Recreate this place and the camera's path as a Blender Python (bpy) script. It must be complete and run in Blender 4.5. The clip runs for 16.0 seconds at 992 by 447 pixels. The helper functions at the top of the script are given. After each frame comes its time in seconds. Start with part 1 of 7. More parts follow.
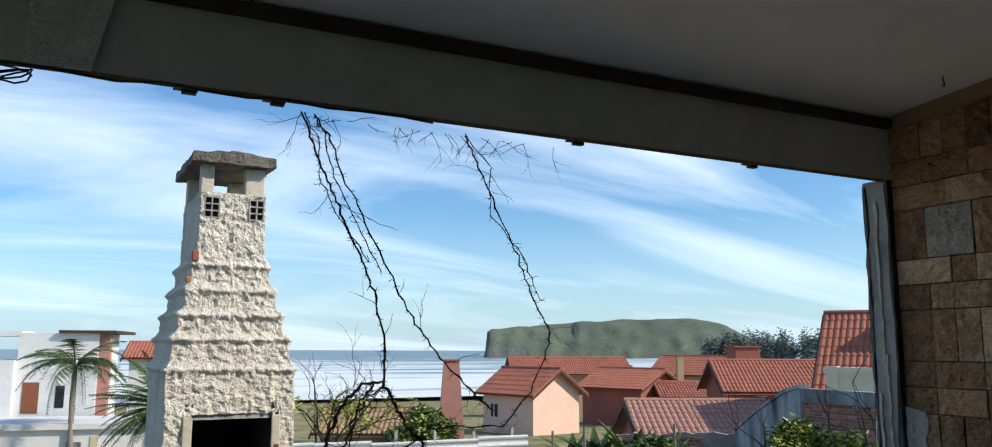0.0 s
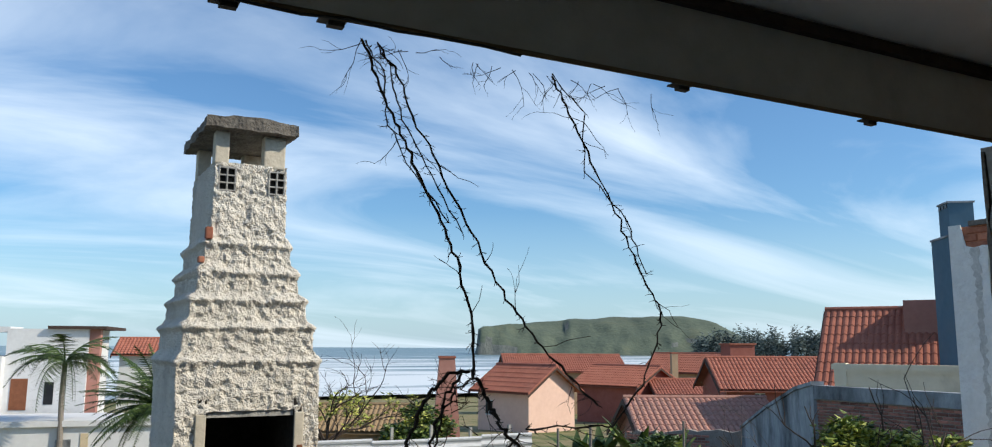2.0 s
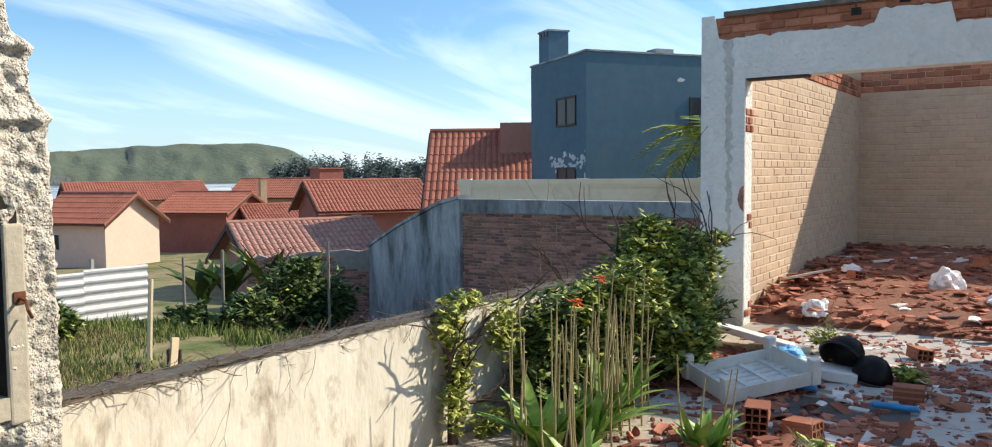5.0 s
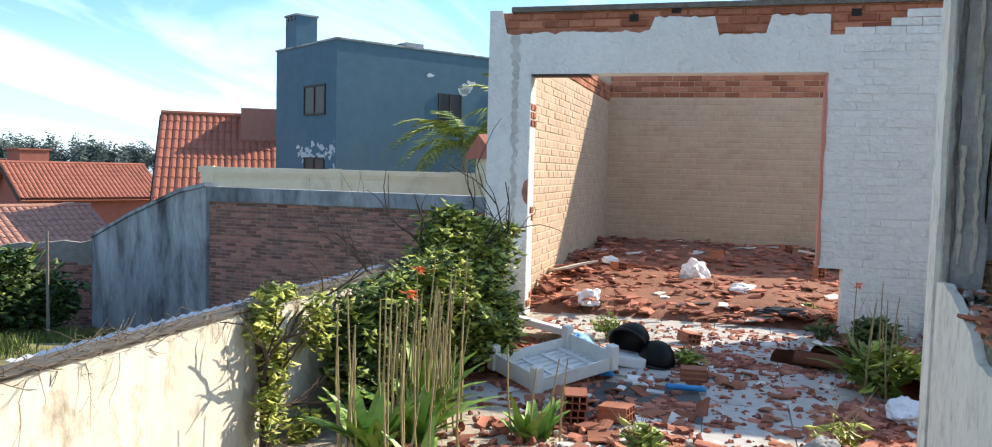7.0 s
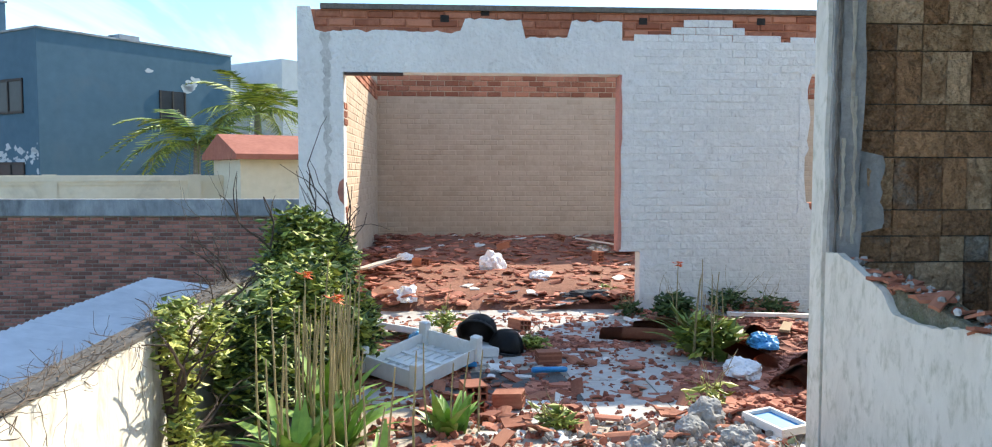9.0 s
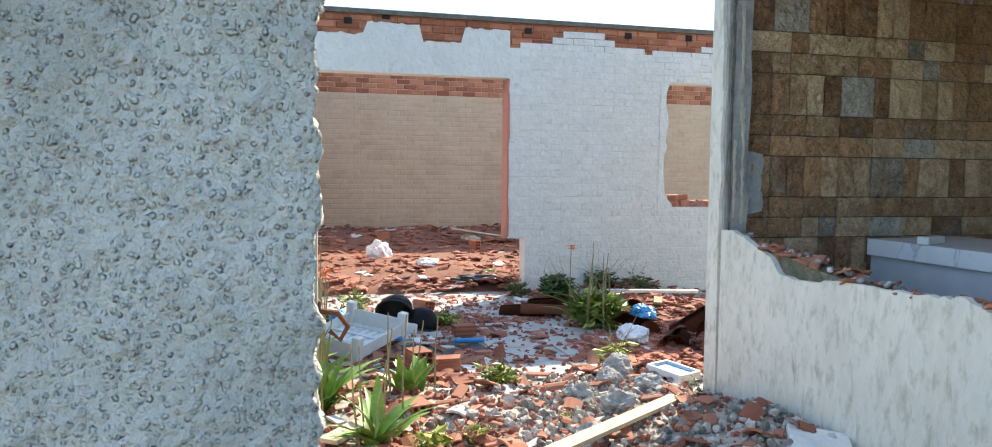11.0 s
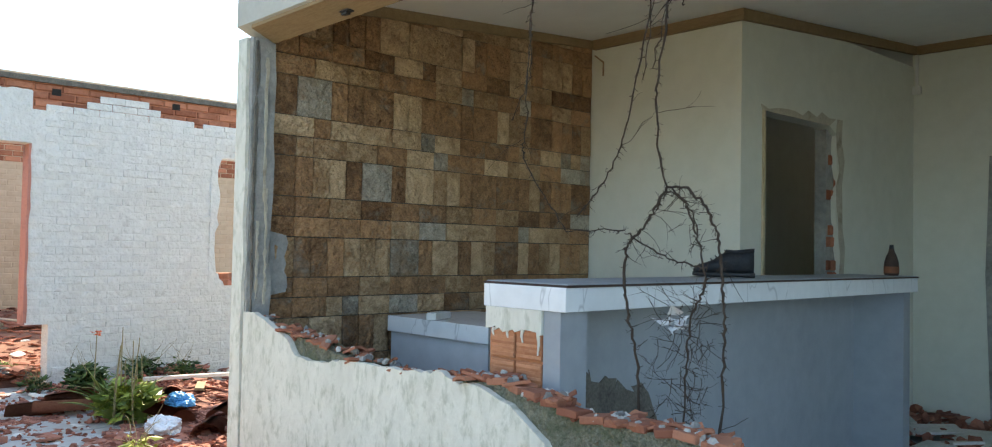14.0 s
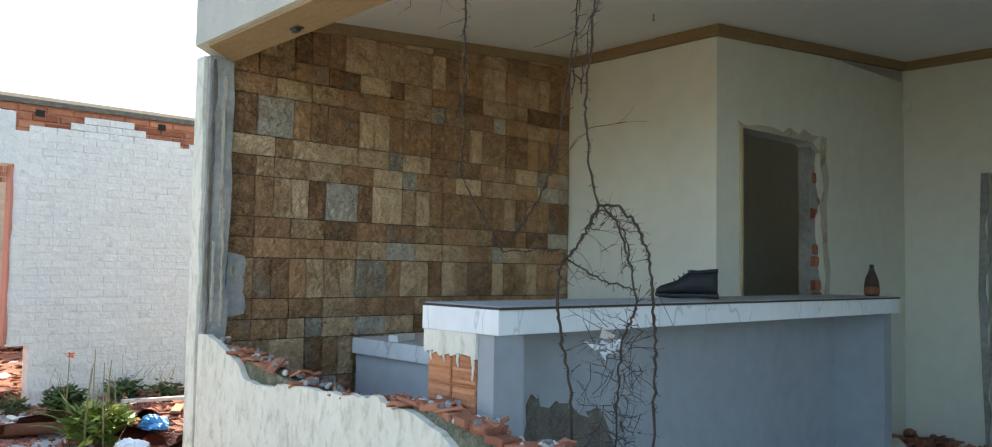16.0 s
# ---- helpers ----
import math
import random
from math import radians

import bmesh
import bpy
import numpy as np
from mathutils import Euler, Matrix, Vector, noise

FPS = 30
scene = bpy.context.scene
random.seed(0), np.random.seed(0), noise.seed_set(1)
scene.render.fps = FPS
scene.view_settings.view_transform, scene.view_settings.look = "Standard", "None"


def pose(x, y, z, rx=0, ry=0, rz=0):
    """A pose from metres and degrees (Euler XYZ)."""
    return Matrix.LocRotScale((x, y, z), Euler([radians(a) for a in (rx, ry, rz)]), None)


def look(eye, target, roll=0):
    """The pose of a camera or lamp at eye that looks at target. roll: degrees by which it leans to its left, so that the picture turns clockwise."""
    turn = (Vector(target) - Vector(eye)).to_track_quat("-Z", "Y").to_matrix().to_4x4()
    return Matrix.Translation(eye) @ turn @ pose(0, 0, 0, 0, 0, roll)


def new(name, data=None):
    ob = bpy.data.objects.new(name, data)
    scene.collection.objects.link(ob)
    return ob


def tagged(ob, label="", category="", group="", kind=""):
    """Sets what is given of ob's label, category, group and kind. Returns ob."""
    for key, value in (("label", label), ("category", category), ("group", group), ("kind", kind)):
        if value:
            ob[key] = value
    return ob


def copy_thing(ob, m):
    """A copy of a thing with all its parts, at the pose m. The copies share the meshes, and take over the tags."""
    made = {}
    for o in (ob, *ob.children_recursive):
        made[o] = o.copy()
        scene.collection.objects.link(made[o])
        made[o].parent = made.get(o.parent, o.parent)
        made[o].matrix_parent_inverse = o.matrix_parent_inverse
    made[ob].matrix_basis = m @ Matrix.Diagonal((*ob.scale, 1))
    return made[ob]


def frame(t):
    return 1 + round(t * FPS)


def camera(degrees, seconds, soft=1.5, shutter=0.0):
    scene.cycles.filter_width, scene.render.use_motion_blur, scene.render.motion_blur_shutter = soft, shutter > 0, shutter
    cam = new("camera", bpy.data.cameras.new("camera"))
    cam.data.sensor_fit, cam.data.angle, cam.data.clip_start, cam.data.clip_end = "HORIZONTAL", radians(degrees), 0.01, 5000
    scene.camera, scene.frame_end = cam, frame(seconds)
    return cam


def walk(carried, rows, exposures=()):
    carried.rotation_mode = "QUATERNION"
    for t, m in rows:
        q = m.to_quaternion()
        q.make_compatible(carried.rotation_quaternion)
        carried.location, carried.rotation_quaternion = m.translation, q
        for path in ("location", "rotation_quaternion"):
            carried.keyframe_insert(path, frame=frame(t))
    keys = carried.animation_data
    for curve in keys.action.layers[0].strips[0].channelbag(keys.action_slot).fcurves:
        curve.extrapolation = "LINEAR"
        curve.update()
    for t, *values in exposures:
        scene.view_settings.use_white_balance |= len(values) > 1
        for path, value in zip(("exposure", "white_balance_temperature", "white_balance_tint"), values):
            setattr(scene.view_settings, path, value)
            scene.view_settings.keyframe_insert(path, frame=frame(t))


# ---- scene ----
cam = camera(62.0, 16.0, soft=1.1)
PATH = [
    (0, (0.863, 0.969, 1.637), (1.743, 2.739, 1.938), 0.2),
    (0.3, (0.848, 0.996, 1.644), (1.654, 2.801, 1.949), 0.4),
    (0.5, (0.862, 0.987, 1.634), (1.623, 2.81, 1.947), 0.2),
    (1, (0.861, 1.043, 1.626), (1.578, 2.884, 1.941), 0.4),
    (1.5, (0.837, 1.272, 1.608), (1.599, 3.095, 1.918), 0.6),
    (2, (0.823, 1.561, 1.597), (1.723, 3.323, 1.892), 0.3),
    (2.5, (0.831, 1.959, 1.591), (1.75, 3.711, 1.881), 0.5),
    (3, (0.752, 2.34, 1.51), (1.685, 4.099, 1.691), 0.7),
    (3.1, (0.751, 2.442, 1.484), (1.694, 4.202, 1.601), 0.4),
    (3.5, (0.793, 2.758, 1.441), (1.753, 4.512, 1.377), 0.2),
    (4, (0.807, 3.139, 1.436), (1.93, 4.791, 1.336), 0.1),
    (4.3, (0.791, 3.319, 1.419), (2.087, 4.84, 1.327), -0.4),
    (4.5, (0.811, 3.458, 1.426), (2.225, 4.867, 1.309), -0.1),
    (5, (0.917, 3.784, 1.375), (2.568, 4.906, 1.253), -0.5),
    (5.2, (0.92, 3.843, 1.377), (2.631, 4.872, 1.255), -0.9),
    (7.3, (0.913, 4.413, 1.306), (2.854, 4.876, 1.178), 1.6),
    (7.5, (0.863, 4.525, 1.282), (2.819, 4.923, 1.157), 1.5),
    (8, (0.8, 4.798, 1.295), (2.783, 5.023, 1.167), 1.5),
    (8.5, (0.812, 4.999, 1.304), (2.808, 4.958, 1.179), 0.4),
    (8.7, (0.802, 5.057, 1.317), (2.796, 4.972, 1.191), 0.2),
    (10.8, (0.271, 5.826, 1.258), (2.212, 5.363, 1.129), 0.7),
    (11, (0.228, 5.872, 1.291), (2.15, 5.336, 1.157), 0.7),
    (11.5, (0.188, 5.981, 1.314), (2.053, 5.274, 1.165), 0.6),
    (12, (0.196, 5.946, 1.277), (2.053, 5.221, 1.112), 0.4),
    (12.5, (0.172, 5.904, 1.279), (2.019, 5.158, 1.105), 0.3),
    (13, (0.104, 5.868, 1.312), (1.757, 4.755, 1.145), 0.5),
    (13.5, (0.056, 5.734, 1.32), (1.594, 4.456, 1.288), 1.0),
    (14, (0.117, 5.574, 1.328), (1.563, 4.193, 1.39), 1.1),
    (14.5, (0.182, 5.45, 1.337), (1.611, 4.056, 1.453), 1.2),
    (15, (0.151, 5.325, 1.354), (1.598, 3.954, 1.509), 1.3),
    (15.5, (0.11, 5.306, 1.353), (1.579, 3.961, 1.546), 1.2),
    (16, (-0.009, 5.306, 1.337), (1.461, 3.955, 1.446), 1.0),
]
EXPOSURES = [(0, 0.27, 6500, 10), (0.4, 0.21, 6500, 10), (1.8, 0.13, 6500, 10), (2.5, 0.08, 6500, 10), (3.5, 0.03, 6650, 11), (5.2, 0.62, 6900, 11), (7.3, 0.97, 6750, 11), (8.7, 1.13, 6550, 10), (10.8, 1.34, 6800, 9), (12.7, 1.34, 7300, 8), (14.0, 1.62, 7450, 8), (16.0, 1.68, 7500, 9)]
walk(cam, [(t, look(eye, target, roll)) for t, eye, target, roll in PATH], EXPOSURES)


# ---- light ----
SUN_TO = Vector((1.0, -0.82, 0.94)).normalized()
world = bpy.data.worlds.new("world")
scene.world = world
world.use_nodes = True
wn, wl = world.node_tree.nodes, world.node_tree.links
wn.clear()
w_out = wn.new("ShaderNodeOutputWorld")
w_bg = wn.new("ShaderNodeBackground")
w_sky = wn.new("ShaderNodeTexSky")
w_sky.sky_type = "NISHITA"
w_sky.sun_disc = False
w_sky.sun_elevation = math.asin(SUN_TO.z)
w_sky.sun_rotation = math.atan2(SUN_TO.x, SUN_TO.y)
w_sky.air_density, w_sky.dust_density, w_sky.ozone_density = 1.0, 0.8, 1.6
w_bg.inputs["Strength"].default_value = 0.13
# thin streaks of high cloud, stretched along one direction
w_tc = wn.new("ShaderNodeTexCoord")
w_sep = wn.new("ShaderNodeSeparateXYZ")
wl.new(w_tc.outputs["Generated"], w_sep.inputs[0])
w_zc = wn.new("ShaderNodeMath")
w_zc.operation = "ADD"
w_zc.inputs[1].default_value = 0.22
wl.new(w_sep.outputs["Z"], w_zc.inputs[0])
w_div = []
for axis in ("X", "Y"):
    d = wn.new("ShaderNodeMath")
    d.operation = "DIVIDE"
    wl.new(w_sep.outputs[axis], d.inputs[0])
    wl.new(w_zc.outputs[0], d.inputs[1])
    w_div.append(d)
w_com = wn.new("ShaderNodeCombineXYZ")
wl.new(w_div[0].outputs[0], w_com.inputs[0])
wl.new(w_div[1].outputs[0], w_com.inputs[1])
w_map = wn.new("ShaderNodeMapping")
w_map.inputs["Rotation"].default_value = (0, 0, radians(38))
w_map.inputs["Scale"].default_value = (0.6, 1.7, 1.0)
w_map.inputs["Location"].default_value = (0.35, 0.9, 0)
wl.new(w_com.outputs[0], w_map.inputs[0])
w_n = wn.new("ShaderNodeTexNoise")
w_n.inputs["Scale"].default_value = 0.85
w_n.inputs["Detail"].default_value = 9
w_n.inputs["Roughness"].default_value = 0.55
w_n.inputs["Distortion"].default_value = 0.8
wl.new(w_map.outputs[0], w_n.inputs["Vector"])
w_r = wn.new("ShaderNodeValToRGB")
w_r.color_ramp.elements[0].position, w_r.color_ramp.elements[0].color = 0.45, (0, 0, 0, 1)
w_r.color_ramp.elements[1].position, w_r.color_ramp.elements[1].color = 0.76, (0.80, 0.80, 0.80, 1)
wl.new(w_n.outputs["Fac"], w_r.inputs[0])
w_mix = wn.new("ShaderNodeMix")
w_mix.data_type = "RGBA"
w_mix.inputs["B"].default_value = (7.0, 8.0, 9.0, 1)
wl.new(w_r.outputs["Color"], w_mix.inputs["Factor"])
w_tint = wn.new("ShaderNodeMix")
w_tint.data_type, w_tint.blend_type = "RGBA", "MULTIPLY"
w_tint.inputs["Factor"].default_value = 1.0
w_tint.inputs["B"].default_value = (0.60, 0.87, 1.07, 1)
wl.new(w_sky.outputs[0], w_tint.inputs["A"])
# pale sea haze low in the sky
w_low = wn.new("ShaderNodeMapRange")
w_low.inputs["From Min"].default_value, w_low.inputs["From Max"].default_value = 0.0, 0.16
w_low.inputs["To Min"].default_value, w_low.inputs["To Max"].default_value = 0.62, 0.0
wl.new(w_sep.outputs["Z"], w_low.inputs["Value"])
w_haze = wn.new("ShaderNodeMix")
w_haze.data_type = "RGBA"
w_haze.inputs["B"].default_value = (4.3, 5.7, 6.8, 1)
wl.new(w_low.outputs["Result"], w_haze.inputs["Factor"])
wl.new(w_tint.outputs["Result"], w_haze.inputs["A"])
wl.new(w_haze.outputs["Result"], w_mix.inputs["A"])
wl.new(w_mix.outputs["Result"], w_bg.inputs["Color"])
wl.new(w_bg.outputs[0], w_out.inputs["Surface"])

sun = new("sun", bpy.data.lights.new("sun", "SUN"))
sun.data.energy, sun.data.angle, sun.data.color = 4.2, radians(0.55), (1.0, 0.90, 0.74)
sun.matrix_world = look((0, 0, 30), Vector((0, 0, 30)) - SUN_TO)


# ---- materials ----
def mat(name, dark, light, scale=6.0, rough=0.85, bump=0.3, bscale=None, bdist=0.01, metal=0.0, island=0.0, obrand=0.0, stain=None, stain_scale=1.2, stain_at=(0.5, 0.68), spec=0.3, stretch=(1, 1, 1), detail=8.0):
    """A surface whose colour varies by a coarse and a fine noise, with fine relief; stain: a second colour in patches."""
    m = bpy.data.materials.new(name)
    m.use_nodes = True
    n, l = m.node_tree.nodes, m.node_tree.links
    b = n["Principled BSDF"]
    b.inputs["Roughness"].default_value = rough
    b.inputs["Metallic"].default_value = metal
    b.inputs["Specular IOR Level"].default_value = spec
    tc = n.new("ShaderNodeTexCoord")
    mp = n.new("ShaderNodeMapping")
    mp.inputs["Scale"].default_value = stretch
    l.new(tc.outputs["Object"], mp.inputs[0])
    if obrand:
        oi = n.new("ShaderNodeObjectInfo")
        vm = n.new("ShaderNodeVectorMath")
        vm.operation = "MULTIPLY_ADD"
        vm.inputs[1].default_value = (37, 53, 71)
        l.new(oi.outputs["Random"], vm.inputs[0])
        l.new(tc.outputs["Object"], vm.inputs[2])
        l.new(vm.outputs[0], mp.inputs[0])
    ns = []
    for s in (scale, scale * 6.3):
        t = n.new("ShaderNodeTexNoise")
        t.inputs["Scale"].default_value = s
        t.inputs["Detail"].default_value = detail
        t.inputs["Roughness"].default_value = 0.62
        l.new(mp.outputs[0], t.inputs["Vector"])
        ns.append(t)
    add = n.new("ShaderNodeMath")
    add.operation = "MULTIPLY_ADD"
    add.inputs[1].default_value = 0.5
    l.new(ns[0].outputs["Fac"], add.inputs[0])
    half = n.new("ShaderNodeMath")
    half.operation = "MULTIPLY"
    half.inputs[1].default_value = 0.5
    l.new(ns[1].outputs["Fac"], half.inputs[0])
    l.new(half.outputs[0], add.inputs[2])
    fac = add
    if island or obrand:
        src = n.new("ShaderNodeNewGeometry").outputs["Random Per Island"] if island else oi.outputs["Random"]
        mm = n.new("ShaderNodeMath")
        mm.operation = "MULTIPLY_ADD"
        mm.inputs[1].default_value = (island or obrand)
        off = n.new("ShaderNodeMath")
        off.operation = "SUBTRACT"
        off.inputs[1].default_value = 0.5
        l.new(src, off.inputs[0])
        l.new(off.outputs[0], mm.inputs[0])
        l.new(fac.outputs[0], mm.inputs[2])
        fac = mm
    ramp = n.new("ShaderNodeValToRGB")
    e = ramp.color_ramp.elements
    e[0].position, e[0].color = 0.33, (*dark, 1)
    e[1].position, e[1].color = 0.67, (*light, 1)
    l.new(fac.outputs[0], ramp.inputs[0])
    col = ramp.outputs["Color"]
    if stain:
        t = n.new("ShaderNodeTexNoise")
        t.inputs["Scale"].default_value = stain_scale
        t.inputs["Detail"].default_value = 9
        t.inputs["Roughness"].default_value = 0.68
        t.inputs["Distortion"].default_value = 0.3
        l.new(mp.outputs[0], t.inputs["Vector"])
        r2 = n.new("ShaderNodeValToRGB")
        r2.color_ramp.elements[0].position, r2.color_ramp.elements[1].position = stain_at
        l.new(t.outputs["Fac"], r2.inputs[0])
        mx = n.new("ShaderNodeMix")
        mx.data_type = "RGBA"
        mx.inputs["B"].default_value = (*stain, 1)
        l.new(r2.outputs["Color"], mx.inputs["Factor"])
        l.new(col, mx.inputs["A"])
        col = mx.outputs["Result"]
    l.new(col, b.inputs["Base Color"])
    if bump:
        t = n.new("ShaderNodeTexNoise")
        t.inputs["Scale"].default_value = bscale or scale * 8
        t.inputs["Detail"].default_value = 6
        l.new(mp.outputs[0], t.inputs["Vector"])
        bp = n.new("ShaderNodeBump")
        bp.inputs["Strength"].default_value = bump
        bp.inputs["Distance"].default_value = bdist
        l.new(t.outputs["Fac"], bp.inputs["Height"])
        l.new(bp.outputs[0], b.inputs["Normal"])
    return m


M = {
    "stucco": mat("stucco", (0.60, 0.565, 0.495), (0.78, 0.74, 0.66), 5, 0.9, 0.9, 95, 0.016, stain=(0.45, 0.42, 0.37), stain_scale=2.2, stain_at=(0.52, 0.78)),
    "plaster_white": mat("plaster_white", (0.62, 0.60, 0.52), (0.80, 0.775, 0.69), 3, 0.85, 0.6, 60, 0.008, stain=(0.30, 0.31, 0.21), stain_scale=19, stain_at=(0.50, 0.80), stretch=(1, 1, 0.45)),
    "garden_wall": mat("garden_wall", (0.60, 0.56, 0.46), (0.80, 0.77, 0.68), 2.2, 0.9, 0.4, 50, 0.008, stain=(0.30, 0.24, 0.17), stain_scale=7.5, stain_at=(0.53, 0.70), stretch=(1, 1, 0.4)),
    "room_white": mat("room_white", (0.66, 0.66, 0.58), (0.76, 0.76, 0.68), 1.2, 0.75, 0.15, 40, 0.004),
    "ceiling": mat("ceiling", (0.80, 0.78, 0.73), (0.87, 0.85, 0.80), 1.0, 0.9, 0.1, 30, 0.004),
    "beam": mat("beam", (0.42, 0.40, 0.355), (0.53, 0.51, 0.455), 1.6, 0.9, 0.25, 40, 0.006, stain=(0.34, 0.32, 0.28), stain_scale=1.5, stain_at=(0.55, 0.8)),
    "concrete": mat("concrete", (0.25, 0.25, 0.24), (0.45, 0.44, 0.41), 4, 0.95, 0.7, 40, 0.015, stain=(0.16, 0.16, 0.15), stain_scale=3, stain_at=(0.5, 0.75)),
    "grey_wall": mat("grey_wall", (0.21, 0.235, 0.26), (0.42, 0.445, 0.47), 1.0, 0.95, 0.5, 20, 0.02, stain=(0.06, 0.065, 0.07), stain_scale=0.8, stain_at=(0.46, 0.66), stretch=(1, 1, 0.5)),
    "brick_paint": mat("brick_paint", (0.64, 0.635, 0.60), (0.79, 0.785, 0.75), 2.2, 0.85, 1.0, 26, 0.022, obrand=0.06, stain=(0.42, 0.40, 0.36), stain_scale=5, stain_at=(0.60, 0.8)),
    "brick_paint_many": mat("brick_paint_many", (0.64, 0.635, 0.60), (0.79, 0.785, 0.75), 2.2, 0.85, 1.0, 26, 0.022, island=0.06, stain=(0.42, 0.40, 0.36), stain_scale=5, stain_at=(0.60, 0.8)),
    "brick_cream": mat("brick_cream", (0.45, 0.335, 0.235), (0.56, 0.43, 0.315), 2, 0.9, 0.4, 50, 0.006, island=0.15),
    "brick_red": mat("brick_red", (0.26, 0.09, 0.05), (0.48, 0.20, 0.12), 5, 0.9, 0.5, 60, 0.008, island=0.5),
    "brick_old": mat("brick_old", (0.210, 0.098, 0.078), (0.510, 0.225, 0.173), 5, 0.95, 0.5, 50, 0.01, island=0.5, stain=(0.12, 0.09, 0.08), stain_scale=1.5, stain_at=(0.54, 0.75)),
    "mortar_old": mat("mortar_old", (0.210, 0.182, 0.161), (0.392, 0.350, 0.308), 6),
    "terracotta": mat("terracotta", (0.21, 0.075, 0.050), (0.47, 0.19, 0.125), 7, 0.9, 0.4, 70, 0.004, island=0.6, stain=(0.42, 0.30, 0.24), stain_scale=5, stain_at=(0.58, 0.8)),
    "terracotta_one": mat("terracotta_one", (0.26, 0.095, 0.058), (0.42, 0.18, 0.11), 7, 0.88, 0.3, 70, 0.004, obrand=0.4),
    "roof_tile": mat("roof_tile", (0.29, 0.095, 0.062), (0.43, 0.165, 0.11), 1.4, 0.85, 0.2, 20, 0.01, stain=(0.16, 0.07, 0.05), stain_scale=0.8, stain_at=(0.55, 0.8)),
    "rubble_grey": mat("rubble_grey", (0.20, 0.185, 0.165), (0.52, 0.48, 0.43), 6, 0.95, 0.7, 50, 0.012, island=0.6),
    "stone_tile_tan": mat("stone_tile_tan", (0.290, 0.172, 0.086), (0.686, 0.488, 0.304), 14, 0.72, 1.0, 30, 0.04, obrand=0.24, stain=(0.24, 0.12, 0.05), stain_scale=4, stain_at=(0.52, 0.74), stretch=(1, 1, 1.15)),
    "stone_tile_grey": mat("stone_tile_grey", (0.198, 0.165, 0.125), (0.554, 0.488, 0.396), 14, 0.75, 1.0, 30, 0.04, obrand=0.24, stain=(0.28, 0.17, 0.09), stain_scale=4, stain_at=(0.5, 0.74), stretch=(1, 1, 1.15)),
    "stone_tile": mat("stone_tile", (0.152, 0.077, 0.037), (0.502, 0.284, 0.145), 14, 0.72, 1.0, 30, 0.04, obrand=0.24, stain=(0.27, 0.26, 0.22), stain_scale=5, stain_at=(0.56, 0.76), stretch=(1, 1, 1.15)),
    "grout": mat("grout", (0.07, 0.06, 0.05), (0.13, 0.11, 0.09), 10),
    "marble": mat("marble", (0.70, 0.72, 0.74), (0.82, 0.84, 0.86), 2, 0.25, 0.05, 30, 0.002, stain=(0.42, 0.43, 0.45), stain_scale=1.6, stain_at=(0.62, 0.64), spec=0.5),
    "counter_grey": mat("counter_grey", (0.285, 0.31, 0.34), (0.375, 0.40, 0.43), 1.5, 0.6, 0.1, 40, 0.003),
    "floor_tile": mat("floor_tile", (0.40, 0.385, 0.36), (0.56, 0.54, 0.51), 2.5, 0.5, 0.2, 40, 0.004, stain=(0.28, 0.24, 0.19), stain_scale=2.5, stain_at=(0.5, 0.7)),
    "ground_dirt": mat("ground_dirt", (0.31, 0.265, 0.21), (0.50, 0.435, 0.36), 3, 0.95, 0.6, 40, 0.02),
    "room_floor": mat("room_floor", (0.30, 0.285, 0.255), (0.45, 0.425, 0.385), 3, 0.8, 0.4, 30, 0.01),
    # soot of the fire chamber; also painted shade inside holes and the pier crack
    "soot_shade": mat("soot_shade", (0.012, 0.011, 0.010), (0.04, 0.036, 0.032), 6, 0.95, 0.4, 40, 0.01),
    "wood_raw": mat("wood_raw", (0.230, 0.151, 0.079), (0.346, 0.245, 0.137), 4, 0.8, 0.3, 40, 0.004, stretch=(1, 6, 6)),
    "wood_pale": mat("wood_pale", (0.50, 0.40, 0.26), (0.66, 0.55, 0.38), 4, 0.8, 0.3, 40, 0.004),
    "bark": mat("bark", (0.035, 0.025, 0.02), (0.09, 0.065, 0.05), 20, 0.95, 0.6, 120, 0.004),
    "palm_bark": mat("palm_bark", (0.16, 0.14, 0.12), (0.30, 0.27, 0.24), 6, 0.95, 0.5, 40, 0.01, stretch=(1, 1, 5)),
    "leaf": mat("leaf", (0.116, 0.172, 0.029), (0.404, 0.455, 0.086), 3, 0.5, 0.1, 30, 0.003, island=0.7, spec=0.4),
    "leaf_dark": mat("leaf_dark", (0.03, 0.06, 0.018), (0.10, 0.15, 0.04), 3, 0.55, 0.1, 30, 0.003, island=0.7),
    "leaf_yellow": mat("leaf_yellow", (0.193, 0.235, 0.041), (0.497, 0.497, 0.110), 3, 0.5, 0.1, 30, 0.003, island=0.7),
    "leaf_strap": mat("leaf_strap", (0.149, 0.270, 0.041), (0.378, 0.540, 0.108), 3, 0.45, 0.1, 30, 0.003, island=0.6, spec=0.4),
    "dry_stem": mat("dry_stem", (0.22, 0.18, 0.09), (0.40, 0.33, 0.18), 6, 0.9, 0.2, 50, 0.003, island=0.6),
    "flower": mat("flower", (0.65, 0.08, 0.02), (0.85, 0.20, 0.05), 9, 0.6, 0),
    "flower_pink": mat("flower_pink", (0.6, 0.03, 0.06), (0.8, 0.08, 0.12), 9, 0.6, 0),
    "grass": mat("grass", (0.08, 0.12, 0.028), (0.23, 0.27, 0.08), 4, 0.8, 0, island=0.8),
    "grass_dry": mat("grass_dry", (0.20, 0.16, 0.08), (0.36, 0.29, 0.15), 4, 0.9, 0, island=0.7),
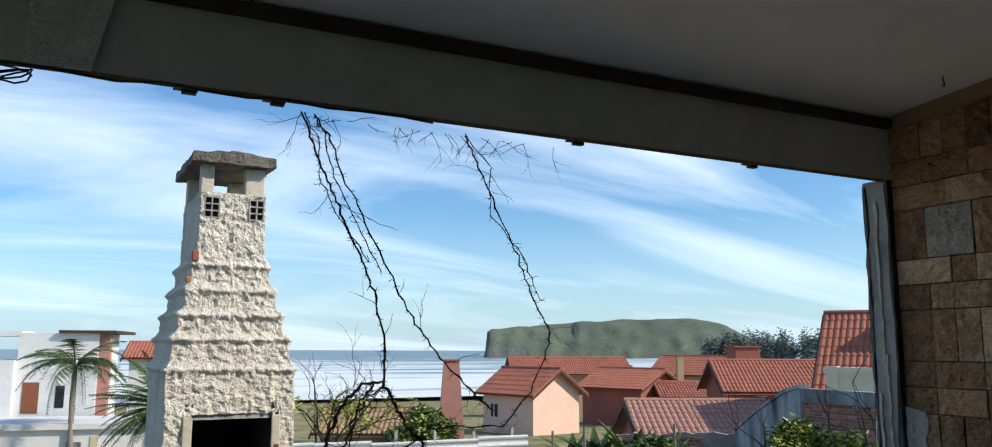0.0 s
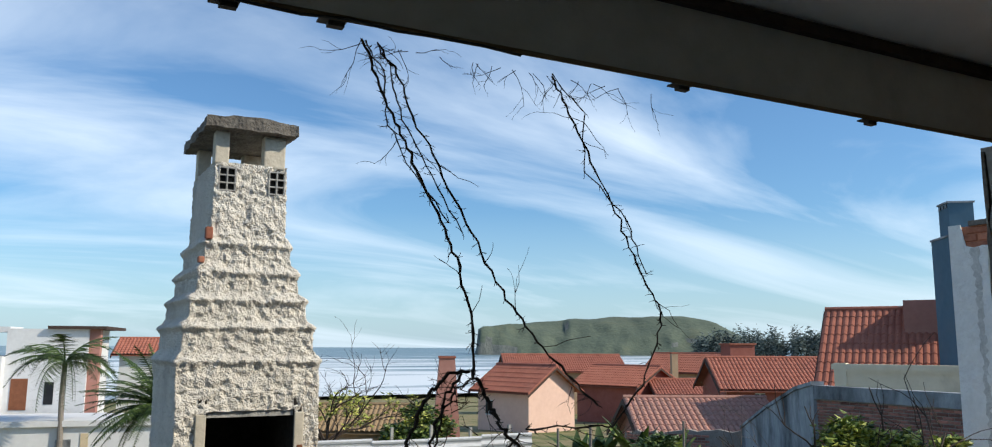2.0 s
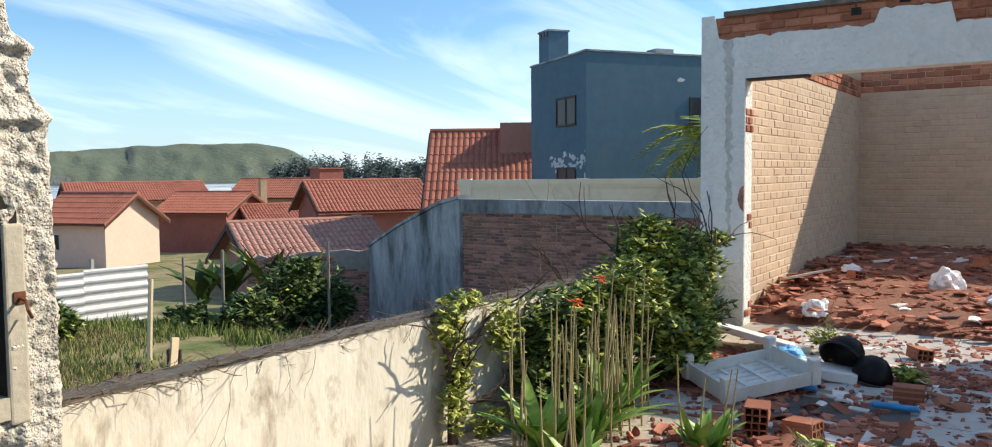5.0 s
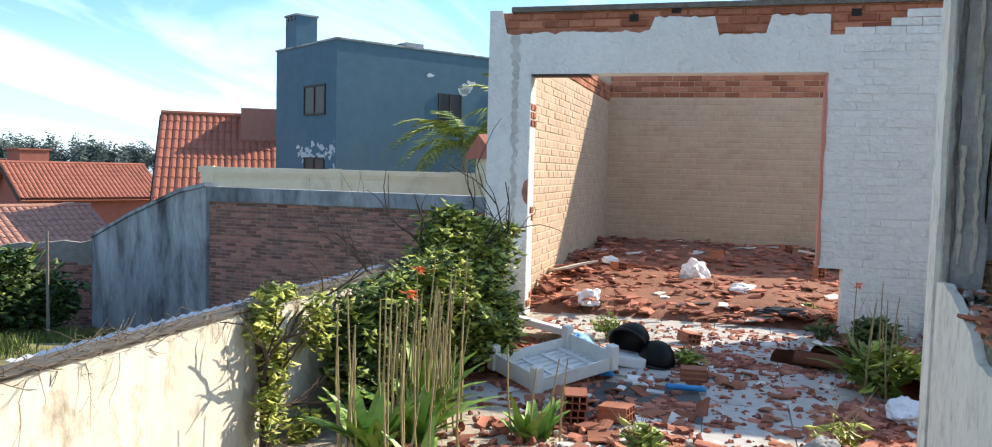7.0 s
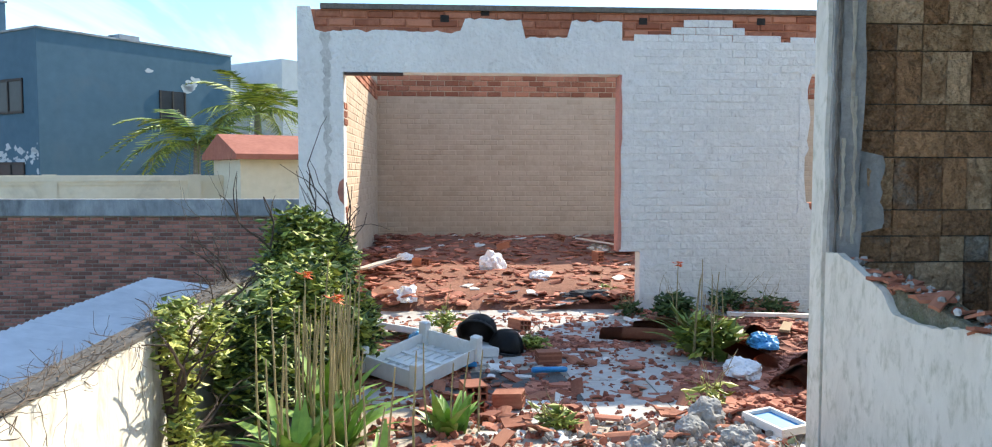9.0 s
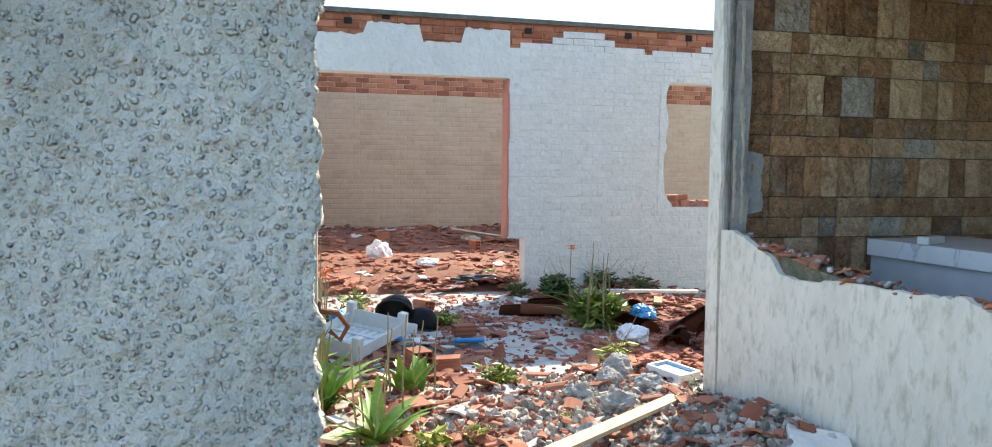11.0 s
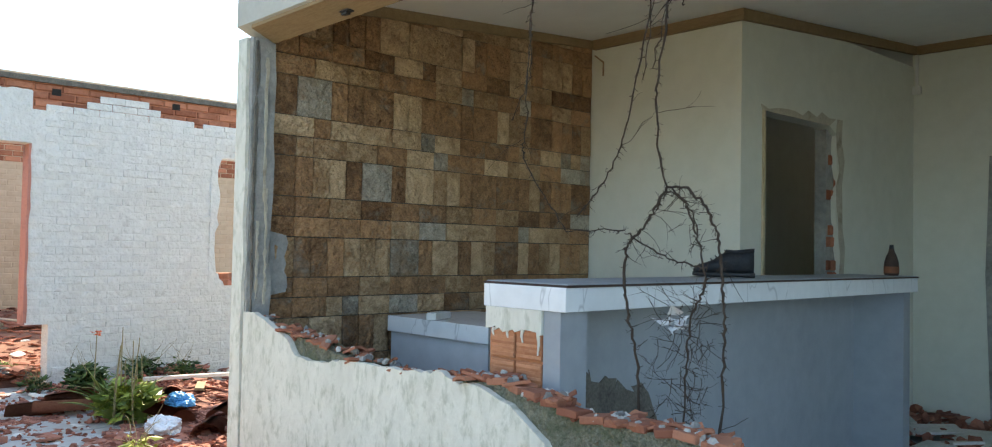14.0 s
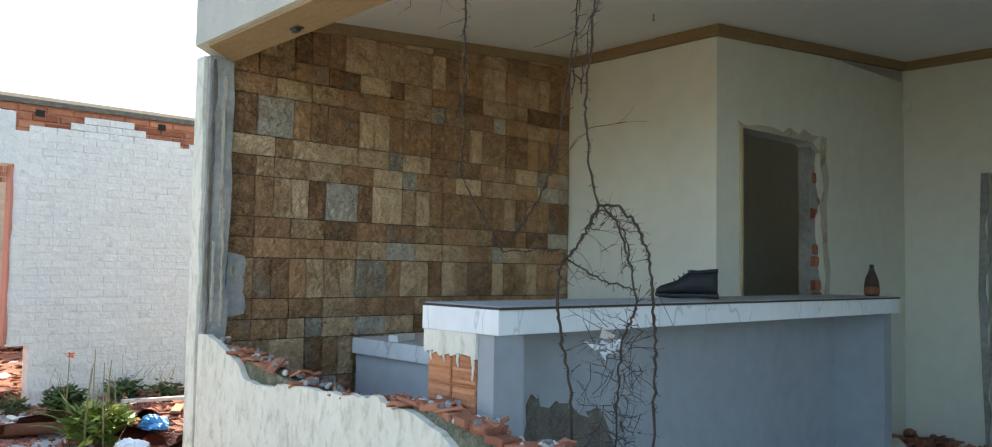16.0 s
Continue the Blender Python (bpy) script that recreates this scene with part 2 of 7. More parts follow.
    "plastic_white": mat("plastic_white", (0.66, 0.66, 0.63), (0.80, 0.80, 0.77), 4, 0.45, 0.1, 30, 0.003, stain=(0.5, 0.48, 0.42), stain_scale=4, stain_at=(0.6, 0.8)),
    "plastic_blue": mat("plastic_blue", (0.02, 0.20, 0.50), (0.05, 0.32, 0.65), 4, 0.4, 0.1, 30, 0.003),
    "plastic_black": mat("plastic_black", (0.008, 0.008, 0.009), (0.022, 0.022, 0.024), 6, 0.45, 0.2, 60, 0.003, spec=0.4),
    "bag_white": mat("bag_white", (0.72, 0.73, 0.75), (0.86, 0.87, 0.88), 4, 0.45, 0.6, 25, 0.02),
    "bag_blue": mat("bag_blue", (0.05, 0.30, 0.62), (0.14, 0.46, 0.78), 4, 0.4, 0.6, 25, 0.02),
    "zinc": mat("zinc", (0.42, 0.44, 0.46), (0.64, 0.65, 0.66), 0.8, 0.5, 0.1, 20, 0.003, metal=0.0, stain=(0.24, 0.17, 0.12), stain_scale=0.9, stain_at=(0.6, 0.8), stretch=(1, 1, 3)),
    "rust": mat("rust", (0.10, 0.04, 0.02), (0.25, 0.10, 0.05), 20, 0.9, 0.3, 80, 0.003),
    "iron_dark": mat("iron_dark", (0.03, 0.028, 0.026), (0.07, 0.06, 0.055), 20, 0.7, 0.3, 80, 0.003),
    "paint_pink": mat("paint_pink", (0.68, 0.46, 0.37), (0.78, 0.55, 0.45), 0.6, 0.9, 0.1, 10, 0.005),
    "paint_salmon": mat("paint_salmon", (0.36, 0.17, 0.135), (0.46, 0.235, 0.19), 0.6, 0.9, 0.1, 10, 0.005),
    "paint_redbrown": mat("paint_redbrown", (0.26, 0.085, 0.065), (0.36, 0.13, 0.10), 0.6, 0.9, 0.1, 10, 0.005),
    "paint_tan": mat("paint_tan", (0.40, 0.27, 0.17), (0.50, 0.36, 0.24), 0.6, 0.9, 0.1, 10, 0.005),
    "paint_cream": mat("paint_cream", (0.60, 0.54, 0.40), (0.72, 0.66, 0.52), 0.8, 0.9, 0.1, 10, 0.005, stain=(0.40, 0.36, 0.28), stain_scale=0.6, stain_at=(0.58, 0.8)),
    "paint_blue": mat("paint_blue", (0.058, 0.122, 0.172), (0.085, 0.16, 0.222), 0.5, 0.85, 0.1, 10, 0.005, stain=(0.10, 0.15, 0.19), stain_scale=0.35, stain_at=(0.52, 0.75)),
    "paint_white": mat("paint_white", (0.58, 0.585, 0.59), (0.72, 0.725, 0.73), 0.6, 0.85, 0.1, 10, 0.005),
    "peel": mat("peel", (0.40, 0.46, 0.50), (0.60, 0.64, 0.66), 6, 0.9, 0.2),
    "wood_door": mat("wood_door", (0.16, 0.06, 0.03), (0.26, 0.10, 0.05), 3, 0.7, 0.1),
    "dark_wood": mat("dark_wood", (0.04, 0.025, 0.02), (0.08, 0.05, 0.04), 3, 0.8, 0.1),
    "glass_dark": mat("glass_dark", (0.012, 0.013, 0.016), (0.028, 0.03, 0.036), 1, 0.3, 0, spec=0.25),
    # headland greens shifted to blue-grey: distance haze is part of the colour
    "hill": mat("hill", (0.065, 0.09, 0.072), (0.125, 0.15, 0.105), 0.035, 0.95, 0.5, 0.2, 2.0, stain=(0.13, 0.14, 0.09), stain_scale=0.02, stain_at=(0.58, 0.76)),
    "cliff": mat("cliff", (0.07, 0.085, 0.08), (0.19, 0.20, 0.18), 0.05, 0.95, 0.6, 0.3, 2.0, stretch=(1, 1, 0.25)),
    "asphalt": mat("asphalt", (0.06, 0.06, 0.06), (0.13, 0.125, 0.12), 6, 0.95, 0.5, 60, 0.01),
    "rubble_one": mat("rubble_one", (0.22, 0.21, 0.20), (0.52, 0.50, 0.47), 8, 0.95, 0.5, 60, 0.01, obrand=0.6),
    "dry_vine_bark": mat("dry_vine_bark", (0.10, 0.075, 0.055), (0.24, 0.19, 0.15), 20, 0.95, 0.5, 120, 0.004),
    "roof_tile_pale": mat("roof_tile_pale", (0.34, 0.17, 0.13), (0.50, 0.28, 0.22), 1.4, 0.9, 0.2, 20, 0.01, stain=(0.2, 0.13, 0.1), stain_scale=1.5, stain_at=(0.5, 0.8)),
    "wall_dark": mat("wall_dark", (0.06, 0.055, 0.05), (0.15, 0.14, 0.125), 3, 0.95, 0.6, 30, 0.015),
    "red_dust": mat("red_dust", (0.16, 0.07, 0.045), (0.32, 0.15, 0.10), 8, 0.95, 0.6, 40, 0.02),
    "plaster_chip": mat("plaster_chip", (0.55, 0.53, 0.50), (0.78, 0.76, 0.72), 8, 0.9, 0.3, 40, 0.01, island=0.5),
    # leaf colour paled and greyed to hold the haze of distance
    "far_leaf_hazed": mat("far_leaf_hazed", (0.095, 0.125, 0.115), (0.165, 0.20, 0.185), 0.3, 0.95, 0.3, island=0.5),
}


def sea_material():
    m = mat("sea", (0.08, 0.15, 0.19), (0.16, 0.24, 0.27), 0.02, 0.35, 0.4, 0.5, 0.3, stretch=(0.4, 1.0, 1))
    n, l = m.node_tree.nodes, m.node_tree.links
    b = n["Principled BSDF"]
    src = b.inputs["Base Color"].links[0].from_socket
    tc = n.new("ShaderNodeTexCoord")
    mp = n.new("ShaderNodeMapping")
    mp.inputs["Rotation"].default_value = (0, 0, radians(14))
    mp.inputs["Scale"].default_value = (0.0065, 0.040, 1)
    l.new(tc.outputs["Object"], mp.inputs[0])
    t = n.new("ShaderNodeTexNoise")
    t.inputs["Scale"].default_value = 1.0
    t.inputs["Detail"].default_value = 9
    t.inputs["Roughness"].default_value = 0.66
    t.inputs["Distortion"].default_value = 0.5
    l.new(mp.outputs[0], t.inputs["Vector"])
    # more surf towards the beach
    sp = n.new("ShaderNodeSeparateXYZ")
    l.new(tc.outputs["Object"], sp.inputs[0])
    mr = n.new("ShaderNodeMapRange")
    mr.inputs["From Min"].default_value, mr.inputs["From Max"].default_value = 150, 900
    mr.inputs["To Min"].default_value, mr.inputs["To Max"].default_value = 0.17, -0.06
    l.new(sp.outputs["Y"], mr.inputs["Value"])
    ad = n.new("ShaderNodeMath")
    l.new(t.outputs["Fac"], ad.inputs[0])
    l.new(mr.outputs["Result"], ad.inputs[1])
    r = n.new("ShaderNodeValToRGB")
    r.color_ramp.elements[0].position, r.color_ramp.elements[1].position = 0.50, 0.62
    l.new(ad.outputs[0], r.inputs[0])
    mx = n.new("ShaderNodeMix")
    mx.data_type = "RGBA"
    mx.inputs["B"].default_value = (0.78, 0.80, 0.80, 1)
    l.new(r.outputs["Color"], mx.inputs["Factor"])
    l.new(src, mx.inputs["A"])
    l.new(mx.outputs["Result"], b.inputs["Base Color"])
    return m


M["sea"] = sea_material()


def roughcast(m):
    """Sharp grit of thrown plaster over the soft relief that the material has."""
    n, l = m.node_tree.nodes, m.node_tree.links
    b = n["Principled BSDF"]
    tc = n.new("ShaderNodeTexCoord")
    under = b.inputs["Normal"].links[0].from_socket
    # separate thrown grains, uneven in size, over finer sand
    wob = n.new("ShaderNodeTexNoise")
    wob.inputs["Scale"].default_value = 40
    l.new(tc.outputs["Object"], wob.inputs["Vector"])
    v = n.new("ShaderNodeTexVoronoi")
    v.inputs["Scale"].default_value = 96
    l.new(tc.outputs["Object"], v.inputs["Vector"])
    wide = n.new("ShaderNodeMath")
    wide.operation = "MULTIPLY_ADD"
    wide.inputs[1].default_value = -0.55
    l.new(wob.outputs["Fac"], wide.inputs[0])
    l.new(v.outputs["Distance"], wide.inputs[2])
    grain = n.new("ShaderNodeMapRange")
    grain.interpolation_type = "SMOOTHSTEP"
    grain.inputs["From Min"].default_value, grain.inputs["From Max"].default_value = -0.12, 0.20
    grain.inputs["To Min"].default_value, grain.inputs["To Max"].default_value = 1.0, 0.0
    l.new(wide.outputs[0], grain.inputs["Value"])
    sand = n.new("ShaderNodeTexNoise")
    sand.inputs["Scale"].default_value = 230
    sand.inputs["Detail"].default_value = 3
    l.new(tc.outputs["Object"], sand.inputs["Vector"])
    for height, dist in ((grain.outputs["Result"], 0.0055), (sand.outputs["Fac"], 0.0025)):
        bp = n.new("ShaderNodeBump")
        bp.inputs["Strength"].default_value = 0.9
        bp.inputs["Distance"].default_value = dist
        l.new(height, bp.inputs["Height"])
        l.new(under, bp.inputs["Normal"])
        under = bp.outputs[0]
    l.new(under, b.inputs["Normal"])


roughcast(M["stucco"])


def veined(m, colour=(0.30, 0.31, 0.33)):
    """Thin slanting grey veins, as on marble-look ceramic."""
    n, l = m.node_tree.nodes, m.node_tree.links
    b = n["Principled BSDF"]
    src = b.inputs["Base Color"].links[0].from_socket
    tc = n.new("ShaderNodeTexCoord")
    mp = n.new("ShaderNodeMapping")
    mp.inputs["Rotation"].default_value = (radians(35), radians(-30), 0)
    mp.inputs["Scale"].default_value = (1.0, 1.0, 0.35)
    l.new(tc.outputs["Object"], mp.inputs[0])
    t = n.new("ShaderNodeTexNoise")
    t.inputs["Scale"].default_value = 3.4
    t.inputs["Detail"].default_value = 3
    t.inputs["Distortion"].default_value = 0.6
    l.new(mp.outputs[0], t.inputs["Vector"])
    r = n.new("ShaderNodeValToRGB")
    e = r.color_ramp.elements
    e[0].position, e[0].color = 0.492, (0, 0, 0, 1)
    e[1].position, e[1].color = 0.508, (0, 0, 0, 1)
    mid = e.new(0.5)
    mid.color = (0.5, 0.5, 0.5, 1)
    l.new(t.outputs["Fac"], r.inputs[0])
    mx = n.new("ShaderNodeMix")
    mx.data_type = "RGBA"
    mx.inputs["B"].default_value = (*colour, 1)
    l.new(r.outputs["Color"], mx.inputs["Factor"])
    l.new(src, mx.inputs["A"])
    l.new(mx.outputs["Result"], b.inputs["Base Color"])


veined(M["marble"])


# ---- building helpers ----
def box(bm, x0, x1, y0, y1, z0, z1, bevel=0.0):
    made = bmesh.ops.create_cube(bm, size=1.0, matrix=Matrix.LocRotScale(((x0 + x1) / 2, (y0 + y1) / 2, (z0 + z1) / 2), None, (abs(x1 - x0), abs(y1 - y0), abs(z1 - z0))))
    if bevel:
        edges = list({e for v in made["verts"] for e in v.link_edges})
        bmesh.ops.bevel(bm, geom=edges, offset=bevel, segments=2, affect="EDGES", profile=0.6)
    return bm


def boxed(*dims, bevel=0.0):
    return box(bmesh.new(), *dims, bevel=bevel)


def mesh_of(name, bm, material, smooth=False):
    me = bpy.data.meshes.new(name)
    bm.normal_update()
    bm.to_mesh(me)
    bm.free()
    me.materials.append(M[material] if isinstance(material, str) else material)
    if smooth:
        me.shade_smooth()
    return me


def part(name, bm, material, parent, label="", smooth=False):
    ob = new(name, mesh_of(name, bm, material, smooth))
    ob.parent = parent
    return tagged(ob, label)


def thing(name, label, category, m=None, group=""):
    ob = new(name)
    ob.empty_display_size = 0.1
    ob.matrix_basis = m or Matrix.Identity(4)
    return tagged(ob, label, category, group)


def setting(name, bm, material, label, category, smooth=False):
    return tagged(new(name, mesh_of(name, bm, material, smooth)), label, category, kind="structure")


def solid(name, bm, material, label, category, m=None, group="", smooth=False, kind=""):
    ob = new(name, mesh_of(name, bm, material, smooth))
    ob.matrix_basis = m or Matrix.Identity(4)
    return tagged(ob, label, category, group, kind)


def raw(name, verts, faces, material, smooth=False):
    me = bpy.data.meshes.new(name)
    me.from_pydata(verts, [], faces)
    me.materials.append(M[material])
    if smooth:
        me.shade_smooth()
    return me


def tube(bm, pts, radii, sides=6):
    """A bent tapering tube through pts."""
    rings = []
    pts = [Vector(p) for p in pts]
    for i, p in enumerate(pts):
        d = (pts[min(i + 1, len(pts) - 1)] - pts[max(i - 1, 0)]).normalized()
        a = d.cross(Vector((0.31, 0.83, 0.46))).normalized()
        b = d.cross(a)
        r = radii[i] if isinstance(radii, (list, tuple)) else radii
        rings.append([bm.verts.new(p + (a * math.cos(k * math.tau / sides) + b * math.sin(k * math.tau / sides)) * r) for k in range(sides)])
    for u, v in zip(rings, rings[1:]):
        for k in range(sides):
            bm.faces.new((u[k], u[(k + 1) % sides], v[(k + 1) % sides], v[k]))
    bm.faces.new(rings[0][::-1])
    bm.faces.new(rings[-1])
    return bm


def slab_profile(bm, pts, axis, lo, hi):
    """A closed outline in the plane across axis, drawn out from lo to hi."""
    def at(p, q):
        return {"x": (q, p[0], p[1]), "y": (p[0], q, p[1]), "z": (p[0], p[1], q)}[axis]
    a = [bm.verts.new(at(p, lo)) for p in pts]
    b = [bm.verts.new(at(p, hi)) for p in pts]
    n = len(pts)
    for i in range(n):
        bm.faces.new((a[i], a[(i + 1) % n], b[(i + 1) % n], b[i]))
    bm.faces.new(a[::-1])
    bm.faces.new(b)
    bmesh.ops.recalc_face_normals(bm, faces=bm.faces[:])
    return bm


rng = random.Random(7)


def ragged(a, b, n, amount, seed):
    """Points from a to b, with an uneven broken line between them."""
    r = random.Random(seed)
    out = []
    for i in range(n + 1):
        f = i / n
        j = amount if 0 < i < n else 0
        out.append((a[0] + (b[0] - a[0]) * f + r.uniform(-j, j), a[1] + (b[1] - a[1]) * f + r.uniform(-j, j)))
    return out

M["clay_orange"] = mat("clay_orange", (0.42, 0.17, 0.085), (0.60, 0.29, 0.16), 7, 0.88, 0.3, 70, 0.004, obrand=0.3)
M["cabinet_white"] = mat("cabinet_white", (0.47, 0.50, 0.53), (0.58, 0.61, 0.64), 1.5, 0.6, 0.1, 40, 0.003)
M["worn_plaster"] = mat("worn_plaster", (0.36, 0.355, 0.33), (0.66, 0.65, 0.61), 9, 0.95, 0.5, 50, 0.01)
M["concrete_pale"] = mat("concrete_pale", (0.42, 0.38, 0.30), (0.60, 0.55, 0.45), 8, 0.95, 0.4, 60, 0.006, stain=(0.26, 0.2, 0.14), stain_scale=5, stain_at=(0.55, 0.75))
M["concrete_dark"] = mat("concrete_dark", (0.08, 0.07, 0.06), (0.22, 0.20, 0.17), 12, 0.95, 0.8, 50, 0.015)
M["rough_core"] = mat("rough_core", (0.10, 0.105, 0.07), (0.33, 0.315, 0.24), 22, 0.95, 1.0, 46, 0.05, stain=(0.10, 0.12, 0.06), stain_scale=7, stain_at=(0.5, 0.72))


# ---- ground, sea and distance ----
def land(x, y):
    """Height of the open ground, which falls from the plots to the beach."""
    d = max(0.0, y - 20 + 0.25 * max(0, x - 10))
    z = -1.35 - 3.4 * min(1, d / 55) - 4.2 * min(1, max(0, d - 55) / 90)
    z -= 1.5 * min(1, max(0, (x - 9.5) / 7.5)) * min(1, max(0, (y - 8) / 8)) * (1 - min(1, d / 55))
    return z + 0.10 * noise.noise(Vector((x * 0.25, y * 0.25, 0)))


def ground_sheet():
    xs = [-4500, -1500, -500, -200, -100, -60, -40] + [-30 + i for i in range(0, 61)] + [36, 45, 60, 80, 120, 200, 500, 1500, 4500]
    ys = [-4500, -500, -60, -20, -8] + [6.3 + 0.8 * i for i in range(0, 30)] + [32, 36, 42, 50, 60, 75, 95, 120, 150, 200, 260]
    v = [(x, y, land(x, y) if y > 6 else -1.35) for y in ys for x in xs]
    w = len(xs)
    f = [(j * w + i, j * w + i + 1, (j + 1) * w + i + 1, (j + 1) * w + i) for j in range(len(ys) - 1) for i in range(w - 1)]
    ob = new("ground", raw("ground", v, f, "ground_field", True))
    return tagged(ob, "sandy open ground with dry and green grass", "ground", kind="structure")


M["ground_field"] = mat("ground_field", (0.16, 0.15, 0.06), (0.34, 0.27, 0.16), 0.8, 0.95, 0.6, 12, 0.04, stain=(0.08, 0.12, 0.03), stain_scale=0.35, stain_at=(0.47, 0.62))
ground_sheet()
bm = bmesh.new()
bmesh.ops.create_grid(bm, x_segments=2, y_segments=2, size=1)
for vert in bm.verts:
    vert.co = (vert.co.x * 6000, 2650 + vert.co.y * 2490, -8.0)
setting("water", bm, "sea", "grey-blue sea with lines of white surf", "sea")


def headland():
    """A flat-topped hill with a cliff towards the sea."""
    bm = bmesh.new()
    nx, ny = 90, 26
    grid = []
    for j in range(ny + 1):
        row = []
        for i in range(nx + 1):
            u, w = i / nx, j / ny
            prof = 0.68 + 0.32 * math.sin(min(1, u / 0.72) * math.pi / 2) if u < 0.72 else math.cos((u - 0.72) / 0.28 * math.pi / 2) ** 0.8
            edge = min(1, u / 0.014) ** 0.5
            depth = math.sin(min(1, w / 0.55) * math.pi / 2) if u > 0.3 else min(1, w / (0.10 + 0.45 * u / 0.3)) ** 0.7
            back = 1 if w < 0.75 else math.cos((w - 0.75) / 0.25 * math.pi / 2)
            z = 50 * prof * edge * depth * back
            x, y = -165 + 345 * u, -30 + 210 * w
            z += 3.0 * noise.noise(Vector((x * 0.03, y * 0.03, 1))) * min(1, z / 10)
            row.append(bm.verts.new((x + 4 * noise.noise(Vector((z * 0.1, y * 0.05, 4))), y + 7 * noise.noise(Vector((x * 0.06, z * 0.06, 2))), z - 8.2)))
        grid.append(row)
    for j in range(ny):
        for i in range(nx):
            bm.faces.new((grid[j][i], grid[j][i + 1], grid[j + 1][i + 1], grid[j + 1][i]))
    return bm


hill = solid("headland", headland(), "hill", "grassy flat-topped headland with a dark sea cliff, haze in its colour", "hill", pose(589, 827, 0, 0, 0, -31) @ Matrix.Diagonal((1.04, 1, 1, 1)), smooth=True)
hill.data.materials.append(M["cliff"])
for p in hill.data.polygons:
    p.material_index = 1 if abs(p.normal.z) < 0.62 else 0


def clump_cloud(bm, centre, size, count, leaf, seed, flat=0.5):
    """Small tilted leaf blades spread through an uneven blob."""
    r = random.Random(seed)
    c = Vector(centre)
    for _ in range(count):
        d = Vector((r.gauss(0, 1), r.gauss(0, 1), r.gauss(0, 1))).normalized()
        k = r.random() ** 0.45
        p = c + Vector((d.x * size[0], d.y * size[1], d.z * size[2])) * k * (0.75 + 0.5 * noise.noise(d * 2 + c))
        blade(bm, p, leaf * r.uniform(0.6, 1.4), r, flat)


def blade(bm, p, s, r, flat=0.5):
    """One pointed leaf of four faces, folded along its middle."""
    a = r.uniform(0, math.tau)
    t = Vector((math.cos(a), math.sin(a), r.uniform(-0.7, 0.6))).normalized()
    n = t.cross(Vector((r.uniform(-1, 1), r.uniform(-1, 1), 1))).normalized()
    up = t.cross(n) * 0.12
    q = [p, p + t * s * 0.45 + n * s * flat * 0.5 + up * s, p + t * s, p + t * s * 0.45 - n * s * flat * 0.5 + up * s]
    v = [bm.verts.new(c) for c in q]
    bm.faces.new((v[0], v[1], v[2]))
    bm.faces.new((v[0], v[2], v[3]))


def far_woods():
    bm = bmesh.new()
    r = random.Random(3)
    for i in range(76):
        u = 0.12 + 0.95 * i / 75
        x, y = 345 + 130 * u + r.uniform(-6, 6), 420 - 75 * u + r.uniform(-10, 10)
        h = r.uniform(16, 28) * (1 - 0.15 * u)
        clump_cloud(bm, (x, y, -8 + h * 0.5), (6.0, 5, h * 0.5), 260, 2.4, i, 0.4)
    for i in range(24):
        x, y = 130 + i * 11 + r.uniform(-4, 4), 235 - i * 3 + r.uniform(-8, 8)
        clump_cloud(bm, (x, y, -6), (5, 4, r.uniform(2, 4)), 60, 1.6, 90 + i, 0.7)
    return bm


solid("far_woods", far_woods(), "far_leaf_hazed", "dark green belt of distant trees, haze put into its colour", "trees", kind="stuff")


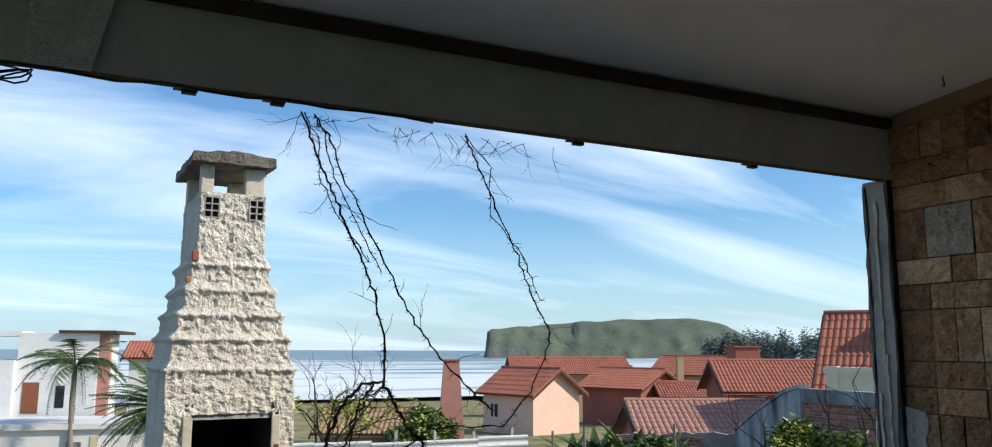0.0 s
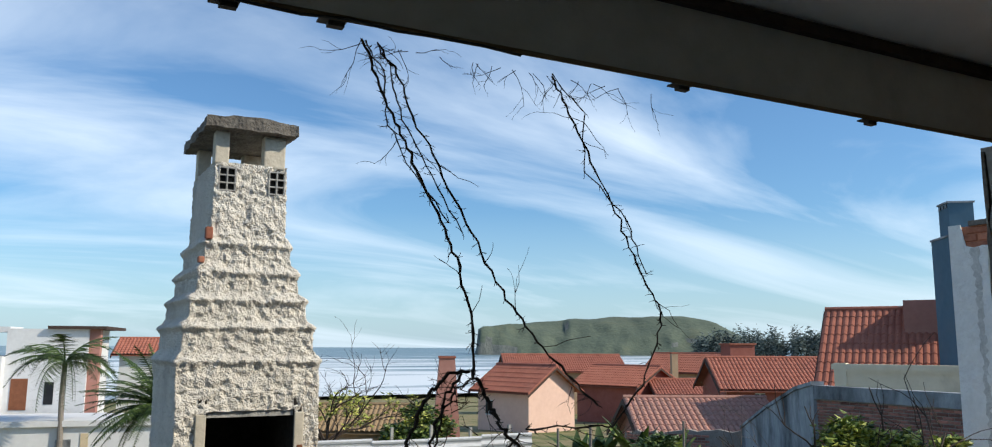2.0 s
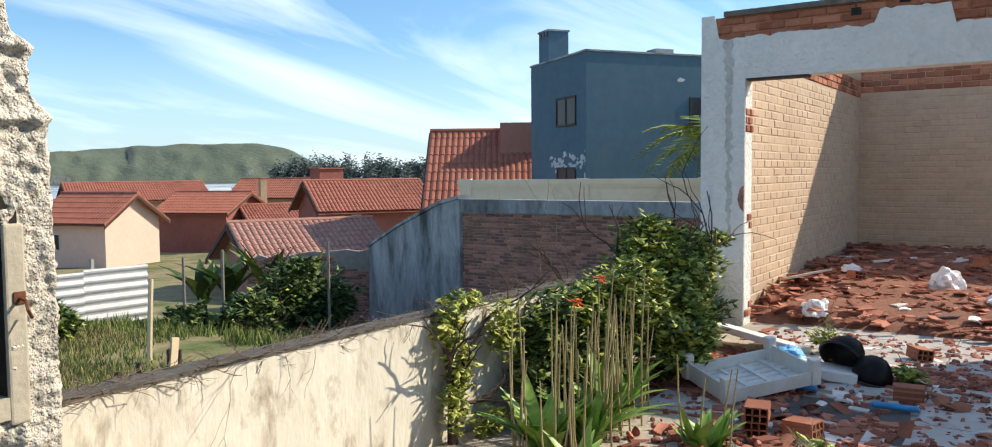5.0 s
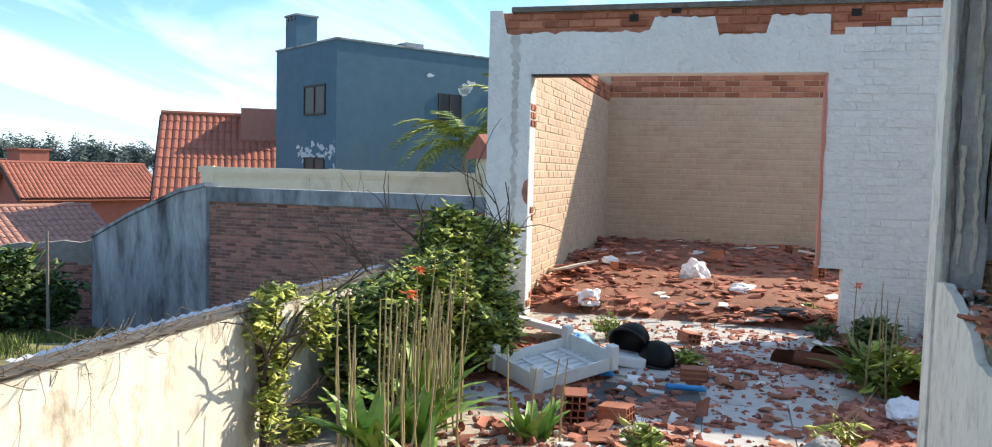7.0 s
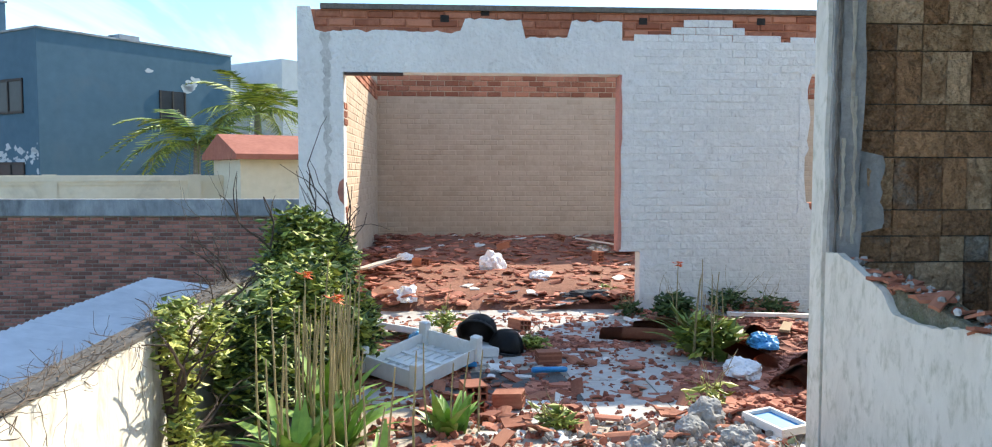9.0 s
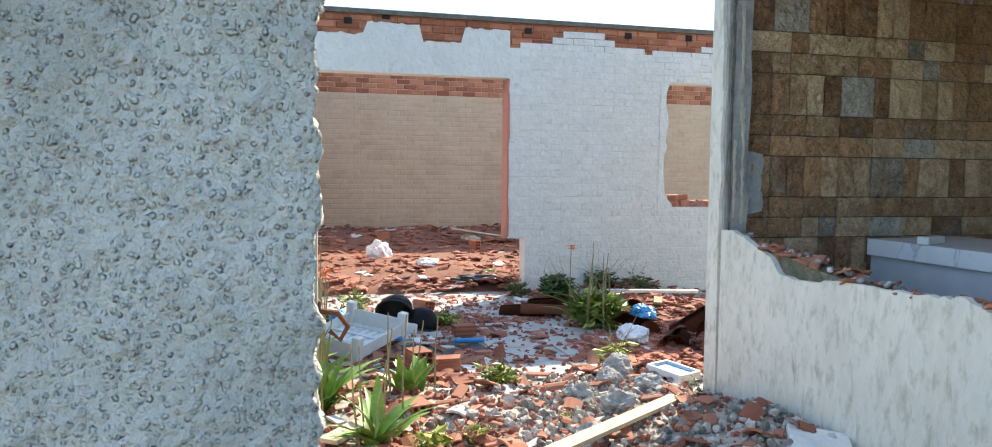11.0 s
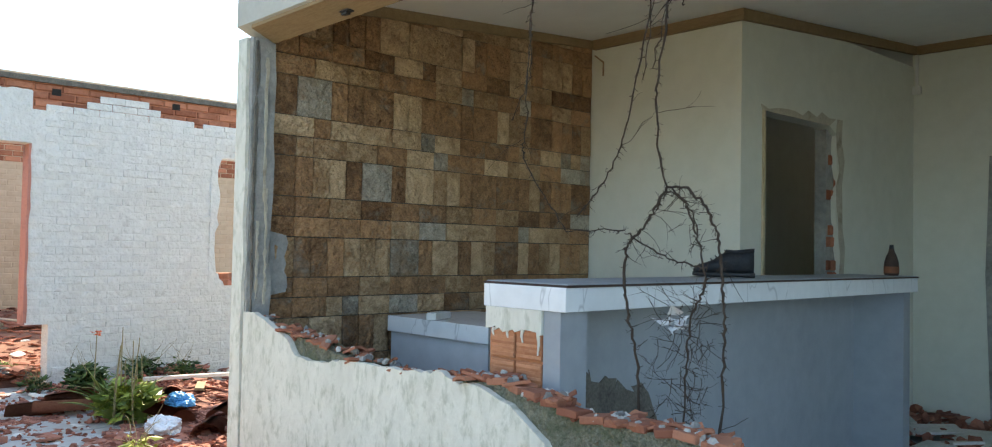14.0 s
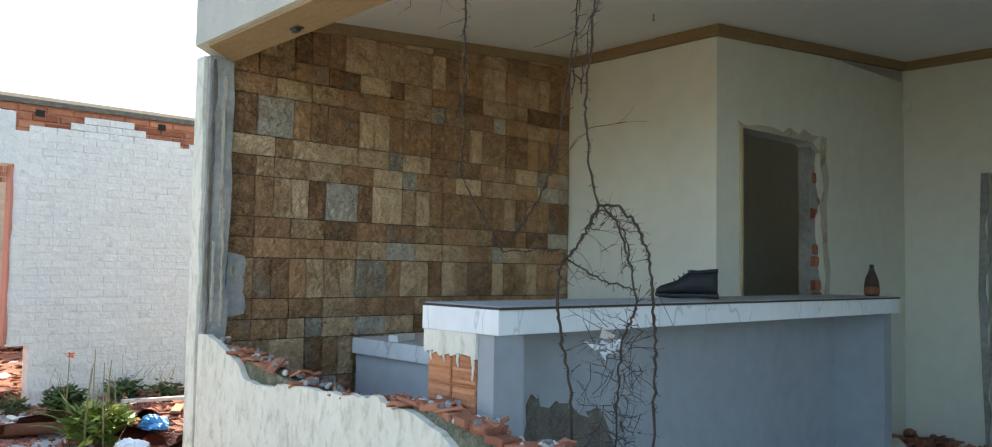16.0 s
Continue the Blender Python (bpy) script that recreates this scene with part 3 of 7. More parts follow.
# ---- houses ----
def gable_house(name, label, m, w, d, eave, ridge, base, wall, roof="roof_tile", over=0.5, tiles=0.24, windows=(), door=None, group="houses by the sea"):
    """Ridge along local x. Front gable towards +x, long side towards -y."""
    h = thing(name, label, "house", m, group)
    bm = bmesh.new()
    slab_profile(bm, [(-d / 2, base), (d / 2, base), (d / 2, eave), (0, ridge - 0.06), (-d / 2, eave)], "x", -w / 2, w / 2)
    part("wall", bm, wall, h)
    slope = (ridge - eave) / (d / 2)
    for s in (-1, 1):
        bm = bmesh.new()
        n = max(6, int((w + 2 * over) / tiles))
        lo = d / 2 + over
        step = (w + 2 * over) / n
        prof = []
        for i in range(n):
            x0 = -w / 2 - over + i * step
            prof += [(x0, 0), (x0 + step * 0.2, 0.05), (x0 + step * 0.5, 0.075), (x0 + step * 0.8, 0.05)]
        prof.append((w / 2 + over, 0))
        courses = max(4, int(lo / 0.4))
        rows = []
        for c in range(courses):
            for f, lift in ((c / courses, 0.0), ((c + 1) / courses, 0.03)):
                rows.append([bm.verts.new((px, s * lo * f, ridge + 0.06 - slope * lo * f + pz + lift)) for px, pz in prof])
        for u, v in zip(rows, rows[1:]):
            for k in range(len(prof) - 1):
                bm.faces.new((u[k], u[k + 1], v[k + 1], v[k]))
        ends = [rows[0][0], rows[0][-1], rows[-1][-1], rows[-1][0]]
        low = [bm.verts.new((v.co.x, v.co.y, v.co.z - 0.12)) for v in ends]
        bm.faces.new(low)
        for k in range(4):
            if k != 0:
                bm.faces.new((ends[k], ends[(k + 1) % 4], low[(k + 1) % 4], low[k])) if k in (1, 3) else None
        bmesh.ops.recalc_face_normals(bm, faces=bm.faces[:])
        part("roof", bm, roof, h)
        for e in (-1, 1):
            bm = bmesh.new()
            xe = e * (w / 2 + over)
            slab_profile(bm, [(0, ridge + 0.02), (s * lo, ridge + 0.02 - slope * lo), (s * lo, ridge - 0.2 - slope * lo), (0, ridge - 0.2)], "x", xe - 0.05, xe)
            part("bargeboard", bm, "dark_wood", h)
    bm = bmesh.new()
    tube(bm, [(-w / 2 - over, 0, ridge + 0.08), (w / 2 + over, 0, ridge + 0.08)], 0.12, 8)
    part("ridge_tile", bm, roof, h)
    for face, u, z, ww, hh in windows:
        window_on(h, face, u, z, ww, hh, w, d)
    return h


def window_on(h, face, u, z, ww, hh, w, d, frame_mat="paint_white"):
    dims = {"x": lambda o, i: (w / 2 - i, w / 2 + o, u - ww / 2, u + ww / 2), "y": lambda o, i: (u - ww / 2, u + ww / 2, -d / 2 - o, -d / 2 + i), "-x": lambda o, i: (-w / 2 - o, -w / 2 + i, u - ww / 2, u + ww / 2)}[face]
    a = dims(0.03, 0.05)
    pane = part("window", boxed(*a, z - hh / 2, z + hh / 2), "glass_dark", h)
    b = dims(0.06, 0.0)
    for z0 in (z - hh / 2 - 0.06, z + hh / 2):
        part("frame", boxed(*b, z0, z0 + 0.06), frame_mat, pane)
    if face == "y":
        part("frame", boxed(u - 0.03, u + 0.03, b[2], b[3], z - hh / 2, z + hh / 2), frame_mat, pane)
    else:
        part("frame", boxed(b[0], b[1], u - 0.03, u + 0.03, z - hh / 2, z + hh / 2), frame_mat, pane)


FAR = pose(0, 0, 0, 0, 0, -0.86)


def put_house(corner, yaw, w, d):
    """Pose of a house whose corner between front gable and long side stands at corner."""
    return FAR @ pose(corner[0], corner[1], 0, 0, 0, yaw) @ Matrix.Translation((-w / 2, d / 2, 0))


gable_house("pink_house", "small pink house with an orange tiled gable roof", put_house((27.5, 50.8), -75, 5.2, 4.4), 5.2, 4.4, -1.2, 0.25, -5.5, "paint_pink", windows=(("y", -1.4, -2.6, 0.7, 0.9),))
gable_house("red_house", "red-brown house with a gable roof of orange tiles", put_house((39.7, 55.7), -72, 6.0, 5.5), 6.0, 5.5, -1.3, 0.0, -6, "paint_redbrown", windows=(("x", 0, -1.9, 0.6, 0.8),))
gable_house("long_house", "long brown house with a low red tiled roof", put_house((50.5, 74.5), -20, 10, 7), 12, 7, -0.8, 0.7, -7, "paint_tan", windows=(("y", -3, -2.4, 1.0, 1.0), ("y", 2, -2.4, 1.0, 1.0)))
gable_house("tan_house", "tan house with a red tiled roof", put_house((58.5, 69.5), -65, 7, 6), 7, 6, -0.8, 0.9, -7, "paint_tan", windows=(("x", 0, -1.6, 0.8, 1.0),))
gable_house("red_roofed_house", "red-walled house with a broad orange tiled roof", put_house((41.8, 37.6), -27, 7.0, 6), 7.0, 6, -0.7, 0.9, -5, "paint_redbrown", windows=(("y", -1.5, -1.5, 0.6, 0.7),))
gable_house("low_house", "low house under a wide faded clay tile roof", put_house((25.2, 25.6), -25, 5.2, 8), 5.2, 8, -2.2, -0.62, -4, "paint_salmon", "roof_tile_pale")
gable_house("steep_house", "house with a large steep red tile roof", put_house((29.6, 16.6), -56, 8.6, 9), 8.6, 9, -0.6, 3.1, -3, "paint_salmon", over=0.3)
gable_house("salmon_house", "salmon house with a plain tiled roof", put_house((50, 50), -25, 10, 5), 10, 5, -1.9, -1.0, -6, "paint_salmon")
gable_house("white_seaside_house", "white house with an orange tiled roof", put_house((9.0, 66.0), -10, 6, 6), 6, 6, 1.0, 2.0, -3, "paint_white")


def chimney_stack(name, label, x, y, z0, z1, w0, w1, material, cap="roof_tile"):
    c = thing(name, label, "chimney", FAR @ pose(x, y, 0, 0, 0, -20))
    bm = bmesh.new()
    a = [bm.verts.new((sx * w0, sy * w0, z0)) for sx, sy in ((-1, -1), (1, -1), (1, 1), (-1, 1))]
    b = [bm.verts.new((sx * w1, sy * w1, z1)) for sx, sy in ((-1, -1), (1, -1), (1, 1), (-1, 1))]
    for i in range(4):
        bm.faces.new((a[i], a[(i + 1) % 4], b[(i + 1) % 4], b[i]))
    bm.faces.new(b)
    part("shaft", bm, material, c)
    part("cap", boxed(-w1 * 1.12, w1 * 1.12, -w1 * 1.12, w1 * 1.12, z1, z1 + 0.12), cap, c)
    return c


chimney_stack("barbecue_tower", "tapered salmon barbecue chimney beside the pink house", 18.8, 44.2, -5, 0.95, 0.85, 0.42, "paint_salmon")
chimney_stack("roof_tower", "red-brown box chimney over the roofs", 57.2, 63.4, -7, 1.9, 1.2, 1.2, "paint_redbrown")
chimney_stack("thin_chimney", "pale narrow chimney over the roofs", 52, 66.5, -7, 1.0, 0.3, 0.3, "paint_tan")
chimney_stack("low_chimney", "short red chimney among the roofs", 41.5, 46, -6, -0.6, 0.35, 0.35, "paint_redbrown")


def blue_building():
    h = thing("blue_building", "dark blue two-storey building with peeling paint", "building", FAR @ pose(24.7, 16.9, 0, 0, 0, -34))
    part("wall", boxed(0, 6.9, 0, 4.5, -2, 5.3), "paint_blue", h)
    part("parapet", boxed(-0.04, 6.94, -0.04, 4.54, 5.3, 5.36), "grey_wall", h)
    st = part("chimney", boxed(0.2, 1.0, 3.35, 4.2, 5.36, 6.5), "paint_blue", h)
    part("cap", boxed(0.16, 1.04, 3.31, 4.24, 6.5, 6.56), "grey_wall", st)
    for i in range(3):
        part("vent", boxed(0.17, 0.2, 3.43 + i * 0.26, 3.6 + i * 0.26, 6.34, 6.46), "glass_dark", st)
    part("roof_vent", boxed(2.8, 3.5, 0.3, 0.9, 5.36, 5.55), "grey_wall", h)
    for y0, y1, z0, z1 in ((0.72, 2.25, 2.95, 3.95), (0.75, 2.2, 0.55, 1.55)):
        p = part("window", boxed(-0.02, 0.06, y0, y1, z0, z1), "glass_dark", h)
        for k in range(3):
            y = y0 + (y1 - y0 - 0.06) * k / 2
            part("frame", boxed(-0.045, -0.02, y, y + 0.06, z0, z1), "iron_dark", p)
        for z in (z0, z1 - 0.07):
            part("frame", boxed(-0.05, -0.02, y0, y1, z, z + 0.07), "iron_dark", p)
    p = part("window", boxed(3.95, 4.95, -0.02, 0.05, 2.85, 3.9), "glass_dark", h)
    for k in range(3):
        x = 3.95 + 0.47 * k
        part("frame", boxed(x, x + 0.06, -0.045, -0.02, 2.85, 3.9), "iron_dark", p)
    part("rainwater_pipe", tube(bmesh.new(), [(6.84, -0.06, 0.2), (6.84, -0.06, 4.6)], 0.04, 8), "paint_white", h)
    r = random.Random(4)

    def flake(at, size):
        bm = bmesh.new()
        bm.faces.new([bm.verts.new(at(size * math.cos(k * math.tau / 9) * r.uniform(0.4, 1.7), size * math.sin(k * math.tau / 9) * r.uniform(0.35, 1.1))) for k in range(9)])
        part("peeling_patch", bm, "peel", h, "flaked pale patch of paint")

    for i in range(46):
        y, z, q = r.uniform(0.15, 2.7), 1.72 + r.gauss(0, 0.17), r.uniform(0.03, 0.13)
        flake(lambda du, dz: (-0.006, y + du, z + dz), q)
    for i in range(12):
        z, q = r.uniform(0.5, 2.2), r.uniform(0.04, 0.09)
        flake(lambda du, dz: (-0.006, 0.1 + du * 0.6, z + dz), q)
    for i in range(9):
        x, z, q = 5.15 + r.gauss(0, 0.16), 4.15 + r.gauss(0, 0.12), r.uniform(0.08, 0.2)
        flake(lambda du, dz: (x + du, -0.006, z + dz), q)
    flake(lambda du, dz: (3.6 + du, -0.006, 4.5 + dz), 0.12)
    return h


blue_building()
dm = thing("pink_dormer", "salmon dormer block on the steep tiled roof", "dormer", FAR @ pose(29.0, 23.3, 0, 0, 0, -56))
part("wall", boxed(0.0, 2.3, 0, 1.6, -1.0, 3.45), "paint_salmon", dm)
part("window", boxed(1.35, 2.0, -0.03, 0.04, 2.2, 2.95), "paint_white", dm, "white shuttered window")


def cream_wall():
    h = thing("cream_wall", "cream boundary wall with moulded coping and posts", "wall", FAR @ pose(18.3, 17.2, 0, 0, 0, -64))
    part("panel", boxed(0, 9.6, 0, 0.16, -2, 0.98), "paint_cream", h)
    part("coping", boxed(-0.06, 9.66, -0.06, 0.22, 1.06, 1.2), "paint_cream", h)
    part("band", boxed(0, 9.6, -0.03, 0.19, 0.98, 1.06), "paint_cream", h)
    for x in (0, 3.1, 6.2, 9.3):
        part("post", boxed(x, x + 0.3, -0.05, 0.21, -2, 1.22 if x < 9 else 1.9), "paint_cream", h)
    return h


cream_wall()
gable_house("beach_hut", "low hut with a dull brown roof near the beach", put_house((15.2, 40.5), -30, 4.5, 3.6), 4.5, 3.6, -2.35, -1.45, -6, "paint_tan", "wood_raw")


def white_villa():
    h = thing("white_villa", "white flat-roofed villa with dark eaves and a brown door", "house", FAR @ pose(-3.5, 58, 0, 0, 0, -12))
    part("wall", boxed(0.2, 4.6, 0, 6, -3, 2.5), "paint_white", h)
    part("roof", boxed(2.4, 5.6, -0.3, 6, 2.5, 2.68), "dark_wood", h)
    part("wing", boxed(-3.0, 0.2, -0.6, 5, -3, 0.9), "paint_white", h)
    part("canopy", boxed(-3.2, 0.2, 0.5, 3, 2.3, 2.62), "paint_white", h)
    part("column", boxed(4.6, 5.2, 0.2, 0.8, -3, 2.5), "paint_salmon", h)
    part("door", boxed(0.6, 1.5, -0.04, 0.05, -2.2, -0.4), "wood_door", h)
    part("window", boxed(2.4, 2.9, -0.03, 0.05, -1.9, -0.6), "glass_dark", h)
    part("terrace", boxed(-4, 6, -4.5, -0.6, -3.2, -2.35), "paint_white", h)
    return h


white_villa()
h = thing("white_annex", "long white garden annex with doors", "house", FAR @ pose(-6, 36, 0, 0, 0, -10))
part("wall", boxed(0, 9.5, 0, 3, -4, -1.25), "paint_white", h)
part("roof_edge", boxed(-0.1, 9.6, -0.15, 3.1, -1.25, -1.05), "paint_white", h)
part("door", boxed(6.2, 6.7, -0.03, 0.05, -3.4, -1.7), "grey_wall", h)
part("door", boxed(7.0, 7.25, -0.03, 0.05, -3.4, -1.5), "wood_pale", h)


# ---- the roofed room ----
CEIL = lambda y: 2.675 + 0.085 * (3.45 - y)
bm = boxed(-1.3, 4.18, -3.3, 3.58, -0.3, 0.0)
setting("floor", bm, "room_floor", "dusty bare concrete floor of the room", "floor")
bm = bmesh.new()
slab_profile(bm, [(-3.3, CEIL(-3.3)), (3.44, CEIL(3.44)), (3.44, 2.88), (-3.3, 3.4)], "x", -1.3, 4.18)
setting("ceiling", bm, "ceiling", "off-white plastered ceiling with rusty hooks", "ceiling")
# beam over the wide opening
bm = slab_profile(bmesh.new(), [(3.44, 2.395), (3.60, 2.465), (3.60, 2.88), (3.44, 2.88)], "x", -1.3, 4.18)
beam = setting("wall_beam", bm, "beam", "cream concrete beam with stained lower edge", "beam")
part("rough_patch", slab_profile(bmesh.new(), [(0.672, 2.395), (0.836, 2.395), (0.893, 2.66), (0.678, 2.66)], "y", 3.425, 3.445), "stucco", beam)
part("crown_strip", boxed(-1.3, 4.07, 3.41, 3.44, 2.628, 2.668), "dark_wood", beam, "rough timber strip")
part("soffit_strip", slab_profile(bmesh.new(), [(3.455, 2.385), (3.585, 2.442), (3.585, 2.458), (3.455, 2.40)], "x", -1.2, 4.05), "wood_raw", beam, "peeling stained soffit")

# stone wall
bm = boxed(4.095, 4.18, 0.69, 3.45, 0, 3.0)
wall_stone = setting("wall_stone", bm, "grout", "side wall clad in brown and grey split stone tiles", "wall")
part("trim", slab_profile(bmesh.new(), [(0.83, 2.835), (3.39, 2.615), (3.39, 2.68), (0.83, 2.895)], "x", 4.05, 4.095), "wood_raw", wall_stone)
pier = setting("wall_pier", boxed(4.05, 4.165, 3.452, 3.572, 0, 2.40), "concrete", "broken grey pier at the end of the opening", "wall")
face = ragged((4.075, 0.95), (4.06, 1.7), 8, 0.012, 3) + ragged((4.07, 1.72), (4.085, 2.40), 6, 0.010, 4)
part("plaster", slab_profile(bmesh.new(), [(4.18, -0.1), (4.055, -0.1)] + face + [(4.18, 2.40)], "y", 3.572, 3.59), "plaster_white", pier)
part("mortar_strip", slab_profile(bmesh.new(), ragged((3.452, 0.95), (3.452, 2.38), 14, 0.012, 8) + ragged((3.545, 2.38), (3.55, 0.95), 14, 0.012, 9), "x", 4.036, 4.05), "concrete", pier)
for y0, z0, z1, sd in ((3.492, 1.55, 2.30, 61), (3.525, 1.05, 1.45, 62), (3.478, 1.02, 1.62, 63)):
    part("mortar_ridge", slab_profile(bmesh.new(), ragged((y0, z0), (y0, z1), 18, 0.006, sd) + ragged((y0 + 0.014, z1), (y0 + 0.010, z0), 18, 0.006, sd + 7), "x", 4.028, 4.037), "concrete_pale", pier)
# near-black filler gives the crack its shade by colour
part("crack", slab_profile(bmesh.new(), ragged((3.445, 0.98), (3.445, 2.40), 16, 0.003, 70) + ragged((3.453, 2.40), (3.453, 0.98), 16, 0.003, 71), "x", 4.060, 4.092), "soot_shade", pier)
part("plaster_edge", slab_profile(bmesh.new(), ragged((3.548, 0.98), (3.548, 2.38), 20, 0.007, 72) + ragged((3.560, 2.38), (3.560, 0.98), 20, 0.007, 73), "x", 4.030, 4.045), "concrete_dark", pier)
part("bare_mortar", slab_profile(bmesh.new(), ragged((3.34, 1.08), (3.345, 1.38), 8, 0.012, 74) + ragged((3.44, 1.40), (3.44, 1.06), 6, 0.004, 75), "x", 4.066, 4.095), "concrete", wall_stone, "bare grey mortar where tiles fell off")
# white inner walls
bm = boxed(2.843, 4.09, 0.69, 0.82, 0, 2.95)
wall_a = setting("wall_inner", bm, "room_white", "cream painted inner wall", "wall")
part("trim", boxed(2.81, 4.05, 0.82, 0.855, 2.825, 2.895), "wood_raw", wall_a)
wb = thing("wall_door", "cream wall with a broken-out doorway", "wall", pose(2.843, 0.82, 0, 0, 0, -2.2))
wb["kind"] = "structure"
DOOR_IN, DOOR_OUT, DOOR_TOP = -0.25, -1.17, 2.28
bm = bmesh.new()
box(bm, 0, 0.13, -0.25, -0.001, 0, 2.95)
box(bm, 0, 0.13, DOOR_OUT, DOOR_IN, DOOR_TOP, 2.95)
edge = [(DOOR_OUT, DOOR_TOP)] + ragged((DOOR_OUT - 0.12, DOOR_TOP - 0.06), (DOOR_OUT - 0.19, 0.1), 18, 0.035, 5) + [(DOOR_OUT, 0)]
slab_profile(bm, [(-3.2, 0), (-3.2, 2.95), (DOOR_OUT, 2.95)] + edge, "x", 0, 0.13)
part("plaster", bm, "room_white", wb)
part("trim", slab_profile(bmesh.new(), [(0.0, 2.825), (-3.2, 3.10), (-3.2, 3.17), (0.0, 2.895)], "x", -0.035, 0), "wood_raw", wb)
part("mortar", boxed(0.04, 0.125, DOOR_OUT - 0.26, DOOR_OUT - 0.03, 0, DOOR_TOP - 0.02), "concrete", wb)
part("bare_edge", slab_profile(bmesh.new(), ragged((DOOR_OUT - 0.12, DOOR_TOP + 0.06), (DOOR_OUT - 0.19, 0.1), 18, 0.03, 5) + ragged((DOOR_OUT - 0.27, 0.1), (DOOR_OUT - 0.20, DOOR_TOP + 0.06), 14, 0.03, 6), "x", -0.004, 0.0), "concrete_pale", wb, "grey mortar edge of the broken doorway")
part("bare_edge", slab_profile(bmesh.new(), ragged((DOOR_IN + 0.02, DOOR_TOP + 0.04), (DOOR_OUT - 0.1, DOOR_TOP + 0.06), 10, 0.03, 7) + [(DOOR_OUT, DOOR_TOP), (DOOR_IN, DOOR_TOP)], "x", -0.004, 0.0), "concrete_pale", wb)
part("jamb", boxed(-0.01, 0.14, DOOR_IN - 0.03, DOOR_IN, 0, DOOR_TOP), "wood_pale", wb)
wall_back = setting("wall_back", boxed(2.12, 2.75, -1.97, -1.84, 0, 3.2), "room_white", "cream painted back wall with a few nail holes", "wall")
part("panel", boxed(-1.3, 1.2, -1.97, -1.84, 0, 3.2), "room_white", wall_back)
part("lintel", boxed(1.2, 2.12, -1.97, -1.84, 2.15, 3.2), "room_white", wall_back)
part("broken_edge", slab_profile(bmesh.new(), ragged((2.121, 0), (2.121, 2.15), 16, 0.02, 21) + [(2.16, 2.15), (2.19, 1.2), (2.15, 0)], "y", -1.84, -1.83), "concrete", wall_back)
setting("wall_far", boxed(-1.43, 2.75, -3.42, -3.3, 0, 3.3), "room_white", "dim plaster wall of the back room", "wall")
setting("wall_side", boxed(-1.43, -1.3, -3.3, -1.97, 0, 3.3), "room_white", "dim plaster wall of the back room", "wall")
setting("wall_partition", boxed(2.63, 2.75, -3.3, -1.97, 0, 3.3), "room_white", "dim plaster partition of the back room", "wall")
part("trim", boxed(-1.3, 2.70, -1.84, -1.805, 3.05, 3.125), "wood_raw", wall_back)
# out of view; added to keep part of the daylight out of the room
setting("wall_left_unseen", boxed(-1.43, -1.3, -1.97, 1.6, -0.3, 3.2), "room_white", "unseen side wall added to cut light into the room", "wall")
bm = boxed(4.06, 4.18, -3.3, 0.69, 0, 3.2)
box(bm, 2.75, 4.18, -3.42, -3.3, 0, 3.2)
setting("wall_corridor", bm, "room_white", "dim plaster wall behind the doorway", "wall")

# parapet under the opening
par = thing("wall_parapet", "half-demolished white plastered parapet with exposed brick", "wall")
par["kind"] = "structure"
top = [(4.05, 0.985), (3.95, 0.99), (3.75, 0.93), (3.61, 0.885), (3.53, 0.815), (3.40, 0.805), (3.27, 0.815), (3.15, 0.838), (2.88, 0.84), (2.80, 0.85), (2.60, 0.85), (2.48, 0.87), (2.38, 0.835), (2.30, 0.845), (2.12, 0.80), (2.03, 0.745), (1.94, 0.68), (1.88, 0.63), (1.82, 0.612), (1.75, 0.655), (1.67, 0.68), (1.58, 0.725), (1.50, 0.76), (1.37, 0.785), (1.30, 0.775), (1.33, 0.55), (1.26, 0.40), (1.29, 0.2), (1.24, 0.0)]
bm = bmesh.new()
edge_line = [top[0]]
for p, q in zip(top, top[1:]):
    edge_line += ragged(p, q, 4, 0.007, int(q[0] * 1000))[1:]
slab_profile(bm, [(4.05, -0.1)] + edge_line + [(1.24, -0.1)], "y", 3.555, 3.585)
part("plaster", bm, "plaster_white", par)
core = [(4.04, 0.945), (3.70, 0.91), (3.50, 0.895), (3.36, 0.885), (3.25, 0.855), (3.00, 0.835), (2.78, 0.815), (2.60, 0.82), (2.50, 0.83), (2.40, 0.845), (2.22, 0.855), (2.00, 0.825), (1.83, 0.79), (1.64, 0.795), (1.49, 0.80), (1.30, 0.79), (1.25, 0.6), (1.20, 0.35), (1.20, 0.0)]
bm = bmesh.new()
slab_profile(bm, [(4.05, -0.1)] + core + [(1.2, -0.1)], "y", 3.46, 3.555)
part("core", bm, "rough_core", par)

# ---- yard ----
setting("pavement", boxed(-6, 13.5, 3.58, 6.29, -1.6, 0.03), "ground_dirt", "dusty yard strewn with rubble", "yard")
setting("pavement_ruin", boxed(4.18, 13.5, -4, 3.58, -1.6, 0.03), "ground_dirt", "dusty yard strewn with rubble", "yard")
gw = thing("wall_garden", "stained whitewashed garden wall with dry vines", "wall", pose(1.9, 6.30, -0.078))
gw["kind"] = "structure"
bm = boxed(0, 6.1, 0, 0.10, -1.7, 0.755)
part("plaster", bm, "garden_wall", gw)
# near-black colour carries this wall's shade as well as its dirt
lw = setting("wall_garden_shaded", boxed(-6, 1.22, 6.25, 6.4, -1.7, 0.62), "wall_dark", "low garden wall, weathering and shade in its dark colour", "wall")


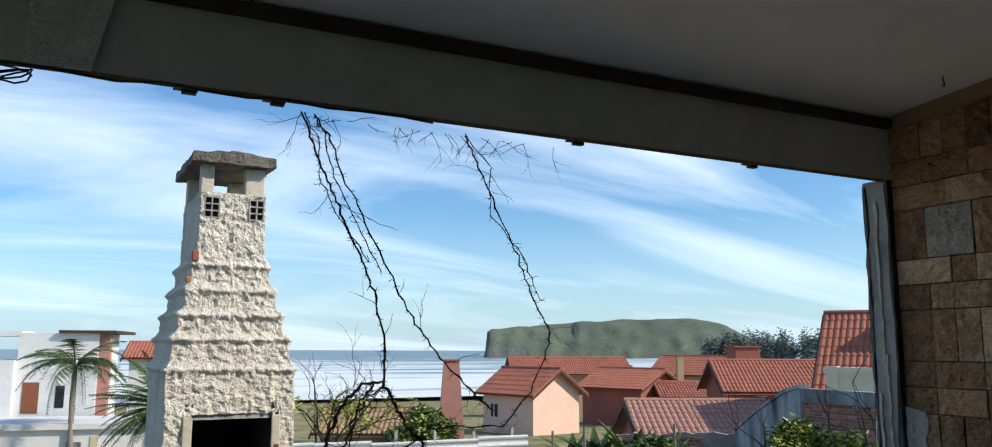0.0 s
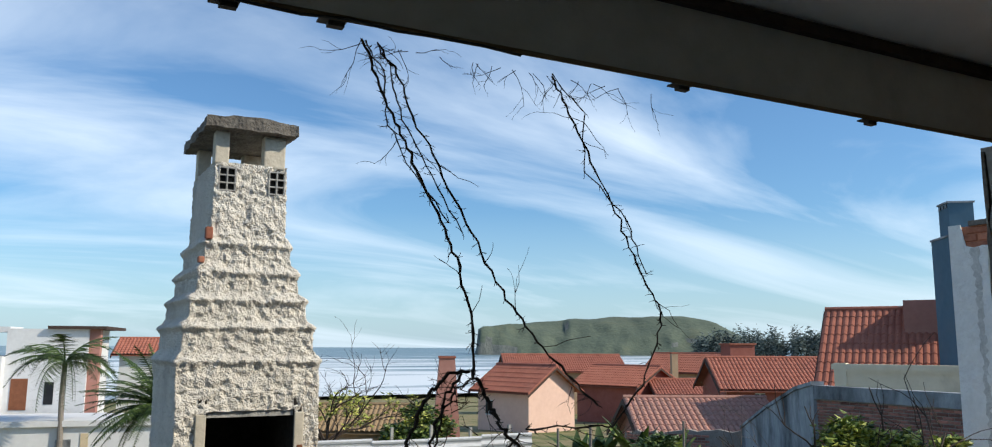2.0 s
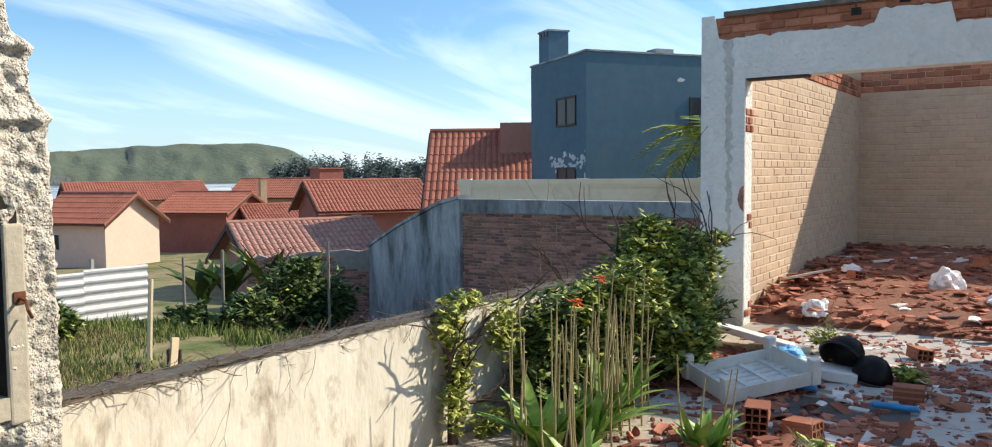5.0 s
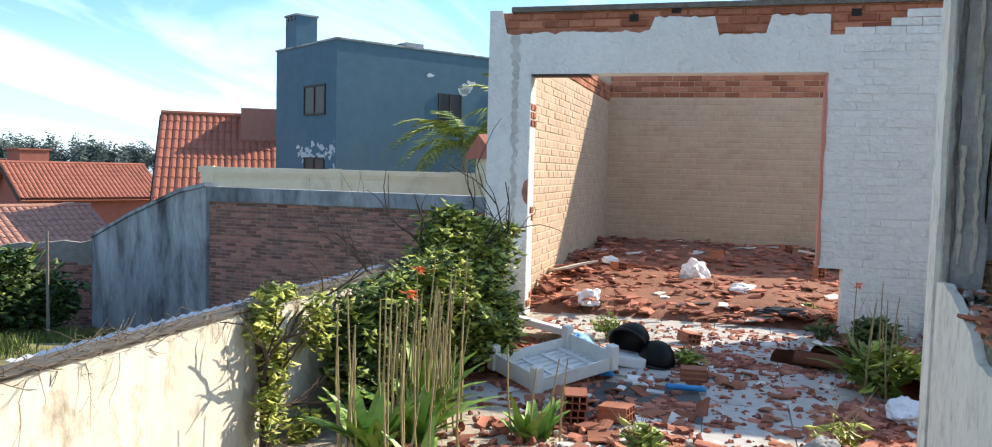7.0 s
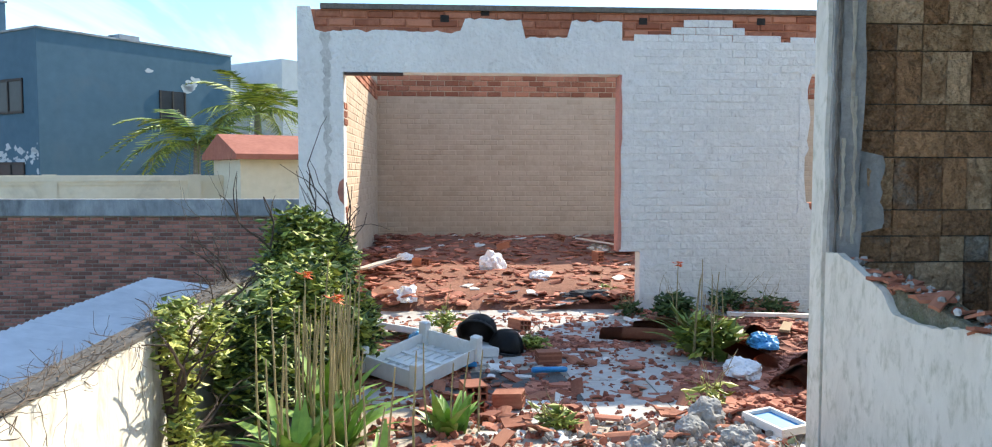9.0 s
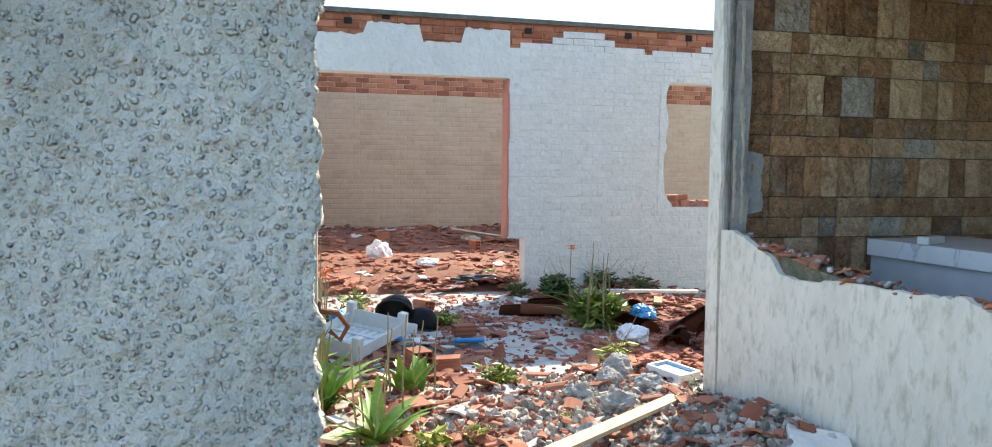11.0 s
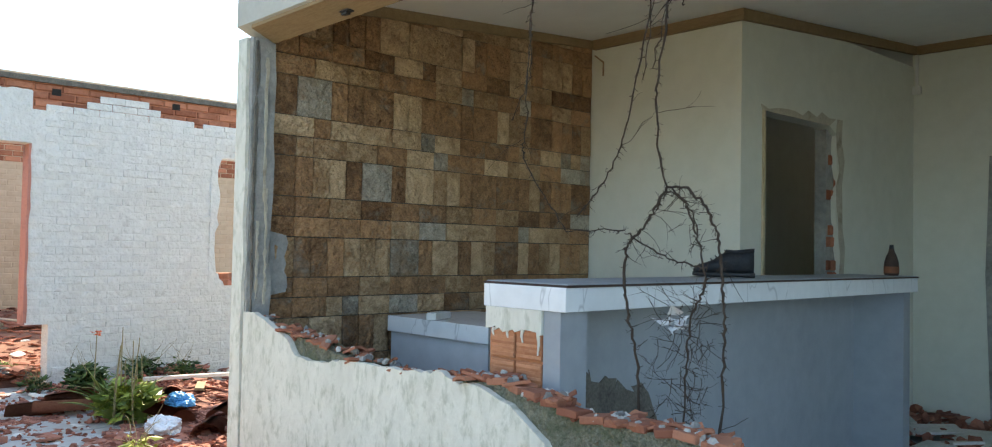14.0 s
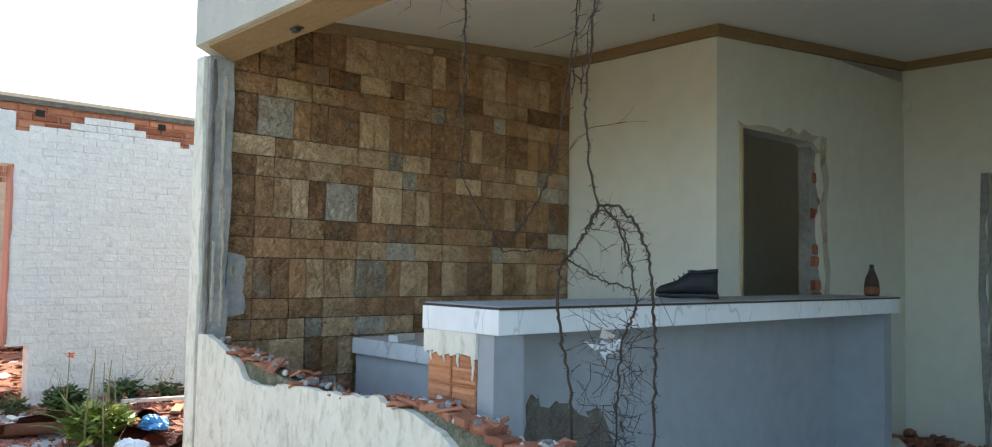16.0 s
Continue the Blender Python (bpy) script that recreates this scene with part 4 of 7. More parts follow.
# ---- barbecue ----
BW = [(-0.05, 0.345, 0.0, 0.80), (1.53, 0.345, 0.0, 0.80), (1.58, 0.318, 0.008, 0.785), (1.69, 0.315, 0.010, 0.78), (1.73, 0.285, 0.018, 0.76), (1.82, 0.282, 0.02, 0.755), (1.86, 0.248, 0.028, 0.735), (1.96, 0.244, 0.03, 0.73), (2.0, 0.212, 0.038, 0.705), (2.10, 0.208, 0.04, 0.70), (2.14, 0.184, 0.045, 0.68), (2.49, 0.180, 0.048, 0.67)]


def barbecue():
    b = thing("barbecue", "tall rough-plastered brick barbecue with a stepped chimney", "barbecue", pose(1.640, 5.825, -0.025, 0, 0, 2.2) @ Matrix.Scale(1.012, 4))
    bm = bmesh.new()
    nz = 500
    zs = [-0.05 + (2.54) * i / nz for i in range(nz + 1)]

    def ring(z):
        for (z0, a0, f0, k0), (z1, a1, f1, k1) in zip(BW, BW[1:]):
            if z <= z1:
                t = (z - z0) / (z1 - z0)
                t = t * t * (3 - 2 * t)
                return a0 + (a1 - a0) * t, f0 + (f1 - f0) * t, k0 + (k1 - k0) * t
        return BW[-1][1:]

    nf, ns = 100, 220
    rings = []
    for z in zs:
        a, f, k = ring(z)
        pts = []
        for i in range(nf):
            pts.append((-a + 2 * a * i / nf, f, 0, -1))
        for i in range(ns):
            pts.append((a, f + (k - f) * i / ns, 1, 0))
        for i in range(nf):
            pts.append((a - 2 * a * i / nf, k, 0, 1))
        for i in range(ns):
            pts.append((-a, k - (k - f) * i / ns, -1, 0))
        row = []
        for x, y, nx, ny in pts:
            p = Vector((x, y, z))
            n1 = noise.fractal(p * 26, 1.0, 2.0, 3)
            n2 = noise.noise(p * 9 + Vector((5, 1, 2)))
            n3 = noise.noise(p * Vector((9, 9, 36)))
            n4 = noise.noise(p * 58 + Vector((1, 7, 3)))
            d = (0.012 * n1 + 0.009 * n2) * (0.35 if nx else 1) + (0.003 if nx else 0.006) * max(0, n3) + (0.002 if nx else 0.009) * max(0, n4 - 0.05) ** 0.7
            if nx:
                grain = noise.voronoi(p * 58 + Vector((4, 2, 9)))[0][0]
                d += 0.005 * min(1.0, max(0, 0.62 - grain) / 0.30) * max(0, 0.6 + 1.5 * noise.noise(p * 21 + Vector((8, 3, 1))))
            d += 0.018 * sum(math.exp(-((z - s) / 0.016) ** 2) for s in (1.52, 1.68, 1.81, 1.945, 2.085))
            row.append(bm.verts.new((x + nx * d, y + ny * d, z + 0.006 * noise.noise(p * 20))))
        rings.append(row)
    n = len(rings[0])
    for j in range(nz):
        zc = (zs[j] + zs[j + 1]) / 2
        for i in range(n):
            if i < nf:
                xc = (rings[j][i].co.x + rings[j][(i + 1) % n].co.x) / 2
                if -0.205 < xc < 0.22 and 0.865 < zc < 1.285:
                    continue
                if zc > 2.345 and zc < 2.47 and (-0.155 < xc < -0.075 or 0.095 < xc < 0.165):
                    continue
            bm.faces.new((rings[j][i], rings[j][(i + 1) % n], rings[j + 1][(i + 1) % n], rings[j + 1][i]))
    bm.faces.new(rings[-1])
    part("body", bm, "stucco", b, smooth=True)
    for x, y, z, w, hh in ((-0.212, 0.032, 2.10, 0.035, 0.06), (-0.245, 0.028, 1.985, 0.03, 0.03), (-0.15, 0.02, 0.55, 0.02, 0.02)):
        part("exposed_brick", boxed(x, x + w, y - 0.012, y + 0.03, z, z + hh, bevel=0.008), "terracotta_one", b, "bare red brick where render fell off")
    # fire chamber
    for dims in ((-0.24, -0.20, 0.0, 0.62, 0.80, 1.35), (0.22, 0.26, 0.0, 0.62, 0.80, 1.35), (-0.20, 0.22, 0.62, 0.66, 0.80, 1.35), (-0.20, 0.22, 0.03, 0.62, 1.35, 1.40), (-0.20, 0.22, 0.02, 0.62, 0.80, 0.845)):
        part("chamber_slab", boxed(*dims), "soot_shade", b, "soot-black wall of the fire chamber")
    bm = bmesh.new()
    box(bm, -0.252, -0.203, -0.012, 0.10, 0.80, 1.275, 0.006)
    part("frame", bm, "concrete_pale", b)
    part("frame", boxed(0.22, 0.268, -0.012, 0.10, 0.80, 1.275, bevel=0.006), "concrete_pale", b)
    bm = bmesh.new()
    slab_profile(bm, [(-0.203, 0.815), (0.22, 0.815), (0.22, 0.868), (0.10, 0.862), (-0.06, 0.858), (-0.203, 0.845)], "y", -0.010, 0.12)
    part("sill", bm, "concrete_pale", b)
    part("lintel", boxed(-0.21, 0.225, 0.012, 0.08, 1.258, 1.30), "concrete", b)
    for s, x in ((1, -0.235), (-1, 0.25)):
        bm = bmesh.new()
        tube(bm, [(x, -0.01, 1.10), (x, -0.04, 1.095), (x + 0.004 * s, -0.055, 1.075), (x + 0.01, -0.045, 1.055), (x + 0.012, -0.03, 1.068)], 0.004, 6)
        part("hook", bm, "rust", b, "rusty iron hook")
        part("hook_stain", boxed(x - 0.014, x + 0.014, -0.016, -0.011, 1.085, 1.115, bevel=0.002), "rust", b)
    # hollow brick faces and posts under the cap
    for x0 in (-0.16, 0.09):
        for i in range(2):
            # solid black blocks stand in for the shade inside the hollow bricks
            for k in range(3):
                bm = boxed(x0 + 0.004 + i * 0.04, x0 + 0.037 + i * 0.04, 0.063, 0.123, 2.352 + k * 0.038, 2.383 + k * 0.038)
                part("brick_hole", bm, "soot_shade", b)
        bm = bmesh.new()
        for i in range(3):
            box(bm, x0 - 0.003 + i * 0.04, x0 + 0.004 + i * 0.04, 0.041, 0.083, 2.345, 2.47)
        for k in range(4):
            box(bm, x0, x0 + 0.08, 0.042, 0.083, 2.345 + k * 0.038, 2.352 + k * 0.038)
        part("hollow_brick", bm, "concrete", b)
    for x in (-0.15, 0.115):
        for y in (0.085, 0.58):
            w = 0.055 if x > 0 else 0.035
            part("post", boxed(x - w, x + w, y - 0.04, y + 0.04, 2.48, 2.645, bevel=0.008), "concrete_pale", b)
    cap = bmesh.new()
    bmesh.ops.create_grid(cap, x_segments=22, y_segments=26, size=1)
    ex = bmesh.ops.extrude_face_region(cap, geom=cap.faces[:])
    for v in [g for g in ex["geom"] if isinstance(g, bmesh.types.BMVert)]:
        v.co.z += 1
    for v in cap.verts:
        q = Vector((-0.014 + v.co.x * 0.228, 0.33 + v.co.y * 0.36, 2.645 + v.co.z * 0.05))
        q += Vector((noise.noise(q * 14), noise.noise(q * 14 + Vector((3, 0, 0))), 0.6 * noise.noise(q * 20))) * 0.014
        q.z += 0.05 * (1 - abs(v.co.x)) * v.co.z * 0.4
        v.co = q
    bmesh.ops.recalc_face_normals(cap, faces=cap.faces[:])
    part("cap_slab", cap, "concrete_dark", b, "lichen-dark concrete cap slab", smooth=False)
    part("loose_brick", boxed(-0.03, 0.09, 0.20, 0.29, 2.705, 2.745, bevel=0.008), "terracotta_one", b)
    part("loose_brick", boxed(0.0, 0.06, 0.21, 0.27, 2.745, 2.775, bevel=0.006), "terracotta_one", b)
    # the chimney leans a little to one side
    for ob in b.children:
        for v in ob.data.vertices:
            if v.co.z > 1.3:
                v.co.x -= 0.036 * min(1, (v.co.z - 1.3) / 0.8)
                v.co.z += 0.032 * (v.co.z - 1.3) / 1.3
    return b


barbecue()

# ---- ruin ----
ruin = thing("wall_ruin", "roofless ruin wall of white-painted brick with wide opening", "wall")
ruin["kind"] = "structure"
RX = 8.0
for dims in ((RX + 0.012, RX + 0.2, 6.01, 6.40, -0.3, 2.46),
             (RX + 0.012, RX + 0.2, 3.59, 6.01, 2.165, 2.46),
             (RX + 0.012, RX + 0.2, 1.93, 3.59, 0.6, 2.46),
             (RX + 0.012, RX + 0.2, 1.93, 3.40, -0.3, 0.6),
             (RX + 0.012, RX + 0.2, 0.5, 1.93, -0.3, 0.91),
             (RX + 0.012, RX + 0.2, 0.5, 1.93, 2.185, 2.46),
             (RX + 0.012, RX + 0.2, -3.0, 0.5, -0.3, 2.46)):
    part("masonry", boxed(*dims), "brick_paint_many", ruin)
part("top_course", boxed(RX + 0.03, RX + 0.2, -3.0, 6.40, 2.46, 2.70), "brick_red", ruin)
part("wall_plate", boxed(RX - 0.01, RX + 0.22, -3.0, 6.2, 2.70, 2.745), "concrete_dark", ruin)
BX = 13.9
# upper part is out of view, raised to throw shade on the side wall
setting("wall_ruin_back", boxed(BX + 0.012, BX + 0.2, -3.0, 6.4, -0.3, 3.84), "brick_cream", "cream-painted brick back wall of the ruin", "wall")
setting("wall_ruin_side", boxed(RX + 0.2, BX + 0.012, 6.19, 6.4, -0.3, 2.70), "brick_cream", "cream-painted brick side wall of the ruin", "wall")

# ---- neighbour walls ----
nb = thing("wall_brick", "old dark brick wall with a grey concrete coping", "wall")
nb["kind"] = "structure"
part("mortar_bed", boxed(14.22, 14.4, 6.5, 13.66, -3.3, 0.60), "mortar_old", nb)
part("coping", boxed(14.15, 14.42, 6.5, 13.66, 0.60, 0.86), "grey_wall", nb)
gwall = thing("wall_grey", "stained grey rendered wall stepping down the slope", "wall", pose(14.15, 13.66, 0, 0, 0, 59.5))
gwall["kind"] = "structure"
bm = bmesh.new()
slab_profile(bm, [(0, -3.6), (0, 0.86), (1.2, 0.70), (3.8, 0.1), (6.4, -0.6), (6.4, -3.6)], "y", -0.2, 0)
part("render", bm, "grey_wall", gwall)
part("coping", slab_profile(bmesh.new(), [(0, 0.865), (1.2, 0.705), (3.8, 0.105), (6.4, -0.595), (6.4, -0.52), (3.8, 0.18), (1.2, 0.78), (0, 0.94)], "y", -0.22, 0.03), "grey_wall", gwall)
END = gwall.matrix_basis @ Vector((6.4, -0.1, 0))
ow = thing("wall_old", "crumbling dark brick wall at the end of the lot", "wall", pose(END.x, END.y, 0, 0, 0, 127))
ow["kind"] = "structure"
part("mortar_bed", slab_profile(bmesh.new(), [(0, -3.6), (0, -0.66)] + ragged((0.1, -0.66), (3.4, -0.85), 16, 0.06, 12) + [(3.4, -3.6)], "y", -0.18, 0), "mortar_old", ow)


# ---- bar and cabinet ----
bar = thing("bar_counter", "white tiled bar counter with a marble-look top and broken brick end", "counter")
part("top", boxed(1.99, 2.40, 0.20, 3.45, 1.115, 1.20, bevel=0.004), "marble", bar)
part("top_edge", boxed(1.985, 2.405, 0.195, 3.447, 1.20, 1.208), "dark_wood", bar)
part("top_sheet", boxed(1.993, 2.397, 0.205, 3.439, 1.2075, 1.2115), "counter_grey", bar, "worn grey counter surface")
part("wall", boxed(2.33, 2.40, 0.32, 3.30, 0, 1.115), "counter_grey", bar)
part("wing", boxed(2.03, 2.40, 0.22, 0.32, 0, 1.115), "counter_grey", bar)
part("end_pillar", boxed(2.02, 2.10, 3.30, 3.44, 0, 1.115), "counter_grey", bar)
part("end_brick", boxed(2.10, 2.38, 3.31, 3.43, 0, 1.06), "clay_orange", bar)
part("end_tile", slab_profile(bmesh.new(), [(2.385, 1.115), (2.10, 1.115)] + ragged((2.10, 1.03), (2.385, 1.035), 14, 0.018, 6), "y", 3.30, 3.452), "plaster_white", bar)
part("skirting", boxed(2.30, 2.33, 0.32, 3.3, 0, 0.09), "plastic_black", bar)
part("skirting", boxed(2.015, 2.3, 0.32, 0.335, 0, 0.09), "plastic_black", bar)
cab = thing("sink_cabinet", "low white built-in cabinet with a marble-look top", "cabinet")
part("top", boxed(3.19, 4.05, 2.0, 2.68, 0.84, 0.93, bevel=0.004), "marble", cab)
part("side", boxed(3.22, 4.05, 2.58, 2.65, 0, 0.84), "cabinet_white", cab)
part("side", boxed(3.22, 4.05, 2.03, 2.10, 0, 0.84), "cabinet_white", cab)
part("back", boxed(3.98, 4.05, 2.10, 2.58, 0, 0.84), "counter_grey", cab)


# ---- plants ----
def tree_twigs(bm, p, d, length, r0, depth, r, spread=0.7):
    """Branching bare twigs."""
    pts, q, v = [p.copy()], p.copy(), d.copy()
    n = 4
    for i in range(n):
        v = (v + Vector((r.uniform(-1, 1), r.uniform(-1, 1), r.uniform(-0.8, 0.7))) * 0.38).normalized()
        q = q + v * length / n
        pts.append(q.copy())
    tube(bm, pts, [r0 * (1 - 0.5 * i / n) for i in range(n + 1)], 5)
    tips = [q]
    if depth:
        for _ in range(r.randint(2, 3)):
            k = r.randint(2, n)
            nd = (v + Vector((r.uniform(-1, 1), r.uniform(-1, 1), r.uniform(-0.3, 0.9))) * spread).normalized()
            tips += tree_twigs(bm, pts[k], nd, length * r.uniform(0.5, 0.8), r0 * 0.55, depth - 1, r, spread)
    return tips


def strap_leaf(bm, base, a, length, width, lean, r):
    """A long arching leaf."""
    side = Vector((-math.sin(a), math.cos(a), 0))
    out = Vector((math.cos(a), math.sin(a), 0))
    n, prev = 6, None
    for i in range(n + 1):
        t = i / n
        p = Vector(base) + out * length * lean * t ** 1.4 + Vector((0, 0, length * (t - 0.55 * lean * t * t)))
        w = width * math.sin(math.pi * min(0.97, 0.18 + 0.82 * t)) * 0.5
        row = [bm.verts.new(p - side * w), bm.verts.new(p + Vector((0, 0, -w * 0.4))), bm.verts.new(p + side * w)]
        if prev:
            bm.faces.new((prev[0], prev[1], row[1], row[0]))
            bm.faces.new((prev[1], prev[2], row[2], row[1]))
        prev = row


def strap_plant(label, x, y, z, count, length, width, seed, material="leaf_strap", stems=0, flower=False, group="strap-leaved plants"):
    r = random.Random(seed)
    t = thing("strap_leaf_plant", label, "plant", pose(x, y, z), group)
    for i in range(count):
        bm = bmesh.new()
        strap_leaf(bm, (r.uniform(-0.04, 0.04), r.uniform(-0.04, 0.04), -0.02), r.uniform(0, math.tau), length * r.uniform(0.6, 1.1), width * r.uniform(0.7, 1.2), r.uniform(0.25, 0.95), r)
        part("leaf", bm, material, t, smooth=True)
    for i in range(stems):
        bm = bmesh.new()
        q = Vector((r.uniform(-0.16, 0.16), r.uniform(-0.16, 0.16), 0))
        e = q + Vector((r.uniform(-0.05, 0.05), r.uniform(-0.05, 0.05), length * r.uniform(1.0, 1.7)))
        tube(bm, [q, (q + e) / 2 + Vector((r.uniform(-0.01, 0.01), 0.01, 0)), e], [0.006, 0.005, 0.003], 5)
        part("stem", bm, "dry_stem", t)
        if flower and i < 1:
            bm = bmesh.new()
            clump_cloud(bm, e, (0.025, 0.025, 0.03), 16, 0.035, i, 0.35)
            part("flower", bm, "flower", t, "orange-red flower")
    return t


def weed(label, x, y, z, size, count, leaf, seed, material="leaf", group="weeds in the rubble"):
    r = random.Random(seed)
    t = thing("weed", label, "plant", pose(x, y, z), group)
    for i in range(5):
        bm = bmesh.new()
        tree_twigs(bm, Vector((0, 0, -0.01)), Vector((r.uniform(-0.6, 0.6), r.uniform(-0.6, 0.6), 1)).normalized(), size * 1.1, 0.004, 1, r)
        part("stalk", bm, "dry_stem", t)
    bm = bmesh.new()
    clump_cloud(bm, (0, 0, size * 0.5), (size * 0.75, size * 0.75, size * 0.55), count, leaf, seed, 0.45)
    tagged(part("foliage", bm, material, t), kind="stuff")
    return t


def shrub(name, label, x, y, z, blobs, count, leaf, seed, material, stem_h=0.6):
    r = random.Random(seed)
    t = thing(name, label, "shrub", pose(x, y, z))
    bm = bmesh.new()
    tube(bm, [(0, 0, -0.05), (0.03, 0.02, stem_h * 0.5), (0.0, 0.05, stem_h)], [0.03, 0.025, 0.018], 7)
    part("trunk", bm, "bark", t)
    for c, s in blobs:
        bm = bmesh.new()
        tree_twigs(bm, Vector((0, 0, stem_h * 0.4)), (Vector(c) - Vector((0, 0, stem_h * 0.4))).normalized(), (Vector(c) - Vector((0, 0, stem_h * 0.4))).length, 0.014, 2, r)
        part("branch", bm, "bark", t)
    for m, share in material:
        bm = bmesh.new()
        for k, (c, s) in enumerate(blobs):
            clump_cloud(bm, c, s, int(count * share * s[0] * s[2] * 6), leaf, seed + k * 7 + len(m), 0.5)
        tagged(part("foliage", bm, m, t), kind="stuff")
    return t


shrub("shrub", "dense green leafy shrub against the garden wall", 6.15, 5.98, 0.03,
      [((0.0, 0.05, 0.62), (0.50, 0.38, 0.36)), ((-0.55, 0.0, 0.50), (0.45, 0.34, 0.34)), ((0.50, 0.05, 0.70), (0.42, 0.32, 0.30)), ((0.05, 0.1, 0.88), (0.30, 0.26, 0.20)), ((-0.2, -0.22, 0.30), (0.45, 0.26, 0.30)), ((0.75, 0.1, 0.46), (0.30, 0.2, 0.30)), ((1.05, 0.0, 0.82), (0.22, 0.12, 0.07)), ((0.2, -0.1, 0.22), (0.35, 0.2, 0.22)), ((-0.95, 0.1, 0.45), (0.30, 0.22, 0.28))],
      2900, 0.058, 21, (("leaf", 0.95), ("leaf_dark", 0.45), ("leaf_yellow", 0.42)), 0.5)
shrub("creeper_mass", "dark tangled creeper at the foot of the garden wall", 4.95, 6.05, 0.03,
      [((0.0, 0.1, 0.40), (0.38, 0.24, 0.34)), ((0.35, 0.0, 0.28), (0.34, 0.28, 0.26)), ((-0.2, 0.0, 0.22), (0.25, 0.22, 0.20))],
      2300, 0.07, 33, (("leaf_dark", 0.75), ("leaf", 0.35)), 0.3)
shrub("yellow_creeper", "yellow-green creeper hanging over the garden wall", 4.13, 6.24, 0.0,
      [((0.0, 0.0, 0.62), (0.15, 0.08, 0.17)), ((0.05, -0.02, 0.42), (0.12, 0.07, 0.20)), ((-0.03, -0.04, 0.24), (0.11, 0.08, 0.16)), ((0.12, 0.02, 0.74), (0.22, 0.10, 0.06)), ((0.25, -0.06, 0.10), (0.18, 0.1, 0.1)), ((0.42, -0.03, 0.55), (0.16, 0.09, 0.20))],
      2000, 0.045, 44, (("leaf_yellow", 0.75), ("leaf", 0.35)), 0.6)

for i, (x, y, n, ln, st, fl) in enumerate(((4.2, 5.75, 16, 0.46, 12, True), (4.6, 5.70, 16, 0.40, 14, False), (4.8, 5.72, 14, 0.5, 14, True), (4.62, 5.12, 18, 0.34, 4, False), (3.85, 5.40, 12, 0.36, 5, False), (5.1, 5.80, 14, 0.42, 10, False), (4.4, 5.62, 14, 0.44, 8, False))):
    strap_plant("green strap-leaved plant with dry upright stems", x, y, 0.03, n + 8, ln, 0.075, 60 + i, stems=st, flower=fl)
strap_plant("leafy green plant with withered orange flower in the rubble", 6.3, 3.42, 0.05, 26, 0.46, 0.085, 81, "leaf", 6, True)
strap_plant("leafy green plant with withered orange flower in the rubble", 6.15, 3.30, 0.05, 14, 0.36, 0.08, 82, "leaf", 3)
for i, (x, y, s, n, m) in enumerate(((4.66, 4.61, 0.16, 160, "leaf"), (3.64, 5.2, 0.14, 150, "leaf_yellow"), (3.75, 4.98, 0.10, 90, "leaf_yellow"), (6.53, 4.51, 0.13, 180, "leaf"), (8.6, 3.58, 0.2, 220, "leaf"), (7.97, 2.62, 0.28, 260, "leaf_dark"), (7.6, 2.35, 0.25, 200, "leaf_dark"), (7.75, 3.55, 0.18, 130, "leaf_dark"), (7.2, 5.15, 0.22, 120, "leaf"), (4.15, 3.66, 0.1, 60, "leaf_dark"), (3.2, 3.64, 0.1, 46, "leaf_dark"), (3.42, 3.63, 0.09, 40, "leaf_dark"), (7.85, 6.25, 0.30, 220, "leaf_dark"), (5.0, 3.75, 0.2, 70, "leaf_yellow"), (3.9, 4.45, 0.07, 60, "leaf_yellow"), (10.2, 3.9, 0.14, 120, "leaf"))):
    weed("small green weed growing out of the rubble", x, y, 0.04, s, n, 0.05 + s * 0.08, 100 + i, m)


